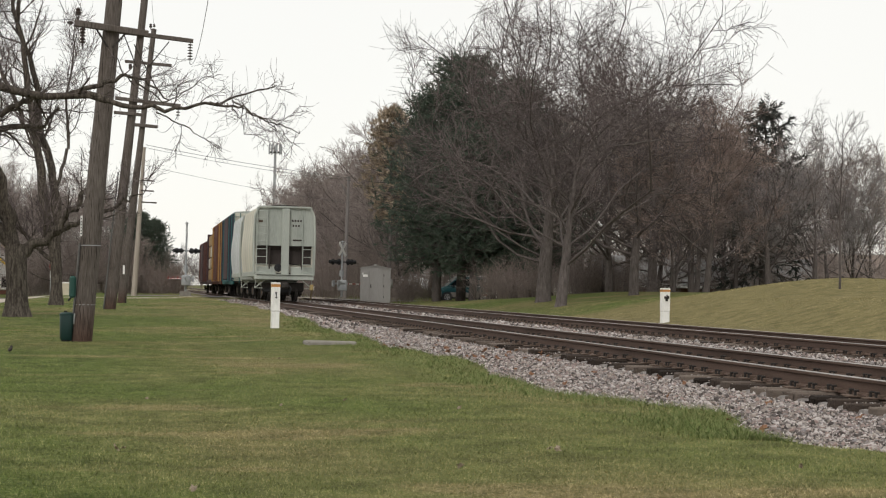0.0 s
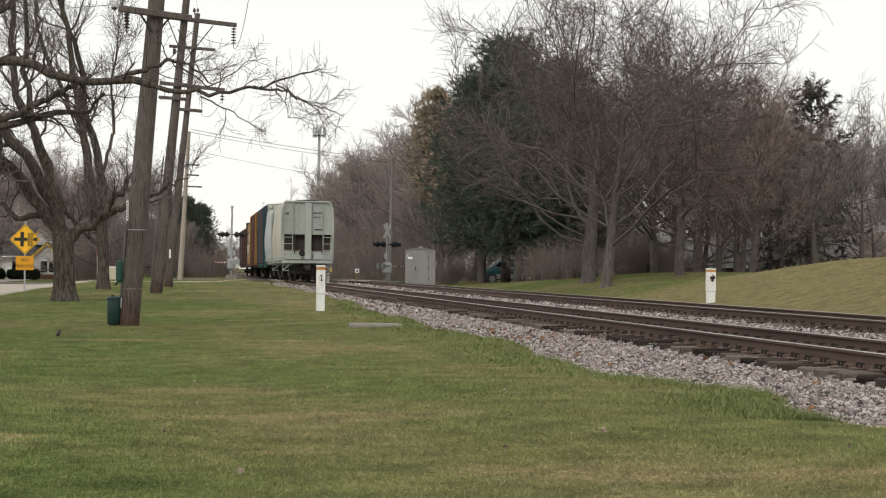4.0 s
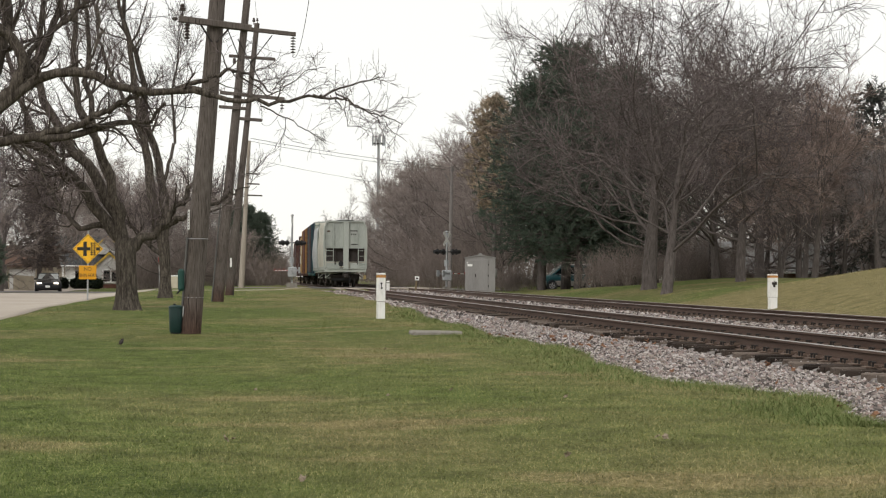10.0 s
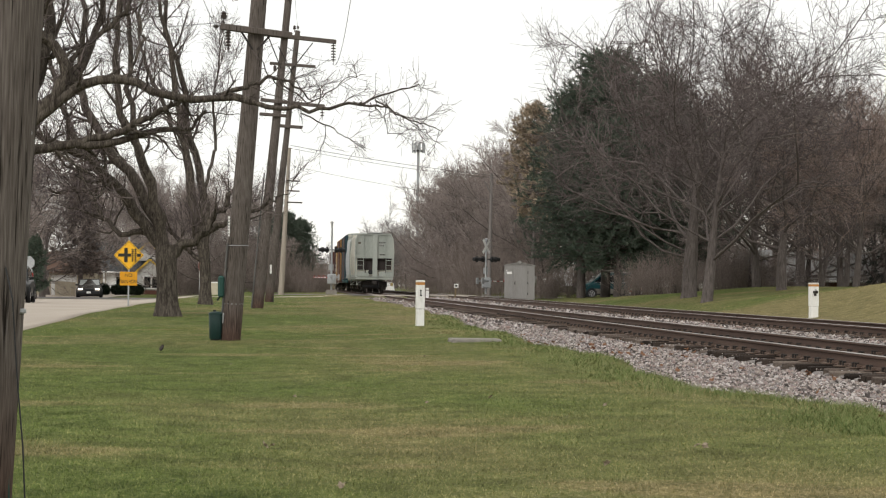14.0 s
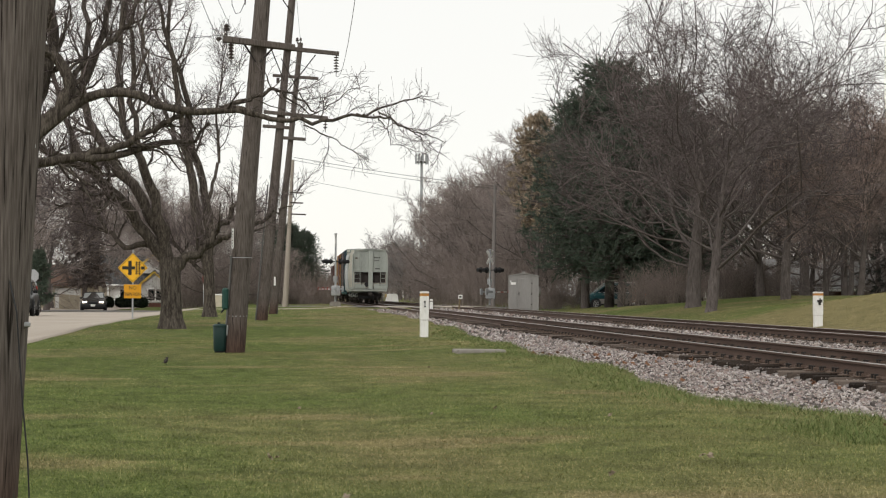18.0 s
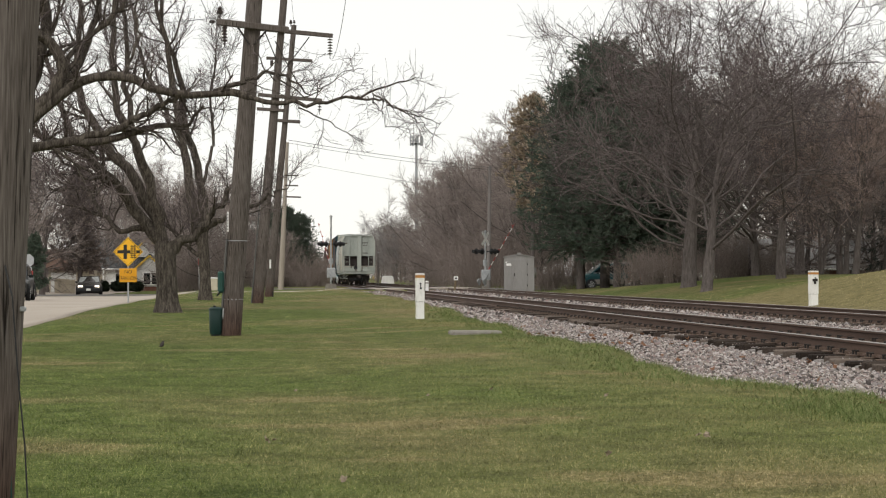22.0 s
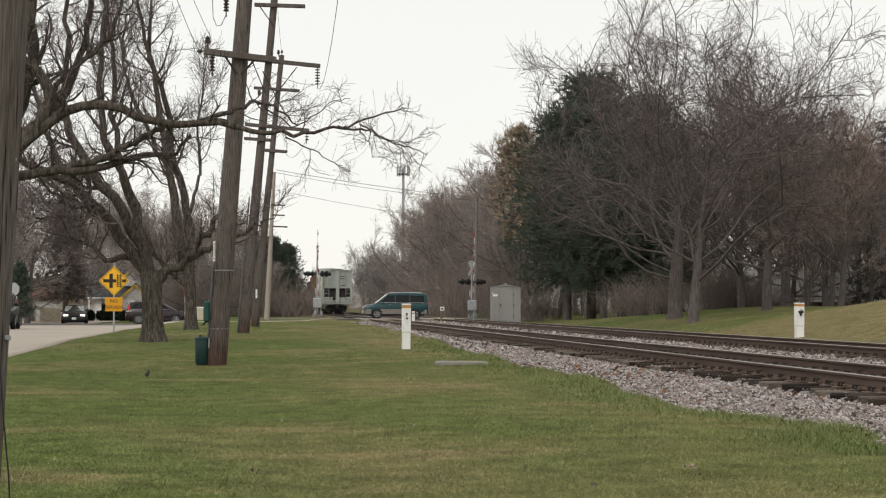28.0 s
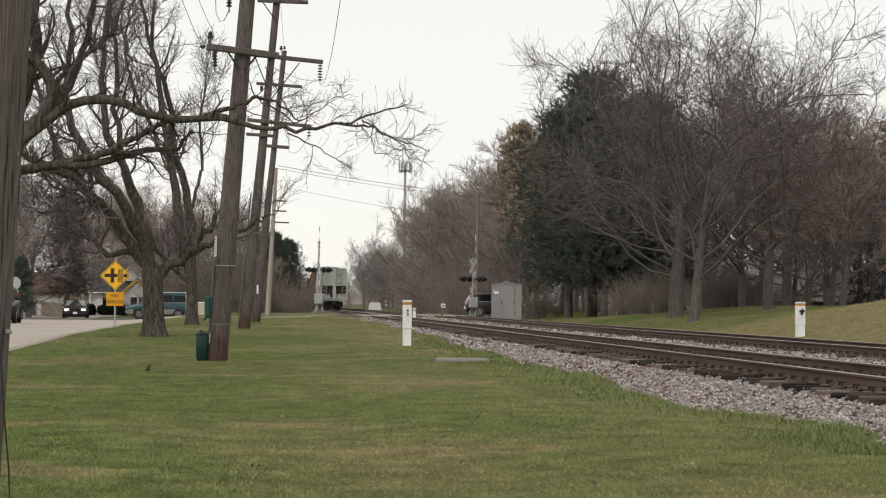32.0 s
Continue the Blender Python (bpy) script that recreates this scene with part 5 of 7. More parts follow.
def poles():
    # the pole beside the camera
    t, ax, o = utility_pole(-1.265, 7.0, -1.14, 2.2, 0.165, "weathered wooden utility pole with a cable down its side", height=10.0)
    part("ground_cable", Mesh().tube([(0.185, -0.03, -0.02), (0.175, -0.05, 0.35), (0.20, -0.05, 0.75), (0.225, -0.02, 1.2), (0.245, -0.02, 1.7), (0.275, 0, 2.4), (0.33, 0, 4.0)], 0.0045, n=5), GREEN_BOX, t, "thin green cable")
    part("loose_wire", Mesh().tube([(0.16, -0.12, 1.1), (0.2, -0.15, 0.95), (0.214, -0.15, 0.76), (0.228, -0.15, 0.58), (0.25, -0.15, 0.36), (0.264, -0.15, 0.09), (0.26, -0.15, -0.03)], 0.0035, n=5), BLACK, t, "thin black wire")
    for z in (0.9, 1.62):
        part("cable_clip", Mesh().box((0.2 + 0.02 * z, -0.03, z), (0.035, 0.03, 0.02), 0.004), STEEL, t)
    for a, z in ((-2.2, 1.85), (-1.5, 0.62), (-1.2, 1.3)):
        part("knot", Mesh().lathe([(0.012, 0), (0.010, 0.006), (0.002, 0.008)], (0, 0, 0), n=8, axis="y"), DARK_STEEL, t, m=pose(0.165 * math.cos(a) + 0.057 * z, 0.165 * math.sin(a) + 0.004, z))

    # first pole on the lawn, with its fittings
    t, ax, o = utility_pole(-0.89, 29.3, -0.46, 6.0, 0.172, "weathered leaning utility pole on the lawn", height=11.5)
    a, b = arm(t, o, -1.12, 0.11, 29.3, 5.37, 5.24, 0.11, -0.2)
    part("insulator_string", insulator_string(a + Vector((0.14, 0, -0.04)), 5, 0.05, 0.055), PORCELAIN, t)
    part("pin_insulator", pin_insulator(a + Vector((0.06, 0, 0.05))), PORCELAIN, t)
    part("end_insulator", Mesh().lathe([(0.012, -0.12), (0.035, -0.09), (0.035, -0.05), (0.012, -0.02)], a, n=8, axis="x"), PORCELAIN, t)
    brace(t, a + Vector((0.34, 0, -0.05)), (0.33, -0.17, 4.98))
    brace(t, a + Vector((0.92, 0, -0.06)), (0.40, -0.17, 4.98))
    part("upper_insulator", insulator_string((0.14, -0.2, 6.3), 4, 0.05, 0.055), PORCELAIN, t)
    part("hanging_wire", Mesh().tube([(0.14, -0.2, 6.0), (0.06, -0.2, 5.82), (-0.02, -0.2, 5.8), (-0.08, -0.2, 5.95), (-0.1, -0.2, 6.4)], 0.007, n=4), WIRE, t)
    part("conduit", Mesh().cyl((-0.165, -0.1, -0.05), (-0.055, -0.1, 1.66), 0.018, n=8), CONDUIT, t, "grey steel conduit")
    for z in (0.62, 1.62):
        part("band", Mesh().lathe([(0.180, z), (0.180, z + 0.012)], (0.072 * z, 0, 0), n=16), STEEL, t)
    part("meter_box", Mesh().box((-0.155, -0.06, 0.92), (0.11, 0.2, 0.37), 0.03), GREEN_BOX, t, "green enamelled box")
    part("box_spout", Mesh().cyl((-0.18, -0.06, 0.74), (-0.22, -0.09, 0.69), 0.016, n=8), BLACK, t)
    part("number_strip", Mesh().box((-0.035, -0.165, 1.95), (0.035, 0.012, 0.34), 0.003), WHITE, t, "white enamel strip")
    for k in range(6):
        part("mark", Mesh().box((-0.035, -0.1735, 1.82 + 0.05 * k), (0.018, 0.004, 0.022)), BLACK, t)
    bin_ = thing("litter_bin", pose(-1.13, 29.2, hgt(-1.13, 29.2)), "dark green plastic bin hung low beside the pole", "bin")
    part("body", Mesh().lathe([(0.095, 0.03), (0.105, 0.05), (0.117, 0.42), (0.11, 0.44)], n=18), GREEN_BIN, bin_, smooth=True)
    part("lid", Mesh().lathe([(0.122, 0.435), (0.122, 0.465), (0.09, 0.49), (0.02, 0.495)], n=18), GREEN_BIN, bin_, smooth=True)
    part("lid_knob", Mesh().box((-0.02, 0, 0.505), (0.05, 0.05, 0.03), 0.008), BLACK, bin_)
    part("hanger", Mesh().box((0.125, 0, 0.38), (0.05, 0.05, 0.18), 0.01), STEEL, bin_)
    part("foot", Mesh().cyl((0, 0, -0.05), (0, 0, 0.05), 0.085, n=14), BLACK, bin_)

    # second pole
    t, ax, o = utility_pole(-0.78, 54.0, 0.08, 10.2, 0.172, "weathered leaning utility pole with crossarms", height=12.5)
    a, b = arm(t, o, -1.08, 1.6, 54.0, 8.91, 8.68, 0.13)
    part("insulator_string", insulator_string(b + Vector((-0.09, 0, -0.06)), 6, 0.085, 0.09), PORCELAIN, t)
    part("pin_insulator", pin_insulator(a + Vector((1.35, 0, 0.05))), PORCELAIN, t)
    brace(t, b + Vector((-0.75, 0, -0.05)), (0.62, -0.18, 7.1))
    brace(t, a + Vector((0.5, 0, -0.05)), (0.64, -0.18, 7.6))
    brace(t, (0.55, -0.2, 8.3), (1.3, -0.2, 6.9))
    arm(t, o, -0.77, 1.26, 54.0, 6.79, 6.62, 0.11)
    part("insulator_string", insulator_string((1.96, -0.16, 6.38), 3, 0.07, 0.09), PORCELAIN, t)
    arm(t, o, -0.8, 0.09, 54.0, 6.34, 6.29, 0.1)
    arm(t, o, -0.5, 1.11, 54.0, 10.6, 10.58, 0.12)
    brace(t, (0.45, -0.2, 10.35), (0.92, -0.2, 9.7))
    part("line_clamp", Mesh().box((0.45, -0.2, 7.6), (0.1, 0.1, 0.18), 0.02), PORCELAIN, t)
    part("conduit", Mesh().cyl((-0.19, -0.1, 0), (0.16, -0.1, 4.3), 0.022, n=8), CONDUIT, t)

    # third, fourth
    t, ax, o = utility_pole(-0.55, 70.0, 0.48, 11.39, 0.165, "weathered leaning utility pole with two crossarms", height=11.2)
    arm(t, o, -0.29, 0.73, 70.0, 7.46, 7.4, 0.13)
    arm(t, o, -0.65, 1.23, 70.0, 10.02, 9.92, 0.12)
    part("pole_cap", pin_insulator((1.04, 0, 11.2)), PORCELAIN, t)
    part("number_strip", Mesh().box((0.06, -0.19, 1.35), (0.075, 0.012, 0.36), 0.003), WHITE, t, "pale tag")
    part("stub_post", Mesh().cyl((0.16, -0.25, -0.1), (0.17, -0.25, 0.25), 0.03, n=6), DARK_STEEL, t)
    t, ax, o = utility_pole(-0.11, 118.6, 0.26, 8.4, 0.185, "pale new utility pole beside the street", POLE_PALE, 10.3)
    for k, (x0, x1, z) in enumerate(((-0.05, 0.95, 8.0), (0.0, 0.9, 7.3), (0.05, 1.1, 6.5))):
        arm(t, o, o[0] + 0.3 + x0, o[0] + 0.3 + x1, o[1], z + o[2], z + o[2] - 0.03, 0.1)
    # street-lamp pole across the tracks
    t, ax, o = utility_pole(15.95, 131.0, 16.1, 9.4, 0.17, "grey utility pole with a brace by the crossing", POLE_GREY, 9.6)
    part("brace", Mesh().cyl((0.1, -0.1, 8.0), (-0.42, -0.1, 9.0), 0.05, n=6), POLE_GREY, t)


poles()


def wire(label, p, q, sag, r):
    m = Mesh().tube([(p[0] + (q[0] - p[0]) * k / 12, p[1] + (q[1] - p[1]) * k / 12, p[2] + (q[2] - p[2]) * k / 12 - sag * 4 * (k / 12) * (1 - k / 12)) for k in range(13)], r, n=4)
    ob = new("overhead_wire", m.data("overhead_wire", WIRE))
    tagged(ob, label, "wire", "overhead wires")


wire("thin dark overhead wire between poles", (0.02, 29.2, 5.05), (1.75, 54.0, 8.2), 0.15, 0.006)
wire("thin dark overhead wire between poles", (-0.99, 29.2, 5.0), (-1.6, 9.3, 6.4), 0.55, 0.005)
wire("thin dark overhead wire between poles", (-1.0, 29.2, 5.6), (-1.9, 13.3, 7.2), 0.3, 0.005)
wire("thin dark overhead wire between poles", (-1.12, 29.2, 5.45), (-5.5, 31.3, 5.4), 0.03, 0.005)
wire("thin dark overhead wire between poles", (1.5, 54.0, 8.0), (1.1, 20.0, 7.5), 1.2, 0.007)
wire("thin dark overhead wire between poles", (1.18, 54.0, 6.35), (0.7, 70.0, 7.3), 0.3, 0.008)
wire("thin dark overhead wire between poles", (0.05, 40.0, 9.8), (0.5, 70.0, 11.4), 0.3, 0.007)
wire("overhead line across the tracks", (0.45, 118.6, 10.6), (16.3, 131.0, 9.55), 0.15, 0.02)
wire("overhead line across the tracks", (0.45, 118.6, 10.4), (16.3, 131.0, 9.35), 0.2, 0.016)
wire("overhead line across the tracks", (0.38, 118.6, 9.2), (16.3, 131.0, 7.6), 0.2, 0.013)
wire("overhead line across the tracks", (16.6, 130.7, 9.0), (60.0, 125.3, 9.5), 0.8, 0.015)


# ---- posts, slab, markers, sign ----
def marker_post(x, y, h, w, label, mark):
    t = thing("marker_post", pose(x, y, hgt(x, y) if x < 5 else 0.02, 0, 0, 8), label, "marker post", "white posts")
    part("lower_post", Mesh().box((0, 0, h * 0.16), (w * 0.94, w * 0.7, h * 0.42), 0.012), WHITE, t)
    part("upper_post", Mesh().box((0, 0, h * 0.62), (w, w * 0.75, h * 0.52), 0.012), WHITE, t)
    part("joint_line", Mesh().box((0, 0, h * 0.365), (w * 0.97, w * 0.72, 0.012)), CONCRETE_ROUGH, t)
    part("band", Mesh().box((0, 0, h * 0.905), (w * 1.01, w * 0.76, h * 0.055), 0.004), ORANGE, t, "orange band")
    part("cap", Mesh().box((0, 0, h * 0.955), (w * 1.02, w * 0.77, h * 0.04), 0.01), WHITE, t)
    f = -w * 0.375 - 0.005
    if mark == "bars":
        for k in range(3):
            part("mark", Mesh().box((0.004 * (k - 1), f, h * (0.755 - 0.05 * k)), (w * (0.22 if k != 1 else 0.1), 0.006, h * 0.034)), BLACK, t)
        part("mark", Mesh().box((0, f, h * 0.70), (w * 0.07, 0.005, h * 0.13)), BLACK, t)
    else:
        for dx, dz, s, q in ((0, 0, 0.34, 0), (-0.18, 0.0, 0.22, 1), (0.2, 0.02, 0.26, 1), (0, -0.28, 0.26, 1), (0.05, 0.25, 0.16, 0)):
            part("hardware", Mesh().box((dx * w, f - 0.012, h * 0.73 + dz * w), (s * w, 0.035, s * w * (1.3 if q else 0.8)), 0.008), DARK_STEEL, t, "dark iron latch")
    return t


marker_post(3.0, 37.0, 1.02, 0.182, "white post with an orange band on the lawn edge", "bars")
marker_post(16.63, 52.0, 1.2, 0.27, "white post with an orange band and iron latch", "latch")


def slab():
    t = thing("concrete_slab", pose(3.22, 28.3, hgt(3.22, 28.3) - 0.03, 0, 0, 4), "weathered concrete slab sunk in the grass", "slab")
    rng = np.random.default_rng(3)
    m = Mesh().box((0, 0, 0), (0.84, 0.55, 0.16), 0.025)
    m.v = [(a + rng.normal(0, 0.006), b + rng.normal(0, 0.006), c + rng.normal(0, 0.004)) for a, b, c in m.v]
    part("block", m, CONCRETE_ROUGH, t)


slab()


def lettering(parent, words, size, loc, material, name="lettering"):
    c = bpy.data.curves.new(name, "FONT")
    c.body, c.size, c.align_x, c.align_y, c.extrude = words, size, "CENTER", "CENTER", 0.002
    tmp = bpy.data.objects.new(name, c)
    me = bpy.data.meshes.new_from_object(tmp)
    bpy.data.objects.remove(tmp)
    me.materials.clear()
    me.materials.append(material)
    ob = part(name, me, None, parent)
    ob.matrix_basis = pose(*loc, 90, 0, 0)
    return ob


def warning_sign():
    t = thing("warning_sign", pose(-5.36, 60.0, hgt(-5.36, 60.0), 0, 0, -2), "yellow diamond crossing sign over an amber plate", "road sign")
    part("post", Mesh().box((0, 0.03, 1.2), (0.055, 0.045, 2.5), 0.008), STEEL, t)
    z = 1.80
    s = 0.52
    plate = part("diamond", Mesh().prism([(0, z - s), (s, z), (0, z + s), (-s, z)], "y", -0.012, 0), SIGN_YELLOW, t, "yellow diamond plate")
    rim = Mesh()
    for a, b in (((0, z - s), (s, z)), ((s, z), (0, z + s)), ((0, z + s), (-s, z)), ((-s, z), (0, z - s))):
        k, q = 0.93, 0.90
        pts = [(a[0] * k, z + (a[1] - z) * k), (b[0] * k, z + (b[1] - z) * k), (b[0] * q, z + (b[1] - z) * q), (a[0] * q, z + (a[1] - z) * q)]
        rim.prism(pts, "y", -0.016, -0.0125)
    part("border", rim, SIGN_BLACK, plate)
    ink = Mesh()
    ink.box((-0.10, -0.016, z), (0.12, 0.006, 0.5))
    part("road_bar", ink, SIGN_BLACK, plate)
    part("cross_bar", Mesh().box((-0.145, -0.0195, z), (0.45, 0.005, 0.11)), SIGN_BLACK, plate)
    for dx in (0.13, 0.23):
        part("rail_mark", Mesh().box((dx, -0.016, z), (0.022, 0.006, 0.46)), SIGN_BLACK, plate)
    for k in range(7):
        part("tie_mark", Mesh().box((0.18, -0.0195, z - 0.2 + 0.066 * k), (0.19, 0.005, 0.024)), SIGN_BLACK, plate)
    part("bar_end", Mesh().box((0.35, -0.0225, z), (0.13, 0.005, 0.11)), SIGN_BLACK, plate)
    p2 = part("lower_plate", Mesh().box((0, -0.006, 0.98), (0.60, 0.012, 0.48), 0.004), SIGN_AMBER, t, "amber plate with black words")
    lettering(p2, "NO", 0.17, (0, -0.0145, 1.095), SIGN_BLACK)
    lettering(p2, "TRAIN HORN", 0.115, (0, -0.0145, 0.875), SIGN_BLACK).scale = (0.9, 1.5, 1)


warning_sign()


def small_signs():
    t = thing("route_marker", pose(11.22, 110.0, 0.02), "small white plate on a tan stake by the track", "marker")
    part("stake", Mesh().box((0, 0, 0.45), (0.11, 0.08, 0.95), 0.02, Euler((0, radians(5), 0)).to_matrix()), mat("tan_paint", shade((0.20, 0.15, 0.09)), rough=0.7), t)
    part("plate", Mesh().box((0.05, -0.06, 0.92), (0.28, 0.03, 0.26), 0.03), WHITE, t)
    part("mark", Mesh().box((0.05, -0.08, 0.92), (0.14, 0.01, 0.1)), BLACK, t)
    t = thing("short_post", pose(9.38, 110.0, 0.02), "short white post between the tracks", "post")
    part("post", Mesh().box((0, 0, 0.35), (0.2, 0.16, 0.8), 0.02), WHITE, t)
    part("band", Mesh().box((0, 0, 0.62), (0.205, 0.165, 0.07)), CONCRETE_ROUGH, t)
    for x, y, h in ((10.22, 181, 3.6),):
        t = thing("track_post", pose(x, y, 0.05), "thin pale post beside the track", "post", "track posts")
        part("post", Mesh().cyl((0, 0, -0.1), (0, 0, h), 0.055, n=8), POLE_GREY, t)
        part("cap", Mesh().box((0, 0, h), (0.16, 0.1, 0.16), 0.02), STEEL, t)
    t = thing("utility_cabinet", pose(15.3, 247.0, 0.05) @ Matrix.Scale(0.8, 4), "squat white cabinet beyond the crossing", "cabinet")
    part("body", Mesh().prism([(-1.2, 0), (1.2, 0), (1.0, 1.25), (-1.0, 1.25)], "y", -0.5, 0.5), WHITE, t)
    part("lid", Mesh().prism([(-1.1, 1.25), (1.1, 1.25), (0.7, 1.5), (-0.7, 1.5)], "y", -0.55, 0.55), WHITE, t)
    t = thing("stop_sign", pose(-5.7, 118.5, hgt(-5.7, 118.5), 0, 0, 75), "red stop sign seen edge-on beside the street", "road sign")
    part("post", Mesh().box((0, 0.03, 1.3), (0.06, 0.05, 2.6), 0.01), STEEL, t)
    part("octagon", Mesh().prism([(0.38 * math.cos(radians(22.5 + 45 * k)), 2.3 + 0.38 * math.sin(radians(22.5 + 45 * k))) for k in range(8)], "y", -0.02, 0), RED, t)
    part("plate", Mesh().box((0, -0.01, 1.7), (0.45, 0.02, 0.45), 0.02), WHITE, t)
    t = thing("road_sign", pose(-13.6, 92.5, hgt(-13.6, 92.5)), "back of an unpainted sign on a thin post", "road sign")
    part("post", Mesh().box((0, 0.03, 1.1), (0.06, 0.05, 2.3), 0.01), STEEL, t)
    part("octagon", Mesh().prism([(0.38 * math.cos(radians(22.5 + 45 * k)), 2.0 + 0.38 * math.sin(radians(22.5 + 45 * k))) for k in range(8)], "y", -0.02, 0), STEEL, t)
    part("plate", Mesh().box((0, -0.01, 1.4), (0.5, 0.02, 0.5), 0.02), STEEL, t)
    t = thing("utility_cabinet", pose(-4.5, 112.0, hgt(-4.5, 112.0) - 0.02), "beige cabinet at the lawn's far end", "cabinet")
    part("body", Mesh().box((0, 0, 0.4), (0.6, 0.5, 0.8), 0.04), mat("beige_paint", shade((0.5, 0.45, 0.35)), rough=0.7), t)
    part("lid", Mesh().box((0, 0, 0.83), (0.66, 0.56, 0.08), 0.03), WHITE, t)

    for x, y in ((24.05, 116.0), (24.8, 116.4)):
        t = thing("barrier_board", pose(x, y, hgt(x, y)), "white board with slanting orange bands on a post", "barrier", "barrier boards")
        part("post", Mesh().box((0, 0.03, 0.45), (0.06, 0.05, 1.0), 0.008), STEEL, t)
        part("board", Mesh().box((0, 0, 0.62), (0.34, 0.03, 0.95), 0.01), WHITE, t)
        for k in range(4):
            part("band", Mesh().prism([(-0.168, 0.2 + 0.22 * k), (0.168, 0.3 + 0.22 * k), (0.168, 0.4 + 0.22 * k), (-0.168, 0.3 + 0.22 * k)], "y", -0.021, -0.0165), ORANGE_RED, t)


small_signs()


# ---- level crossing ----
def light_head(parent, x, z, lit, turn):
    """One flashing light: round backing, hood, lens; it faces -y before it is turned."""
    h = part("light_head", Mesh().lathe([(0.20, 0.015), (0.21, 0), (0.20, -0.015)], n=16, axis="y"), BLACK, parent, m=pose(x, 0, z, 0, 0, turn))
    part("hood", Mesh().lathe([(0.10, -0.30), (0.125, -0.30), (0.14, -0.02), (0.12, 0.12), (0.05, 0.16)], n=14, axis="y"), BLACK, h)
    part("lens", Mesh().lathe([(0.001, -0.285), (0.10, -0.275), (0.11, -0.2)], n=14, axis="y"), RED_LIT if lit else RED_LENS, h, "red lens")


def gate_arm(parent, length):
    """An arm along +x from its pivot, with red and white bands and counterweights."""
    a = thing("gate_arm")
    a.parent = parent
    n = 11
    for k in range(n):
        x0, x1 = 0.35 + (length - 0.35) * k / n, 0.35 + (length - 0.35) * (k + 1) / n
        s0 = 0.06 - 0.03 * k / n
        part("band", Mesh().box(((x0 + x1) / 2, 0, 0), (x1 - x0, 0.03, s0 * 1.15), 0.004), RED if k % 2 == 0 else WHITE, a)
    for k in range(3):
        part("arm_light", Mesh().lathe([(0.05, 0), (0.055, 0.04), (0.02, 0.08)], (length * (0.45 + 0.25 * k), 0, 0.06), n=8), RED, a)
    for s in (-1, 1):
        part("counterweight_bar", Mesh().box((-0.3, s * 0.2, 0), (1.3, 0.03, 0.12), 0.01), STEEL, a)
        part("counterweight", Mesh().box((-0.85, s * 0.22, 0), (0.32, 0.08, 0.42), 0.03), STEEL, a)
    return a


def crossing_mast(x, y, height, label, arm_len, light_z, offsets, turns_of, lit, buck_z, base=0.5):
    t = thing("crossing_signal", pose(x, y, hgt(x, y)), label, "crossing signal", "crossing signals")
    part("footing", Mesh().prism([(-base * 0.5, -0.1), (base * 0.5, -0.1), (base * 0.38, 0.42), (-base * 0.38, 0.42)], "y", -0.3, 0.3), CONCRETE_ROUGH, t, "concrete footing")
    part("mast", Mesh().cyl((0, 0, 0.3), (0, 0, height), 0.075, 0.065, n=10), STEEL, t, "grey steel mast")
    part("mast_cap", Mesh().lathe([(0.09, height), (0.08, height + 0.06), (0.01, height + 0.1)], n=10), STEEL, t)
    part("junction_box", Mesh().box((0, 0.14, 2.0), (0.3, 0.2, 0.42), 0.03), STEEL, t)
    part("mechanism", Mesh().box((0.02, -0.22, 1.18), (0.62, 0.42, 0.72), 0.06), STEEL, t, "grey gate machine box")
    part("light_bar", Mesh().cyl((min(offsets), 0, light_z), (max(offsets), 0, light_z), 0.04, n=8), BLACK, t)
    for k, dx in enumerate(offsets):
        light_head(t, dx, light_z, k in lit, turns_of[k])
    for s in (-1, 1):
        part("crossbuck_board", Mesh().box((0, -0.10 - 0.03 * s, buck_z), (1.22, 0.02, 0.22), 0.008, Euler((0, radians(48 * s), radians(50 if x > 8 else 80))).to_matrix()), WHITE, t, "white crossbuck board")
    part("bell", Mesh().lathe([(0.02, height + 0.1), (0.13, height + 0.13), (0.12, height + 0.17), (0.02, height + 0.22)], n=10), STEEL, t)
    a = gate_arm(t, arm_len)
    return t, a


MAST_R, ARM_R = crossing_mast(13.75, 114.5, 4.0, "crossing signal with flashing lights and a banded gate arm", 4.9, 2.78, (-0.62, -0.22, 0.42, 0.66), (-58, -50, 125, 115), (), 3.65)
MAST_L, ARM_L = crossing_mast(3.39, 118.8, 5.0, "tall crossing signal with flashing lights and a gate arm", 5.0, 3.22, (-0.62, -0.34, 0.36, 0.66), (-62, -66, 40, 118), (2,), 4.75, 0.9)


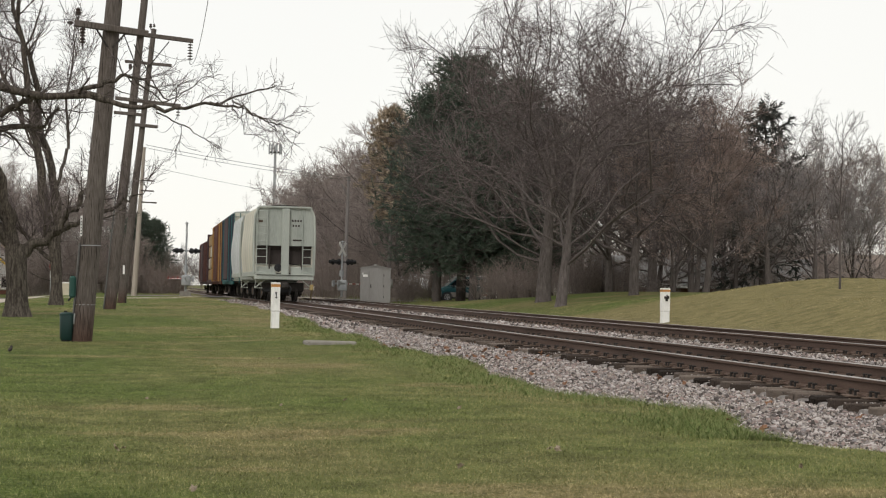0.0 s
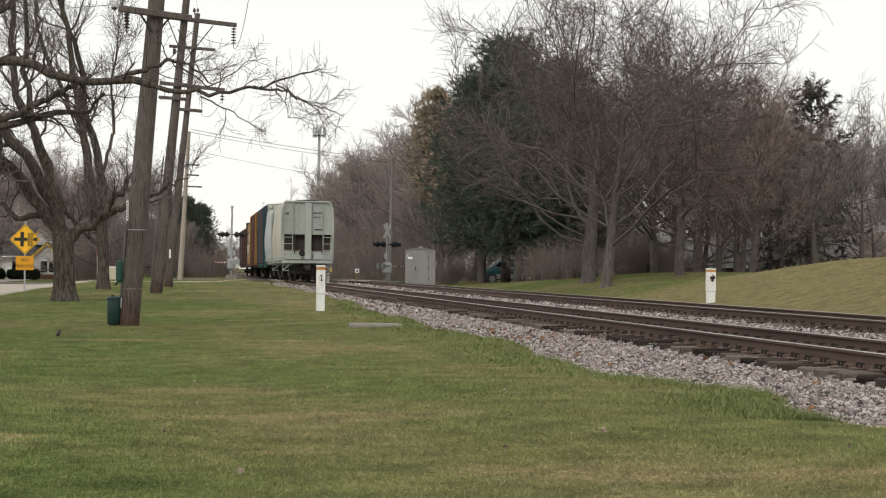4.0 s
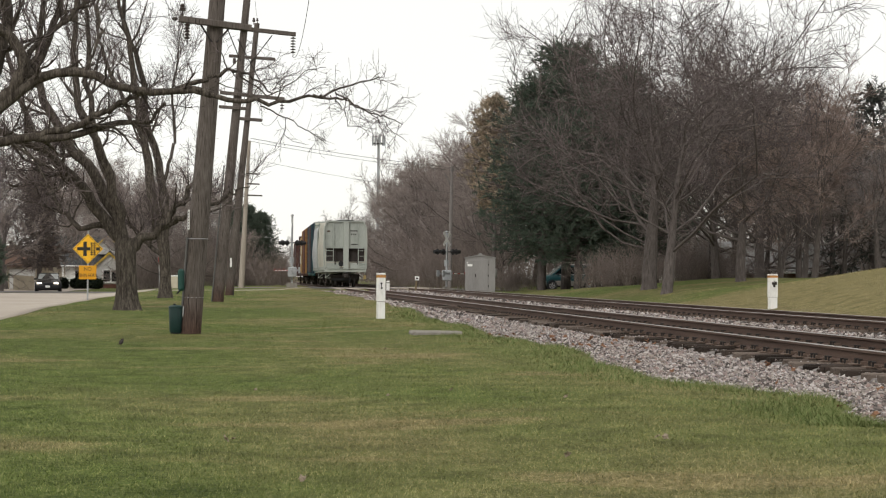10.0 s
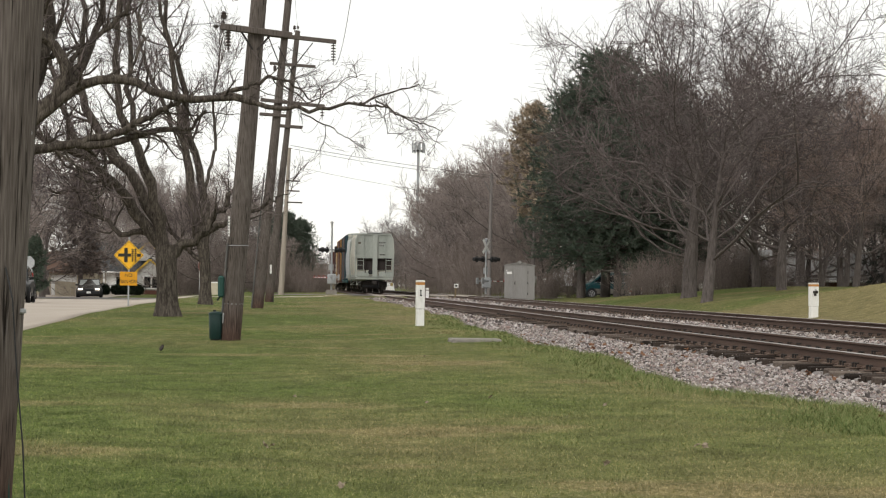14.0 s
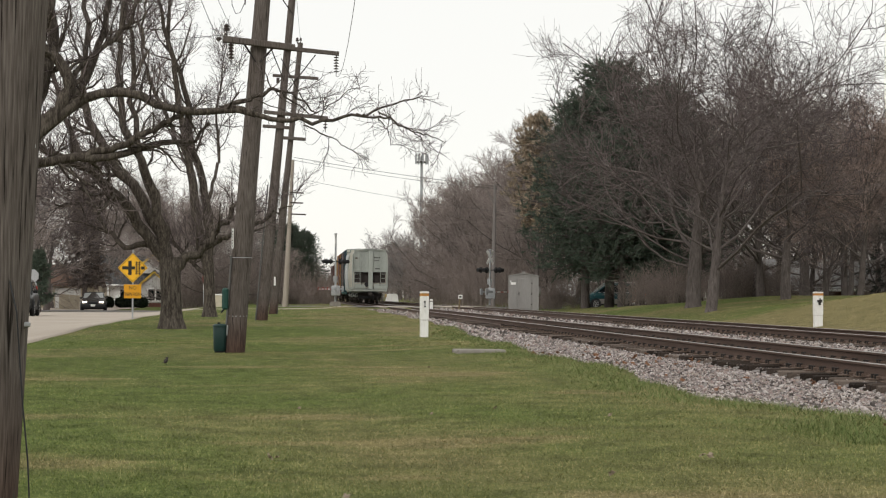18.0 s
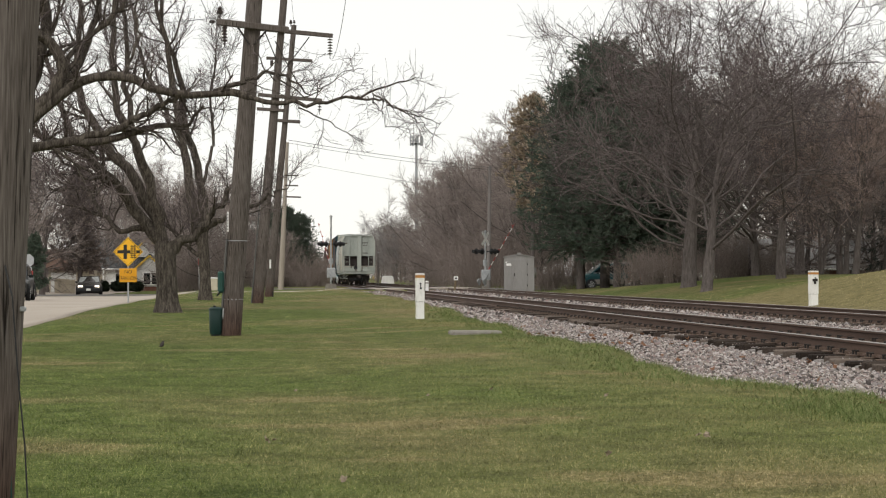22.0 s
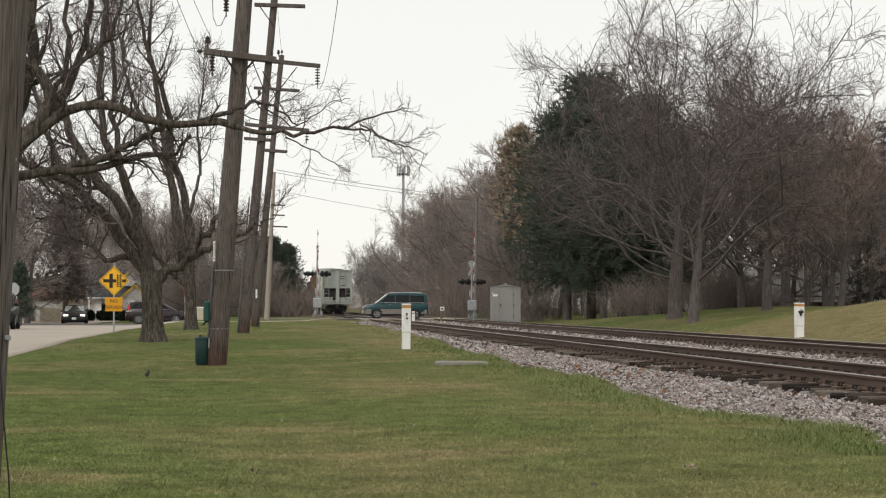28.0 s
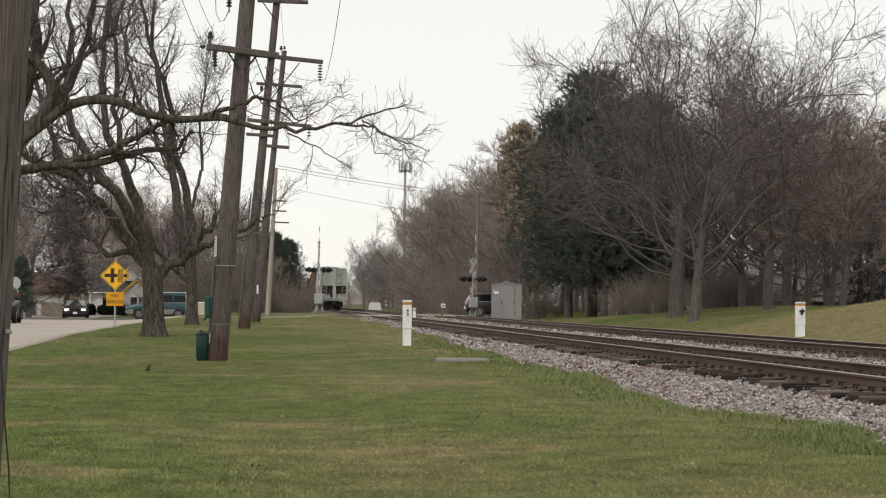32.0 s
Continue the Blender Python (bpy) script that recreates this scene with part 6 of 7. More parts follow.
def bungalow():
    t = thing("signal_cabinet", pose(14.45, 103.0, 0.05, 0, 0, -8), "grey aluminium signal cabinet with a ridged roof", "cabinet")
    w, d, h = 1.84, 1.9, 2.17
    part("plinth", Mesh().box((0, 0, 0.06), (w * 0.96, d * 0.96, 0.2), 0.01), CONCRETE_ROUGH, t)
    part("body", Mesh().prism([(-w / 2, 0.12), (w / 2, 0.12), (w / 2, h), (0, h + 0.16), (-w / 2, h)], "y", -d / 2, d / 2), CABINET, t)
    part("roof", Mesh().prism([(-w / 2 - 0.05, h - 0.02), (0, h + 0.15), (w / 2 + 0.05, h - 0.02), (w / 2 + 0.05, h + 0.03), (0, h + 0.21), (-w / 2 - 0.05, h + 0.03)], "y", -d / 2 - 0.05, d / 2 + 0.05), CABINET, t)
    part("roof_vent", Mesh().box((0.0, -d / 2, h + 0.18), (0.22, 0.14, 0.18), 0.02), CABINET, t)
    dr = part("door", Mesh().box((0.06, -d / 2 - 0.012, 1.1), (0.86, 0.03, 1.85), 0.01), CABINET, t)
    part("door_handle", Mesh().box((-0.28, -d / 2 - 0.05, 1.1), (0.05, 0.05, 0.2), 0.01), DARK_STEEL, dr)
    for z in (0.45, 1.1, 1.75):
        part("hinge", Mesh().cyl((0.5, -d / 2 - 0.03, z - 0.06), (0.5, -d / 2 - 0.03, z + 0.06), 0.02, n=6), DARK_STEEL, dr)
    part("side_panel", Mesh().box((-0.66, -d / 2 - 0.01, 1.1), (0.42, 0.02, 1.75), 0.008), CABINET, t)
    part("label_plate", Mesh().box((-0.62, -d / 2 - 0.025, 1.72), (0.3, 0.008, 0.14)), WHITE, t)
    part("lamp", Mesh().lathe([(0.001, -0.06), (0.035, -0.05), (0.04, 0)], (-0.78, -d / 2 - 0.03, 1.86), n=8, axis="y"), WHITE, t)
    part("fan_hood", Mesh().lathe([(0.30, 0), (0.30, 0.05), (0.24, 0.12), (0.05, 0.14)], (w / 2, -0.3, 1.25), n=14, axis="x"), CABINET, t, smooth=True)


bungalow()


def cell_tower():
    t = thing("cell_tower", pose(25.3, 320.0, 0), "slim pale monopole with a ring of antennas", "tower")
    part("pole", Mesh().cyl((0, 0, 0), (0, 0, 27.5), 0.38, 0.24, n=10), STEEL, t)
    for k in range(9):
        a = 2 * math.pi * k / 9
        part("antenna", Mesh().box((1.15 * math.cos(a), 1.15 * math.sin(a), 26.9), (0.28, 0.2, 1.9), 0.03), STEEL, t)
    part("platform", Mesh().lathe([(1.05, 26.2), (1.15, 26.25), (1.15, 26.4), (0.4, 26.4)], n=12), DARK_STEEL, t)


cell_tower()


# ---- the train ----
def truck(parent, y, wheels):
    """A two-axle bogie with side frames and wheels."""
    b = part("bogie", Mesh().box((0, y, 0.62), (1.7, 0.5, 0.3), 0.04), DARK_STEEL, parent)
    for s in (-1, 1):
        part("side_frame", Mesh().prism([(y - 1.15, 0.42), (y - 0.95, 0.36), (y - 0.4, 0.28), (y + 0.4, 0.28), (y + 0.95, 0.36), (y + 1.15, 0.42), (y + 1.1, 0.62), (y + 0.5, 0.78), (y - 0.5, 0.78), (y - 1.1, 0.62)], "x", s * 1.0 - 0.06, s * 1.0 + 0.06), DARK_STEEL, b)
        for k in range(3):
            part("spring", Mesh().cyl((s * 1.0, y - 0.2 + 0.2 * k, 0.36), (s * 1.0, y - 0.2 + 0.2 * k, 0.66), 0.08, n=8), PLATE_RUST, b)
    for dy in (-0.88, 0.88):
        w = thing("wheelset", pose(0, y + dy, 0.455))
        w.parent = parent
        m = Mesh().cyl((-0.85, 0, 0), (0.85, 0, 0), 0.08, n=8)
        part("axle", m, DARK_STEEL, w)
        for s in (-1, 1):
            part("wheel", Mesh().lathe([(0.10, s * 0.66), (0.40, s * 0.69), (0.485, s * 0.69), (0.485, s * 0.72), (0.455, s * 0.73), (0.45, s * 0.82), (0.38, s * 0.82), (0.36, s * 0.78), (0.12, s * 0.80), (0.10, s * 0.86)], n=20, axis="x"), DARK_STEEL, w)
            part("rim_mark", Mesh().box((s * 0.79, 0, 0.24), (0.02, 0.05, 0.2), 0.004), PLATE_RUST, w)
        wheels.append(w)


def ladder(parent, x, y, z0, z1, w=0.42, n=7, material=None):
    l = part("ladder", Mesh().box((x - w / 2, y, (z0 + z1) / 2), (0.05, 0.05, z1 - z0), 0.008).box((x + w / 2, y, (z0 + z1) / 2), (0.05, 0.05, z1 - z0), 0.008), material or HOPPER, parent)
    for k in range(n):
        z = z0 + (z1 - z0) * (k + 0.5) / n
        part("rung", Mesh().cyl((x - w / 2, y - 0.01, z), (x + w / 2, y - 0.01, z), 0.018, n=6), material or HOPPER, l)


def hopper_car(wheels, side, label, L=11.4):
    """Origin at rail level under the rear end."""
    t = thing("covered_hopper", None, label, "rail car", "freight cars")
    W, top = 3.3, 4.85
    # curved side sheets
    prof = []
    for k in range(15):
        u = k / 14
        z = 1.35 + (top - 0.5 - 1.35) * u
        prof.append((W / 2 * (0.93 + 0.07 * math.sin(math.pi * min(1, u * 1.15))), z))
    sect = prof + [(W / 2 - 0.18, top - 0.12), (W / 2 - 0.5, top)]
    sect = sect + [(-x, z) for x, z in reversed(sect)]
    body = part("body", Mesh().prism(sect, "y", 0.95, L - 0.95), side, t, "curved side sheets", smooth=True)
    for k in range(1, 5):
        y = 0.95 + (L - 1.9) * k / 5
        part("seam", Mesh().prism([(x * 1.004, z) for x, z in sect], "y", y - 0.03, y + 0.03), HOPPER, body)
    # end wall: upper sheet, open bay with a sloping dark sheet, centre beam
    part("end_sheet", Mesh().prism([(-1.56, 2.78), (1.56, 2.78), (1.6, 3.5), (1.55, 4.4), (1.36, 4.74), (-1.36, 4.74), (-1.55, 4.4), (-1.6, 3.5)], "y", 0.50, 0.98), HOPPER, t)
    for x in (-0.95, 0.95):
        part("end_rib", Mesh().box((x, 0.47, 3.72), (0.07, 0.06, 1.85), 0.01), HOPPER, t)
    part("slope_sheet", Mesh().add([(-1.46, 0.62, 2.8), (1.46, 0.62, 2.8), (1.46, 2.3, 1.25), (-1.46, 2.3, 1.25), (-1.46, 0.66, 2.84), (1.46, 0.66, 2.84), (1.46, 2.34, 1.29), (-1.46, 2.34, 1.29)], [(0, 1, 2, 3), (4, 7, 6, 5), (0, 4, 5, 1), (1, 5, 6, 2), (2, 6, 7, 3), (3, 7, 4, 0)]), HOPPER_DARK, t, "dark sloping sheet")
    part("bay_back", Mesh().box((0, 0.90, 2.3), (2.9, 0.06, 0.98), 0.01), HOPPER_DARK, t, "dark brown sheet across the end bay")
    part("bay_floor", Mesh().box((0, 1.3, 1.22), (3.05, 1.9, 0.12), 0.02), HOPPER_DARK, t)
    part("bay_plate", Mesh().box((-0.9, 0.6, 1.45), (1.0, 0.06, 0.44), 0.02), HOPPER, t)
    # two dark boxes added under the end to deepen the shade between the wheels
    part("under_dark_box", Mesh().box((0, 1.0, 0.78), (2.3, 0.5, 0.5), 0.05), DARK_STEEL, t)
    part("brake_rigging", Mesh().box((-0.3, 0.75, 0.6), (1.5, 0.2, 0.22), 0.04), BLACK, t)
    part("bay_plate", Mesh().box((0.95, 0.6, 1.45), (1.15, 0.06, 0.44), 0.02), HOPPER, t)
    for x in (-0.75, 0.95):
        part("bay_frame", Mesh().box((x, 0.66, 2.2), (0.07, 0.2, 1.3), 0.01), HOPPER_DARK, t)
    part("centre_beam", Mesh().box((0.05, 0.40, 2.95), (0.40, 0.22, 3.55), 0.02), HOPPER, t)
    part("brake_wheel", Mesh().lathe([(0.19, 0.34), (0.21, 0.36), (0.19, 0.38), (0.05, 0.37), (0.04, 0.30)], (-0.3, 0, 1.62), n=16, axis="y"), BLACK, t, "black brake wheel")
    part("end_sill", Mesh().box((0, 0.35, 1.12), (3.1, 0.5, 0.26), 0.03), HOPPER, t)
    part("platform", Mesh().box((0, 0.3, 1.27), (2.9, 0.55, 0.05), 0.01), HOPPER, t)
    part("corner_post", Mesh().tube([(-1.57, 0.40, 1.25), (-1.6, 0.40, 3.4), (-1.55, 0.42, 4.35), (-1.34, 0.45, 4.8)], 0.06, n=6), HOPPER, t)
    part("corner_post", Mesh().tube([(1.57, 0.40, 1.25), (1.6, 0.40, 3.4), (1.55, 0.42, 4.35), (1.34, 0.45, 4.8)], 0.06, n=6), HOPPER, t)
    part("top_rail", Mesh().box((0, 0.42, 4.8), (2.75, 0.1, 0.1), 0.02), HOPPER, t)
    ladder(t, -1.18, 0.34, 1.2, 4.78, 0.54, 9)
    ladder(t, 1.24, 0.34, 1.2, 2.8, 0.54, 4)
    for s in (-1, 1):
        part("step", Mesh().tube([(s * 1.45, 0.4, 1.05), (s * 1.5, 0.38, 0.55), (s * 1.1, 0.38, 0.55)], 0.025, n=5), HOPPER, t)
        part("sill_brace", Mesh().cyl((s * 0.95, 0.35, 1.0), (s * 1.5, 0.35, 0.55), 0.03, n=6), HOPPER, t)
        part("side_sill", Mesh().box((s * 1.5, L / 2, 1.28), (0.12, L - 1.0, 0.26), 0.02), HOPPER, t)
    run = part("running_board", Mesh().box((0, L / 2, top + 0.06), (0.75, L - 1.6, 0.04)), DARK_STEEL, t)
    part("end_walk", Mesh().box((0, 0.75, top + 0.03), (1.3, 0.4, 0.05)), DARK_STEEL, t)
    for k in range(5):
        part("hatch", Mesh().lathe([(0.36, top), (0.36, top + 0.1), (0.1, top + 0.14)], (0.0, 1.8 + (L - 3.6) * k / 4, 0), n=12), HOPPER, run)
    for k in range(2):
        y = L / 2 + (k - 0.5) * 3.4
        part("discharge_bay", Mesh().add([(-1.4, y - 1.5, 1.35), (1.4, y - 1.5, 1.35), (1.4, y + 1.5, 1.35), (-1.4, y + 1.5, 1.35), (-0.5, y - 0.4, 0.5), (0.5, y - 0.4, 0.5), (0.5, y + 0.4, 0.5), (-0.5, y + 0.4, 0.5)], [(0, 1, 2, 3), (4, 7, 6, 5), (0, 4, 5, 1), (1, 5, 6, 2), (2, 6, 7, 3), (3, 7, 4, 0)]), HOPPER, t)
    part("centre_sill", Mesh().box((0, L / 2, 0.98), (0.4, L - 0.4, 0.3), 0.02), DARK_STEEL, t)
    part("coupler", Mesh().box((0, -0.1, 0.86), (0.28, 0.8, 0.28), 0.05).box((0.04, -0.5, 0.86), (0.34, 0.25, 0.34), 0.08), DARK_STEEL, t, "iron coupler")
    part("air_hose", Mesh().tube([(0.3, 0.0, 0.85), (0.36, -0.2, 0.7), (0.3, -0.3, 0.45), (0.22, -0.35, 0.35)], 0.035, n=6), BLACK, t)
    part("tail_marker", Mesh().box((1.46, 0.25, 0.62), (0.2, 0.14, 0.3), 0.03), mat("tan_marker", shade((0.36, 0.27, 0.12)), rough=0.7), t)
    # marks that cannot be read
    for x0, z, ws in ((0.42, 4.1, (0.12, 0.12, 0.11, 0.12)), (0.46, 3.84, (0.1, 0.1, 0.1))):
        for k, w in enumerate(ws):
            part("mark", Mesh().box((x0 + 0.145 * k, 0.49, z), (w * 0.75, 0.012, 0.11)), HOPPER_DARK, t)
    part("mark", Mesh().box((0.72, 0.49, 3.08), (0.55, 0.012, 0.08)), HOPPER_DARK, t)
    part("mark", Mesh().box((-1.25, 0.49, 4.05), (0.22, 0.012, 0.12)), PLATE_RUST, t)
    # the body rides high over its bogies
    for ob in t.children:
        if not ob.name.startswith(("coupler", "air_hose", "under_dark_box", "centre_sill", "brake_rigging")):
            ob.matrix_basis = pose(0, 0, 0.135) @ Matrix.Diagonal((1.045, 1, 1.045, 1)) @ ob.matrix_basis
    truck(t, 2.0, wheels)
    truck(t, L - 2.0, wheels)
    return t


def box_car(colour, label, trim, L=16.8, top=4.6, ribs=12, stacked=False, door=None, end=None):
    t = thing("box_car", None, label, "rail car", "freight cars")
    W = 3.1
    if stacked:
        # wrapped lumber on a bulkhead flat
        part("deck", Mesh().box((0, L / 2, 1.1), (2.9, L - 0.6, 0.3), 0.03), trim, t)
        for s in (0.5, L - 0.5):
            part("bulkhead", Mesh().box((0, s, top / 2 + 0.6), (3.0, 0.3, top - 1.2), 0.04), trim, t)
        for k in range(3):
            for j in range(4):
                part("lumber_pack", Mesh().box((0, L / 2 + 3.5 * (k - 1), 1.76 + 1.02 * j), (2.7, 3.3, 0.95), 0.04), colour if (k + j) % 3 else HOPPER_SIDE, t)
    else:
        part("body", Mesh().box((0, L / 2, (1.1 + top) / 2), (W - 0.1, L - 0.5, top - 1.1), 0.06), colour, t)
        part("roof", Mesh().prism([(-W / 2, top - 0.06), (W / 2, top - 0.06), (W / 2 - 0.1, top + 0.08), (0, top + 0.17), (-W / 2 + 0.1, top + 0.08)], "y", 0.2, L - 0.2), HOPPER, t, "pale metal roof")
        for s in (-1, 1):
            for k in range(ribs + 1):
                part("rib", Mesh().box((s * (W / 2 - 0.01), 0.35 + (L - 0.7) * k / ribs, (1.1 + top) / 2), (0.1, 0.12, top - 1.15), 0.02), trim if k % 3 == 1 else colour, t)
            dr = part("door", Mesh().box((s * (W / 2 + 0.03), L / 2, top / 2 + 0.55), (0.14, 4.6, top - 1.4), 0.02), door or colour, t)
            part("door_rail", Mesh().box((s * (W / 2 + 0.06), L / 2, 1.12), (0.08, 6.4, 0.1), 0.01), trim, dr)
        part("end_wall", Mesh().box((0, 0.22, (1.1 + top) / 2), (W - 0.14, 0.1, top - 1.15), 0.02), end or colour, t)
        for k in range(5):
            part("end_rib", Mesh().box((0, 0.16, 1.5 + 0.7 * k), (W - 0.3, 0.12, 0.2), 0.05), end or colour, t)
        ladder(t, -1.25, 0.1, 1.0, top, 0.4, 9, trim)
    for s in (-1, 1):
        part("side_sill", Mesh().box((s * 1.42, L / 2, 1.02), (0.12, L - 0.6, 0.24), 0.02), trim, t)
    part("centre_sill", Mesh().box((0, L / 2, 0.9), (0.4, L, 0.3), 0.02), DARK_STEEL, t)
    truck(t, 2.1, [])
    truck(t, L - 2.1, [])
    return t


WHEELSETS = []
NAVY = mat("navy_car", [(0.018, 0.022, 0.035), (0.035, 0.04, 0.06)], scale=0.8, fine=8, rough=0.7)
TEAL_TRIM = mat("teal_trim", shade((0.03, 0.11, 0.11)), rough=0.6)
OXIDE = mat("oxide_red_car", [(0.075, 0.03, 0.022), (0.13, 0.055, 0.04)], scale=0.8, fine=8, rough=0.8)
OCHRE = mat("ochre_car", [(0.24, 0.135, 0.04), (0.36, 0.21, 0.075)], scale=0.7, fine=8, rough=0.8)
LUMBER = mat("yellow_lumber", [(0.30, 0.19, 0.085), (0.42, 0.29, 0.15)], scale=1, stretch=(1, 0.2, 5), fine=12, rough=0.85)
PURPLE = mat("dark_plum_car", [(0.05, 0.03, 0.032), (0.085, 0.05, 0.05)], scale=0.8, fine=8, rough=0.8)
HOPPER_WHITE = mat("hopper_white", [(0.44, 0.46, 0.46), (0.58, 0.60, 0.60)], scale=0.7, stretch=(1, 1, 0.3), fine=9, rough=0.65, bump=0.05)
TRAIN = [(hopper_car(WHEELSETS, HOPPER_SIDE, "pale grey covered hopper car with end ladders at the train's tail"), 0.0),
         (hopper_car(WHEELSETS, HOPPER_WHITE, "short covered hopper car with whitish curved sides", 10.4), 12.1)]
_y = 23.2
for _c, _l, _t, _L, _h, _s, _d, _e in (
        (NAVY, "tall dark navy box car with a cream end and roof", TEAL_TRIM, 14.6, 5.75, False, PURPLE, HOPPER_SIDE), (OCHRE, "tall ochre box car with a rusty door", OXIDE, 15.4, 5.75, False, OXIDE, LUMBER),
        (LUMBER, "flat car stacked with wrapped lumber", PURPLE, 11.6, 5.5, True, None, None), (OXIDE, "oxide red box car at the head of the cut", PURPLE, 15.8, 4.9, False, PURPLE, None)):
    TRAIN.append((box_car(_c, _l, _t, _L, _h, stacked=_s, door=_d, end=_e), _y))
    _y += _L + 0.9


# ---- cars ----
def wheel_of(parent, x, y, r, w, wheels):
    """A wheel whose axle runs along y."""
    o = thing("wheel", pose(x, y, r))
    o.parent = parent
    part("tyre", Mesh().lathe([(r * 0.66, -w / 2), (r * 0.95, -w / 2), (r, -w * 0.3), (r, w * 0.3), (r * 0.95, w / 2), (r * 0.66, w / 2)], n=22, axis="y", caps=False), RUBBER, o, smooth=True)
    s = math.copysign(1, y)
    # dish coloured dark for the shaded recess behind the pale spokes
    part("rim", Mesh().lathe([(r * 0.67, -s * w * 0.3), (r * 0.67, s * w * 0.42), (r * 0.6, s * w * 0.44), (r * 0.55, s * w * 0.25), (r * 0.1, s * w * 0.3), (r * 0.02, s * w * 0.36)], n=18, axis="y"), DARK_STEEL, o)
    part("rim_lip", Mesh().lathe([(r * 0.60, s * w * 0.40), (r * 0.60, s * w * 0.46), (r * 0.68, s * w * 0.46), (r * 0.68, s * w * 0.40)], n=20, axis="y", caps=False), ALLOY, o)
    for k in range(5):
        a = 2 * math.pi * k / 5
        part("spoke", Mesh().box((r * 0.36 * math.cos(a), s * w * 0.38, r * 0.36 * math.sin(a)), (r * 0.5, w * 0.14, r * 0.14), 0.008, Euler((0, -a, 0)).to_matrix()), ALLOY, o)
    wheels.append((o, r))


def loft(sections, material_mesh=None):
    """Joins rings of equal count along the car."""
    m = Mesh()
    n = len(sections[0])
    vs = [p for s in sections for p in s]
    fs = []
    for k in range(len(sections) - 1):
        for i in range(n):
            fs.append((k * n + i, k * n + (i + 1) % n, (k + 1) * n + (i + 1) % n, (k + 1) * n + i))
    fs += [tuple(range(n - 1, -1, -1)), tuple(range((len(sections) - 1) * n, len(sections) * n))]
    return m.add(vs, fs)


def car_shape(spec, paint_mat, lower_mat, label, category, name, lit_heads=False, lit_tails=False):
    """A car that faces +x, its origin on the road under its middle. spec: length, width, the profiles (x, z) of bonnet line and of roof, wheels, windows."""
    L, W = spec["length"], spec["width"]
    t = thing(name, None, label, category)
    wheels = []
    z0 = spec["sill"]
    # lower body: rings across the car
    rings = []
    for x, zt, k in spec["deck"]:
        hw = W / 2 * k
        rings.append([(x, -hw * 0.90, z0), (x, -hw * 0.985, z0 + 0.12), (x, -hw, z0 + (zt - z0) * 0.5), (x, -hw * 0.975, zt - 0.09), (x, -hw * 0.90, zt), (x, 0, zt + 0.015), (x, hw * 0.90, zt), (x, hw * 0.975, zt - 0.09), (x, hw, z0 + (zt - z0) * 0.5), (x, hw * 0.985, z0 + 0.12), (x, hw * 0.90, z0)])
    part("body", loft(rings), paint_mat, t, smooth=True)
    # cabin
    rings = []
    for x, zb, zt, k in spec["cabin"]:
        hb, ht = W / 2 * 0.90 * k, W / 2 * 0.90 * k * (1 - 0.16 * min(1, max(0.0, (zt - zb)) / 0.55))
        rings.append([(x, -hb, zb), (x, -ht, zt - 0.03), (x, -ht * 0.9, zt), (x, 0, zt + 0.03), (x, ht * 0.9, zt), (x, ht, zt - 0.03), (x, hb, zb)])
    part("roof", loft(rings), paint_mat, t, smooth=True)
    for s in (-1, 1):
        for pts in spec["side_glass"]:
            vs = []
            for x, z in pts:
                zb, zt = spec["belt"], spec["top"]
                y = W / 2 * 0.90 * (1 - 0.16 * max(0, (z - zb)) / (zt - zb)) + 0.02
                vs.append((x, s * y, z))
            vs2 = [(x, y - s * 0.03, z) for x, y, z in vs]
            n = len(vs)
            part("side_window", Mesh().add(vs + vs2, [tuple(range(n)), tuple(range(2 * n - 1, n - 1, -1))] + [(i, (i + 1) % n, n + (i + 1) % n, n + i) for i in range(n)]), GLASS_DARK, t, "dark side window")
        xs = [p[0] for g in spec["side_glass"] for p in g]
        part("belt_moulding", Mesh().box(((min(xs) + max(xs)) / 2, s * (W / 2 * 0.905 + 0.012), spec["belt"] + 0.045), (max(xs) - min(xs), 0.02, 0.028), 0.004), CHROME, t, "bright window moulding")
        for xw in spec["wheels"]:
            part("wheel_arch", Mesh().lathe([(spec["r"] * 1.2, s * (W / 2 * 0.93)), (spec["r"] * 1.2, s * (W / 2 * 1.012)), (spec["r"] * 1.06, s * (W / 2 * 1.012)), (spec["r"] * 1.06, s * (W / 2 * 0.93))], (xw, 0, spec["r"]), n=20, axis="y", caps=False), BLACK, t)
            wheel_of(t, xw, s * (W / 2 - 0.055), spec["r"], 0.215, wheels)
        part("door_mirror", Mesh().box((spec["mirror"], s * (W / 2 * 0.9 + 0.12), spec["belt"] + 0.06), (0.1, 0.2, 0.14), 0.03), paint_mat if not spec.get("dark_mirror") else BLACK, t)
        part("sill_trim", Mesh().box((0, s * (W / 2 * 0.995), z0 + 0.02 + spec.get("trim", 0.16) / 2), (L * 0.5, 0.03, spec.get("trim", 0.16)), 0.01), lower_mat, t)
        if spec.get("two_tone"):
            for xc, lx in ((2.06, 0.44), (-2.06, 0.46)):
                part("sill_trim", Mesh().box((xc, s * (W / 2 * 0.955), z0 + 0.2), (lx, 0.06, 0.36), 0.02), lower_mat, t)
        for x in spec["handles"]:
            part("door_handle", Mesh().box((x, s * (W / 2 * 0.985), spec["belt"] - 0.12), (0.16, 0.03, 0.03), 0.008), lower_mat, t)
        hx, hz, hw, hh = spec["head"]
        part("headlight", Mesh().box((hx, s * (W / 2 * 0.86 - hw * 0.5), hz), (0.16, hw, hh), 0.03), HEAD_LIT if lit_heads else CHROME, t, "headlight")
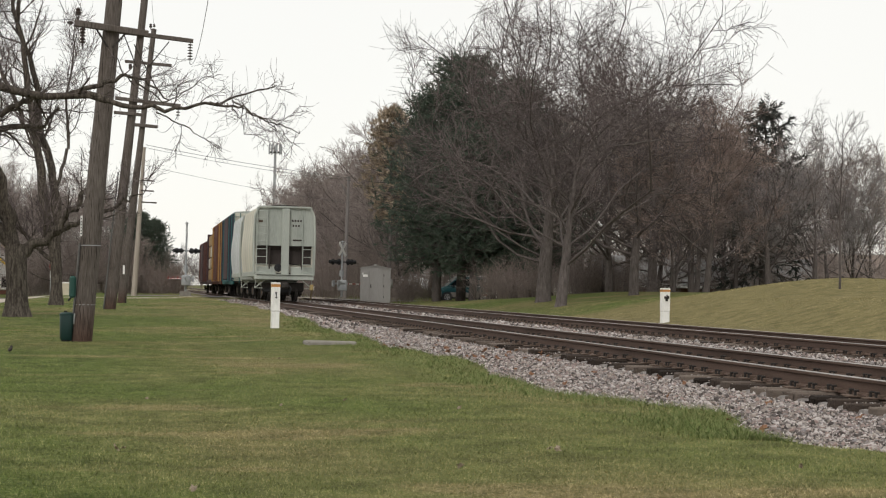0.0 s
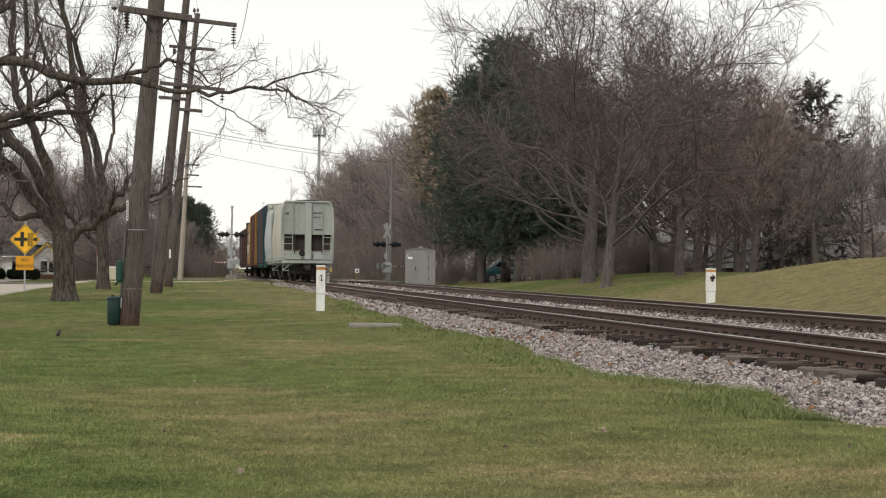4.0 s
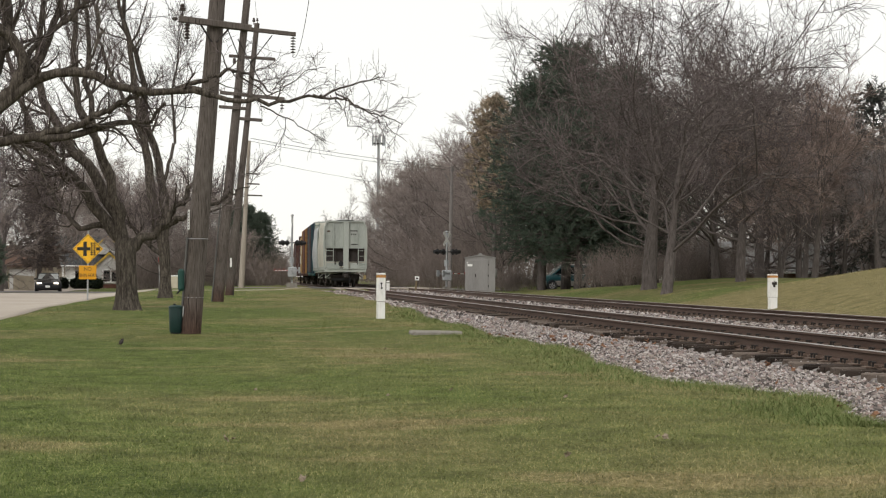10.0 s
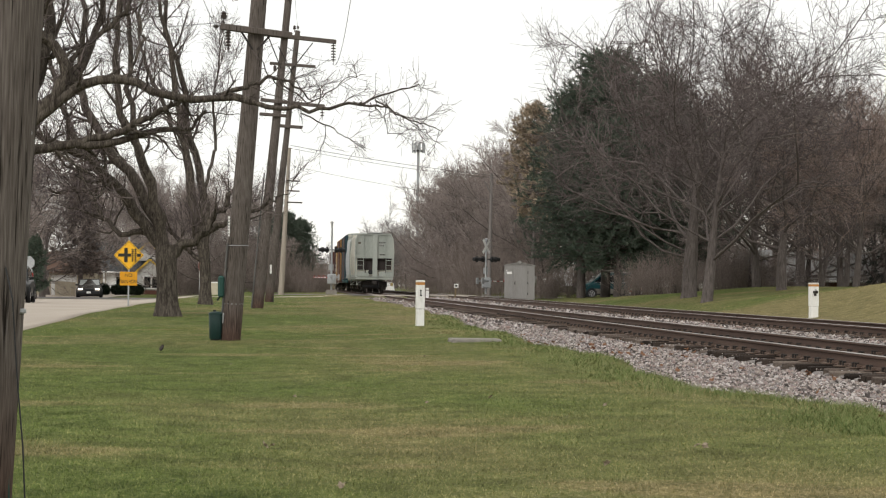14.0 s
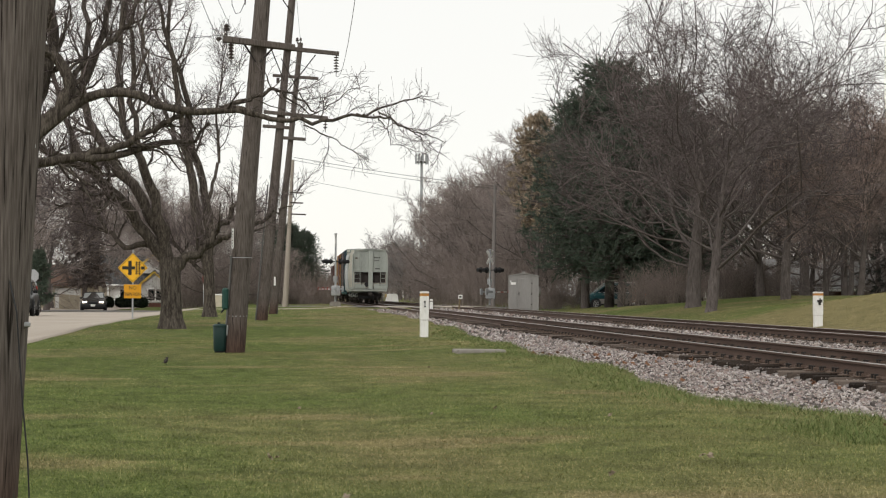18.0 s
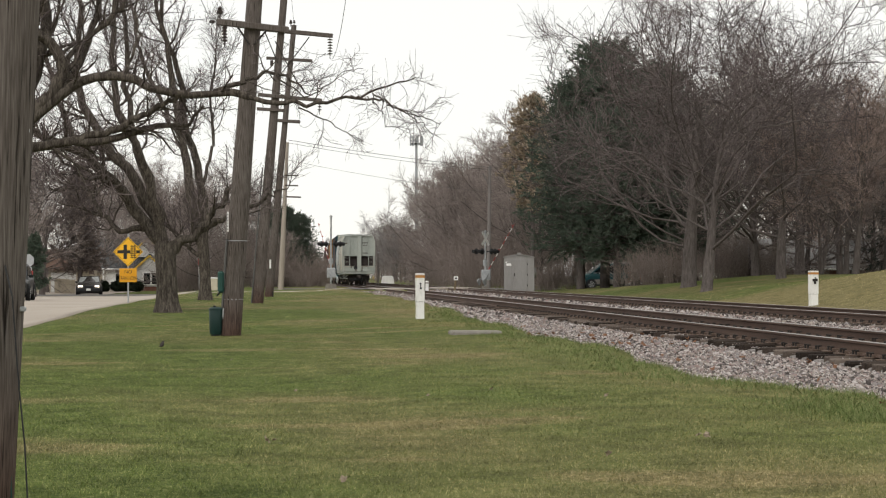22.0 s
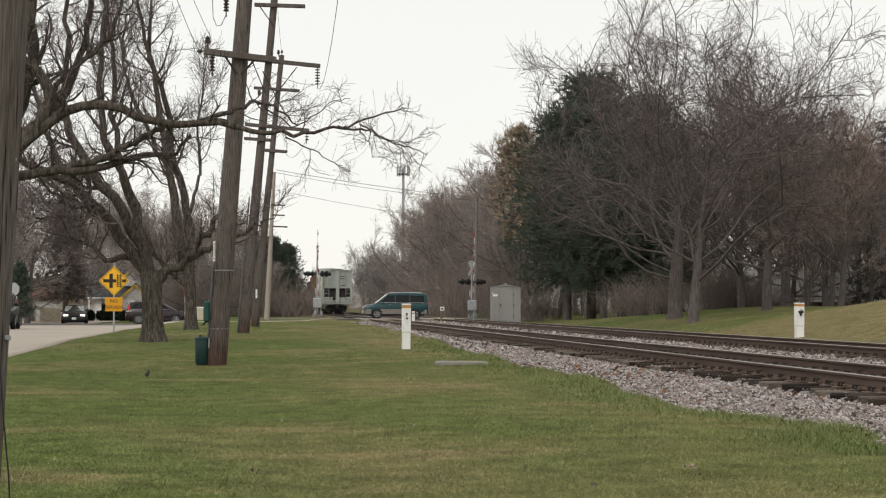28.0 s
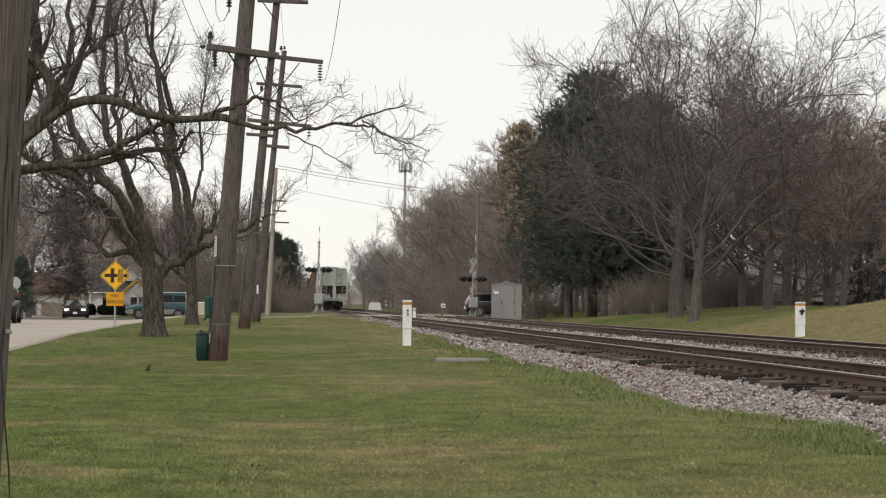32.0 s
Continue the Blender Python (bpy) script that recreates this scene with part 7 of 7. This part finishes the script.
        tx, tz, tw, th = spec["tail"]
        part("tail_light", Mesh().box((tx, s * (W / 2 * 0.90 - tw * 0.5), tz), (0.16, tw, th), 0.03), TAIL_LIT if lit_tails else RED, t, "red tail light")
    for nm, (a, b), k in (("windscreen", spec["screen"], 0.86), ("rear_window", spec["rear"], 0.84)):
        (x0, za), (x1, zb) = a, b
        hb, ht = W / 2 * 0.86 * k / 0.86 * 0.96, W / 2 * 0.74
        o = 0.02 if nm == "windscreen" else -0.02
        vs = [(x0 + o, -hb, za), (x0 + o, hb, za), (x1 + o, ht, zb), (x1 + o, -ht, zb)]
        vs += [(x - o * 1.8, y, z - 0.02) for x, y, z in vs]
        # the windscreen carries a painted sky reflection, the rear window is plain dark
        part(nm, Mesh().add(vs, [(0, 1, 2, 3), (4, 7, 6, 5), (0, 4, 5, 1), (1, 5, 6, 2), (2, 6, 7, 3), (3, 7, 4, 0)]), SCREEN_SHEEN if nm == "windscreen" else GLASS_DARK, t, "glass across the car's width")
    fx = spec["deck"][-1][0]
    rx = spec["deck"][0][0]
    part("front_bumper", Mesh().box((fx - 0.05, 0, z0 + 0.18), (0.22, W * 0.93, 0.26), 0.06), lower_mat, t)
    part("rear_bumper", Mesh().box((rx + 0.05, 0, z0 + 0.2), (0.22, W * 0.93, 0.26), 0.06), lower_mat, t)
    part("grille", Mesh().box((fx + 0.005, 0, spec["head"][1] - 0.03), (0.08, W * 0.42, 0.18), 0.02), spec.get("grille", BLACK), t)
    part("number_plate", Mesh().box((fx + 0.07, 0, z0 + 0.2), (0.02, 0.32, 0.16), 0.004), WHITE, t)
    part("number_plate", Mesh().box((rx - 0.07, 0, z0 + 0.42), (0.02, 0.32, 0.16), 0.004), WHITE, t)
    part("underbody", Mesh().box((0, 0, z0 - 0.02), (L * 0.86, W * 0.82, 0.16), 0.02), BLACK, t)
    return t, wheels


SEDAN = dict(length=4.8, width=1.82, sill=0.22, r=0.32, wheels=(1.4, -1.4), belt=0.92, top=1.44, mirror=0.75, handles=(0.1, -0.85),
             deck=[(-2.4, 0.72, 0.80), (-2.33, 0.86, 0.9), (-1.9, 0.94, 0.98), (0, 0.94, 1.0), (1.0, 0.92, 1.0), (1.7, 0.84, 0.97), (2.15, 0.74, 0.9), (2.36, 0.62, 0.78), (2.4, 0.5, 0.7)],
             cabin=[(-1.95, 0.92, 0.94, 0.96), (-1.1, 0.92, 1.38, 0.98), (-0.5, 0.92, 1.43, 1), (0.2, 0.92, 1.41, 1), (1.1, 0.92, 0.94, 0.97)],
             side_glass=[[(-1.25, 0.97), (-0.45, 0.97), (-0.42, 1.36), (-0.98, 1.33)], [(-0.36, 0.97), (0.75, 0.97), (0.22, 1.33), (-0.33, 1.36)]],
             screen=((1.02, 0.98), (0.3, 1.37)), rear=((-1.8, 1.0), (-1.12, 1.35)), head=(2.3, 0.66, 0.34, 0.14), tail=(-2.3, 0.75, 0.4, 0.18))
SUV = dict(length=4.55, width=1.84, sill=0.26, r=0.35, wheels=(1.32, -1.30), belt=1.03, top=1.66, mirror=0.78, handles=(0.0, -0.9),
           deck=[(-2.22, 0.8, 0.86), (-2.18, 1.0, 0.94), (-1.8, 1.06, 1.0), (0, 1.04, 1.0), (1.0, 1.02, 1.0), (1.6, 0.96, 0.97), (2.05, 0.86, 0.9), (2.25, 0.68, 0.8), (2.28, 0.52, 0.74)],
           cabin=[(-2.16, 1.0, 1.04, 0.96), (-1.95, 1.0, 1.5, 0.97), (-1.6, 1.0, 1.63, 0.98), (-0.6, 1.0, 1.67, 1), (0.2, 1.0, 1.61, 1), (1.3, 1.0, 1.03, 0.97)],
           side_glass=[[(-1.9, 1.12), (-1.35, 1.09), (-1.3, 1.52), (-1.62, 1.48)], [(-1.27, 1.09), (-0.28, 1.09), (-0.28, 1.57), (-1.22, 1.54)], [(-0.2, 1.09), (0.88, 1.09), (0.22, 1.52), (-0.2, 1.57)]],
           screen=((1.2, 1.07), (0.3, 1.57)), rear=((-2.1, 1.12), (-1.72, 1.56)), head=(2.05, 0.82, 0.4, 0.18), tail=(-2.0, 1.14, 0.1, 0.42))
VAN = dict(length=4.82, width=1.96, sill=0.32, r=0.345, wheels=(1.42, -1.4), belt=1.14, top=1.9, mirror=0.95, handles=(0.5, -0.5), dark_mirror=True, grille=CHROME, trim=0.36, two_tone=True,
           deck=[(-2.38, 0.9, 0.95), (-2.34, 1.12, 0.98), (-1.9, 1.16, 1.0), (0, 1.16, 1.0), (1.2, 1.14, 1.0), (1.55, 1.10, 0.98), (2.2, 0.98, 0.95), (2.36, 0.9, 0.92), (2.4, 0.6, 0.9)],
           cabin=[(-2.34, 1.1, 1.14, 0.99), (-2.28, 1.1, 1.78, 0.99), (-2.0, 1.1, 1.88, 1), (-0.6, 1.1, 1.92, 1), (0.55, 1.1, 1.88, 1), (1.5, 1.1, 1.13, 0.99)],
           side_glass=[[(-2.1, 1.2), (-1.05, 1.2), (-1.05, 1.72), (-2.05, 1.70)], [(-0.97, 1.2), (0.02, 1.2), (0.02, 1.74), (-0.97, 1.74)], [(0.1, 1.2), (1.22, 1.2), (0.6, 1.72), (0.1, 1.74)]],
           screen=((1.46, 1.17), (0.62, 1.84)), rear=((-2.34, 1.25), (-2.27, 1.74)), head=(2.28, 0.86, 0.42, 0.18), tail=(-2.3, 1.0, 0.16, 0.4))
PEWTER = mat("pewter_paint", [(0.04, 0.036, 0.033), (0.06, 0.055, 0.05)], scale=2, rough=0.22, metal=0.2, bump=0, spec=0.6)
PLUM = mat("plum_paint", [(0.018, 0.008, 0.011), (0.028, 0.012, 0.016)], scale=2, rough=0.18, metal=0.0, bump=0, spec=0.5)
TEAL = mat("teal_paint", [(0.008, 0.042, 0.048), (0.012, 0.055, 0.062)], scale=2, rough=0.3, metal=0.0, bump=0, spec=0.4)
TAUPE = mat("taupe_paint", [(0.20, 0.18, 0.16), (0.26, 0.235, 0.21)], scale=2, rough=0.35, metal=0.3, bump=0, spec=0.4)
BLACK_PAINT = mat("black_car_paint", [(0.006, 0.007, 0.007), (0.01, 0.011, 0.011)], scale=2, rough=0.3, metal=0.0, bump=0, spec=0.25)
WHITE_CAR = mat("white_car_paint", [(0.6, 0.6, 0.6), (0.7, 0.7, 0.7)], scale=2, rough=0.25, bump=0, spec=0.5)


def cars():
    t, w = car_shape(SEDAN, PEWTER, BLACK, "pewter saloon car waiting with its headlights on", "car", "saloon_car", lit_heads=True)
    t.matrix_basis = pose(-14.66, 131.4, hgt(-14.86, 131.4), 0, 0, -85)
    t, w = car_shape(SUV, BLACK_PAINT, BLACK, "black sport utility car standing on the road", "car", "utility_car")
    t.matrix_basis = pose(-12.2, 78.0, hgt(-12.2, 78.0) + 0.02, 0, 0, -86)
    van, wv = car_shape(VAN, TEAL, TAUPE, "teal and taupe passenger van driving over the crossing", "van", "passenger_van")
    for s in (-1, 1):
        part("roof_rail", Mesh().cyl((-1.9, s * 0.62, 1.95), (0.4, s * 0.62, 1.93), 0.02, n=6), CHROME, van)
    suv, ws = car_shape(SUV, PLUM, PLUM, "dark plum sport utility car driving over the crossing", "car", "utility_car", lit_tails=True)
    far, wf = car_shape(SEDAN, WHITE_CAR, WHITE_CAR, "white saloon car far down a side street", "car", "saloon_car")
    far.matrix_basis = pose(26.6, 385.0, 0.1, 0, 0, 35)
    return van, wv, suv, ws


VAN_OB, VAN_WHEELS, SUV_OB, SUV_WHEELS = cars()


# ---- houses ----
SIDING_WHITE = mat("white_siding", [(0.55, 0.54, 0.52), (0.68, 0.67, 0.65)], scale=2, rough=0.7)
SIDING_TAN = mat("tan_siding", [(0.36, 0.31, 0.235), (0.46, 0.405, 0.315)], scale=2, rough=0.8)
ROOF_DARK = mat("dark_shingle", [(0.045, 0.048, 0.05), (0.085, 0.088, 0.09)], scale=3, fine=20, rough=0.95, bump=0.4)
ROOF_GREY = mat("grey_shingle", [(0.24, 0.235, 0.235), (0.34, 0.335, 0.33)], scale=3, fine=20, rough=0.95, bump=0.4)
TRIM_YELLOW = paint("yellow_trim", (0.62, 0.42, 0.06), 0.6)
BRICK = mat("red_brick", [(0.11, 0.05, 0.038), (0.19, 0.09, 0.068)], scale=6, fine=30, rough=0.9, bump=0.3)
HEDGE = mat("hedge_green", [(0.008, 0.014, 0.008), (0.022, 0.032, 0.016)], scale=5, rough=0.95, bump=0, per="island")


def house_window(parent, x, z, w, h, y):
    f = part("window", Mesh().box((x, y - 0.03, z), (w, 0.08, h), 0.01), WHITE, parent)
    for s in (-1, 1):
        part("pane", Mesh().box((x + s * w * 0.23, y - 0.075, z), (w * 0.36, 0.02, h * 0.84)), GLASS_DARK, f)
    part("sill", Mesh().box((x, y - 0.08, z - h / 2), (w * 1.1, 0.14, 0.06), 0.01), WHITE, f)


def houses():
    # white gabled house behind the road
    hx, hy = -15.0, 170.0
    t = thing("house", pose(hx, hy, -0.32), "white gabled house with yellow trim and a big dark roof", "house")
    part("wall", Mesh().box((0.2, 4.2, 1.15), (8.4, 7, 2.3), 0.02), SIDING_TAN, t)
    part("roof", Mesh().prism([(0.2, 2.1), (4.4, 5.15), (8.6, 2.1), (8.6, 2.3), (4.4, 5.35), (0.2, 2.3)], "x", -4.4, 4.6), ROOF_DARK, t)
    part("gutter", Mesh().box((-1.9, 0.16, 2.2), (5.0, 0.14, 0.14), 0.02), WHITE, t)
    g = part("gable_wall", Mesh().prism([(0.65, 0), (3.25, 0), (3.25, 2.2), (1.95, 3.35), (0.65, 2.2)], "y", -0.6, 4.0), SIDING_WHITE, t)
    for a, b in (((0.4, 2.08), (1.95, 3.5)), ((1.95, 3.5), (3.5, 2.08))):
        d = Vector((b[0] - a[0], 0, b[1] - a[1]))
        q = d.to_track_quat("X", "Z").to_matrix()
        part("barge_board", Mesh().box(((a[0] + b[0]) / 2, -0.72, (a[1] + b[1]) / 2), (d.length, 0.14, 0.2), 0.01, q), TRIM_YELLOW, g, "yellow barge board")
        part("gable_roof", Mesh().box(((a[0] + b[0]) / 2, 1.9, (a[1] + b[1]) / 2 + 0.15), (d.length + 0.1, 5.2, 0.1), 0.01, q), ROOF_DARK, g)
    dm = part("dormer", Mesh().prism([(0.75, 3.4), (2.5, 3.4), (2.5, 4.35), (1.6, 5.1), (0.75, 4.35)], "y", 1.1, 5.0), SIDING_WHITE, t)
    for a, b in (((0.5, 4.2), (1.6, 5.22)), ((1.6, 5.22), (2.75, 4.2))):
        d = Vector((b[0] - a[0], 0, b[1] - a[1]))
        q = d.to_track_quat("X", "Z").to_matrix()
        part("barge_board", Mesh().box(((a[0] + b[0]) / 2, 1.0, (a[1] + b[1]) / 2), (d.length, 0.12, 0.18), 0.01, q), TRIM_YELLOW, dm, "yellow barge board")
        part("dormer_roof", Mesh().box(((a[0] + b[0]) / 2, 3.0, (a[1] + b[1]) / 2 + 0.14), (d.length + 0.1, 4.0, 0.1), 0.01, q), ROOF_DARK, dm)
    house_window(t, 2.1, 1.25, 1.7, 1.3, -0.6)
    part("brick_base", Mesh().box((1.95, -0.66, 0.2), (2.6, 0.12, 0.5), 0.01), BRICK, t)
    part("brick_pier", Mesh().box((0.45, -0.3, 0.95), (0.4, 0.4, 1.9), 0.02), BRICK, t)
    house_window(t, -1.0, 1.3, 1.1, 1.1, 0.7)
    part("porch_floor", Mesh().box((-2.0, 0.3, 0.12), (4.2, 0.9, 0.24), 0.02), CONCRETE_ROUGH, t)
    for x in (-3.8, -2.6, -0.2):
        part("porch_post", Mesh().box((x, 0.1, 1.1), (0.18, 0.18, 2.1), 0.02), WHITE, t)
    part("door", Mesh().box((-2.0, 0.68, 1.15), (0.95, 0.06, 2.05), 0.01), WHITE, t)
    # tan house further along
    t = thing("house", pose(-20.4, 152.0, -0.3), "low tan house with a brick front", "house")
    part("wall", Mesh().box((0, 3, 1.0), (7, 6, 2.0), 0.02), SIDING_TAN, t)
    part("roof", Mesh().prism([(-0.4, 1.95), (3, 3.7), (6.4, 1.95), (6.4, 2.15), (3, 3.9), (-0.4, 2.15)], "x", -3.8, 3.8), mat("rust_shingle", [(0.10, 0.06, 0.045), (0.16, 0.10, 0.075)], scale=3, fine=20, rough=0.95), t)
    part("garage_door", Mesh().box((1.2, -0.03, 0.9), (2.2, 0.08, 1.8), 0.02), SIDING_WHITE, t)
    house_window(t, -1.6, 1.15, 1.3, 1.0, 0)
    f = thing("fence_panel", pose(-17.6, 140.0, hgt(-17.6, 140) - 0.05), "pale solid fence panels by the road", "fence")
    for k in range(4):
        part("board", Mesh().box((-0.6 + 0.42 * k, 0, 0.62), (0.41, 0.06, 1.35 - 0.06 * k), 0.01), SIDING_TAN, f)
    t = thing("stop_sign", pose(-20.6, 150.0, -0.33), "grey back of an octagonal road sign on a post", "road sign")
    part("post", Mesh().box((0, 0, 1.1), (0.07, 0.06, 2.3), 0.01), STEEL, t)
    part("octagon", Mesh().prism([(0.4 * math.cos(math.pi / 8 + k * math.pi / 4), 1.85 + 0.4 * math.sin(math.pi / 8 + k * math.pi / 4)) for k in range(8)], "y", -0.05, -0.035), POLE_GREY, t)
    part("plate", Mesh().box((0, -0.043, 1.2), (0.66, 0.015, 0.5), 0.004), STEEL, t)
    # brick house across the tracks
    t = thing("house", pose(39.5, 114.0, hgt(38.2, 114) - 1.35, 0, 0, -12), "low brick house with a grey roof behind trees", "house")
    part("wall", Mesh().box((0, 4, 1.2), (15, 8, 2.4), 0.02), BRICK, t)
    part("roof", Mesh().prism([(-0.6, 2.3), (4, 4.4), (8.6, 2.3), (8.6, 2.5), (4, 4.6), (-0.6, 2.5)], "x", -8.0, 8.0), ROOF_GREY, t)
    part("gutter", Mesh().box((0, -0.66, 2.38), (16, 0.14, 0.16), 0.03), WHITE, t)
    for x in (-5.2, -1.5, 2.2, 5.2):
        house_window(t, x, 1.15, 1.5, 1.2, 0)
    t = thing("house", pose(58.0, 123.0, hgt(58, 123), 0, 0, 10), "low house with a brown roof behind the rise", "house")
    part("wall", Mesh().box((0, 4, 1.2), (14, 8, 2.4), 0.02), BRICK, t)
    part("roof", Mesh().prism([(-0.6, 2.3), (4, 4.2), (8.6, 2.3), (8.6, 2.5), (4, 4.4), (-0.6, 2.5)], "x", -7.6, 7.6), mat("brown_shingle", [(0.13, 0.10, 0.085), (0.20, 0.16, 0.135)], scale=3, fine=20, rough=0.95), t)
    house_window(t, -2, 1.2, 1.6, 1.2, 0)
    t = thing("house", pose(-40.0, 137.0, hgt(-40, 137)), "grey house at the end of the street", "house")
    part("wall", Mesh().box((0, 4, 1.5), (12, 8, 3.0), 0.02), SIDING_TAN, t)
    part("roof", Mesh().prism([(-0.6, 2.9), (4, 5.2), (8.6, 2.9), (8.6, 3.1), (4, 5.4), (-0.6, 3.1)], "x", -6.5, 6.5), ROOF_DARK, t)
    house_window(t, 1, 1.6, 1.6, 1.2, 0)
    # hedges before the white house
    rng = np.random.default_rng(15)
    for x, w in ((-14.2, 1.9), (-16.5, 0.8)):
        y = 158.0
        t = thing("clipped_hedge", pose(x, y, hgt(x, y)), "low rounded dark hedge before the house", "hedge", "hedges")
        n = 2600
        p = rng.normal(size=(n, 3))
        p /= np.linalg.norm(p, axis=1)[:, None]
        p = np.sign(p) * np.abs(p) ** 0.7 * np.array([w, 0.7, 0.62]) * rng.uniform(0.8, 1.05, (n, 1)) * 0.75 + (0, 0, 0.48)
        a, b = rng.normal(0, 0.075, (n, 3)), rng.normal(0, 0.075, (n, 3))
        v = np.stack([p - a, p + b, p + a, p - b], 1)
        part("leaves", array_mesh("leaves", v.reshape(-1, 3), np.arange(4 * n).reshape(n, 4), HEDGE), None, t, kind="stuff")
        part("core", Mesh().lathe([(0.2, 0), (0.55, 0.1), (0.6, 0.5), (0.3, 0.85)], n=10), HEDGE, t, m=Matrix.Diagonal((w * 0.9, 0.8, 0.95, 1)))


houses()


def bird():
    t = thing("small_bird", pose(-1.69, 24.2, hgt(-1.69, 24.2), 0, 0, 70) @ Matrix.Scale(0.85, 4), "small dark bird standing on the lawn", "bird")
    D = mat("dark_feather", [(0.02, 0.018, 0.016), (0.05, 0.04, 0.035)], scale=20, rough=0.8)
    part("body", Mesh().tube([(-0.075, 0, 0.055), (-0.03, 0, 0.06), (0.0, 0, 0.075), (0.03, 0, 0.095), (0.045, 0, 0.11)], [0.006, 0.028, 0.034, 0.026, 0.012], n=10), D, t, smooth=True)
    part("head", Mesh().lathe([(0.004, 0.085), (0.02, 0.1), (0.023, 0.115), (0.016, 0.13), (0.003, 0.138)], (0.045, 0, 0), n=10), D, t, smooth=True)
    part("beak", Mesh().cyl((0.062, 0, 0.115), (0.088, 0, 0.112), 0.006, 0.001, n=5), ORANGE, t)
    part("tail", Mesh().box((-0.1, 0, 0.048), (0.07, 0.022, 0.008), 0.002), D, t)
    for s in (-1, 1):
        part("leg", Mesh().cyl((0.0, s * 0.014, -0.01), (0.005, s * 0.014, 0.05), 0.003, n=5), DARK_STEEL, t)


bird()


# ---- moving things ----
def rolling(wheels, travel, axis, seconds, base):
    """Keys wheels that turn as their thing travels."""
    for ob, r, home in wheels:
        rows = []
        for t in seconds:
            a = math.degrees(travel(t) / r)
            rows.append((t, home @ (pose(0, 0, 0, a, 0, 0) if axis == "x" else pose(0, 0, 0, 0, a, 0))))
        walk(ob, rows)


def motions():
    # the train rolls away at a steady pace
    def tail(t):
        return 92.4 + 4.12 * t - 0.0135 * t * t
    for car, y in TRAIN:
        walk(car, [(t, pose(NEAR_C, tail(t) + y, HEAD)) for t in (0, 4, 8, 12, 16, 20, 24, 28, 32)])
    rolling([(w, 0.455, w.matrix_basis.copy()) for w in WHEELSETS], lambda t: -(tail(t) - tail(0)), "x", [k / 10 for k in range(321)], None)

    # gates: down, then raised once the train has cleared
    e = [(0, 0), (19.6, 0), (20.2, 4), (21, 22), (22, 44), (22.5, 51), (23, 59), (23.5, 66), (24, 74), (24.5, 79), (25, 84), (26, 88), (32, 88)]
    walk(ARM_R, [(t, pose(0.05, -0.25, 1.3, 0, 0, 50) @ pose(0, 0, 0, 0, -a, 0)) for t, a in e])
    walk(ARM_L, [(t, pose(0.05, -0.25, 1.3, 0, 0, 104) @ pose(0, 0, 0, 0, -a, 0)) for t, a in e])

    # cars over the crossing
    van = [(0, 24.4), (22.6, 24.4), (23.3, 24.1), (24, 22.9), (24.5, 22.1), (25, 21.3), (25.5, 19.3), (26.5, 15.2), (27.5, 11.2), (28, 9.4), (28.5, 7.3), (29, 4.8), (29.5, 2.5), (30, 0.3), (30.5, -1.7), (31, -3.8), (31.5, -5.9), (32, -8.0)]
    suv = [(0, -68.0), (20, -45.0), (23, -30.0), (25.5, -16.5), (26.5, -13.0), (27.5, -9.9), (28, -7.9), (28.5, -5.1), (29, -1.6), (29.5, 1.9), (30, 4.7), (30.5, 7.3), (31, 10.1), (31.5, 13.2), (32, 16.5)]

    def drive(ob, wheels, rows, y, heading):
        def height(x):
            return 0.24 - 0.42 * float(smoothstep(0, -8.5, x)) - 0.06 * float(smoothstep(14, 22, x))
        walk(ob, [(t, pose(x, y, height(x) - 0.055, 0, 0, heading)) for t, x in rows])
        ts, xs = [r[0] for r in rows], [r[1] for r in rows]
        start = next(t for (t, x), (t2, x2) in zip(rows, rows[1:]) if x != x2)
        moving = [k / 30 for k in range(int(max(start, 23.5) * 30), 961)]
        rolling([(w, r, w.matrix_basis.copy()) for w, r in wheels], lambda t: abs(float(np.interp(t, ts, xs)) - float(np.interp(max(start, 23.5), ts, xs))), "y", [0.0] + moving, None)

    drive(VAN_OB, VAN_WHEELS, van, 126.0, 180)
    drive(SUV_OB, SUV_WHEELS, suv, 123.4, 0)


motions()
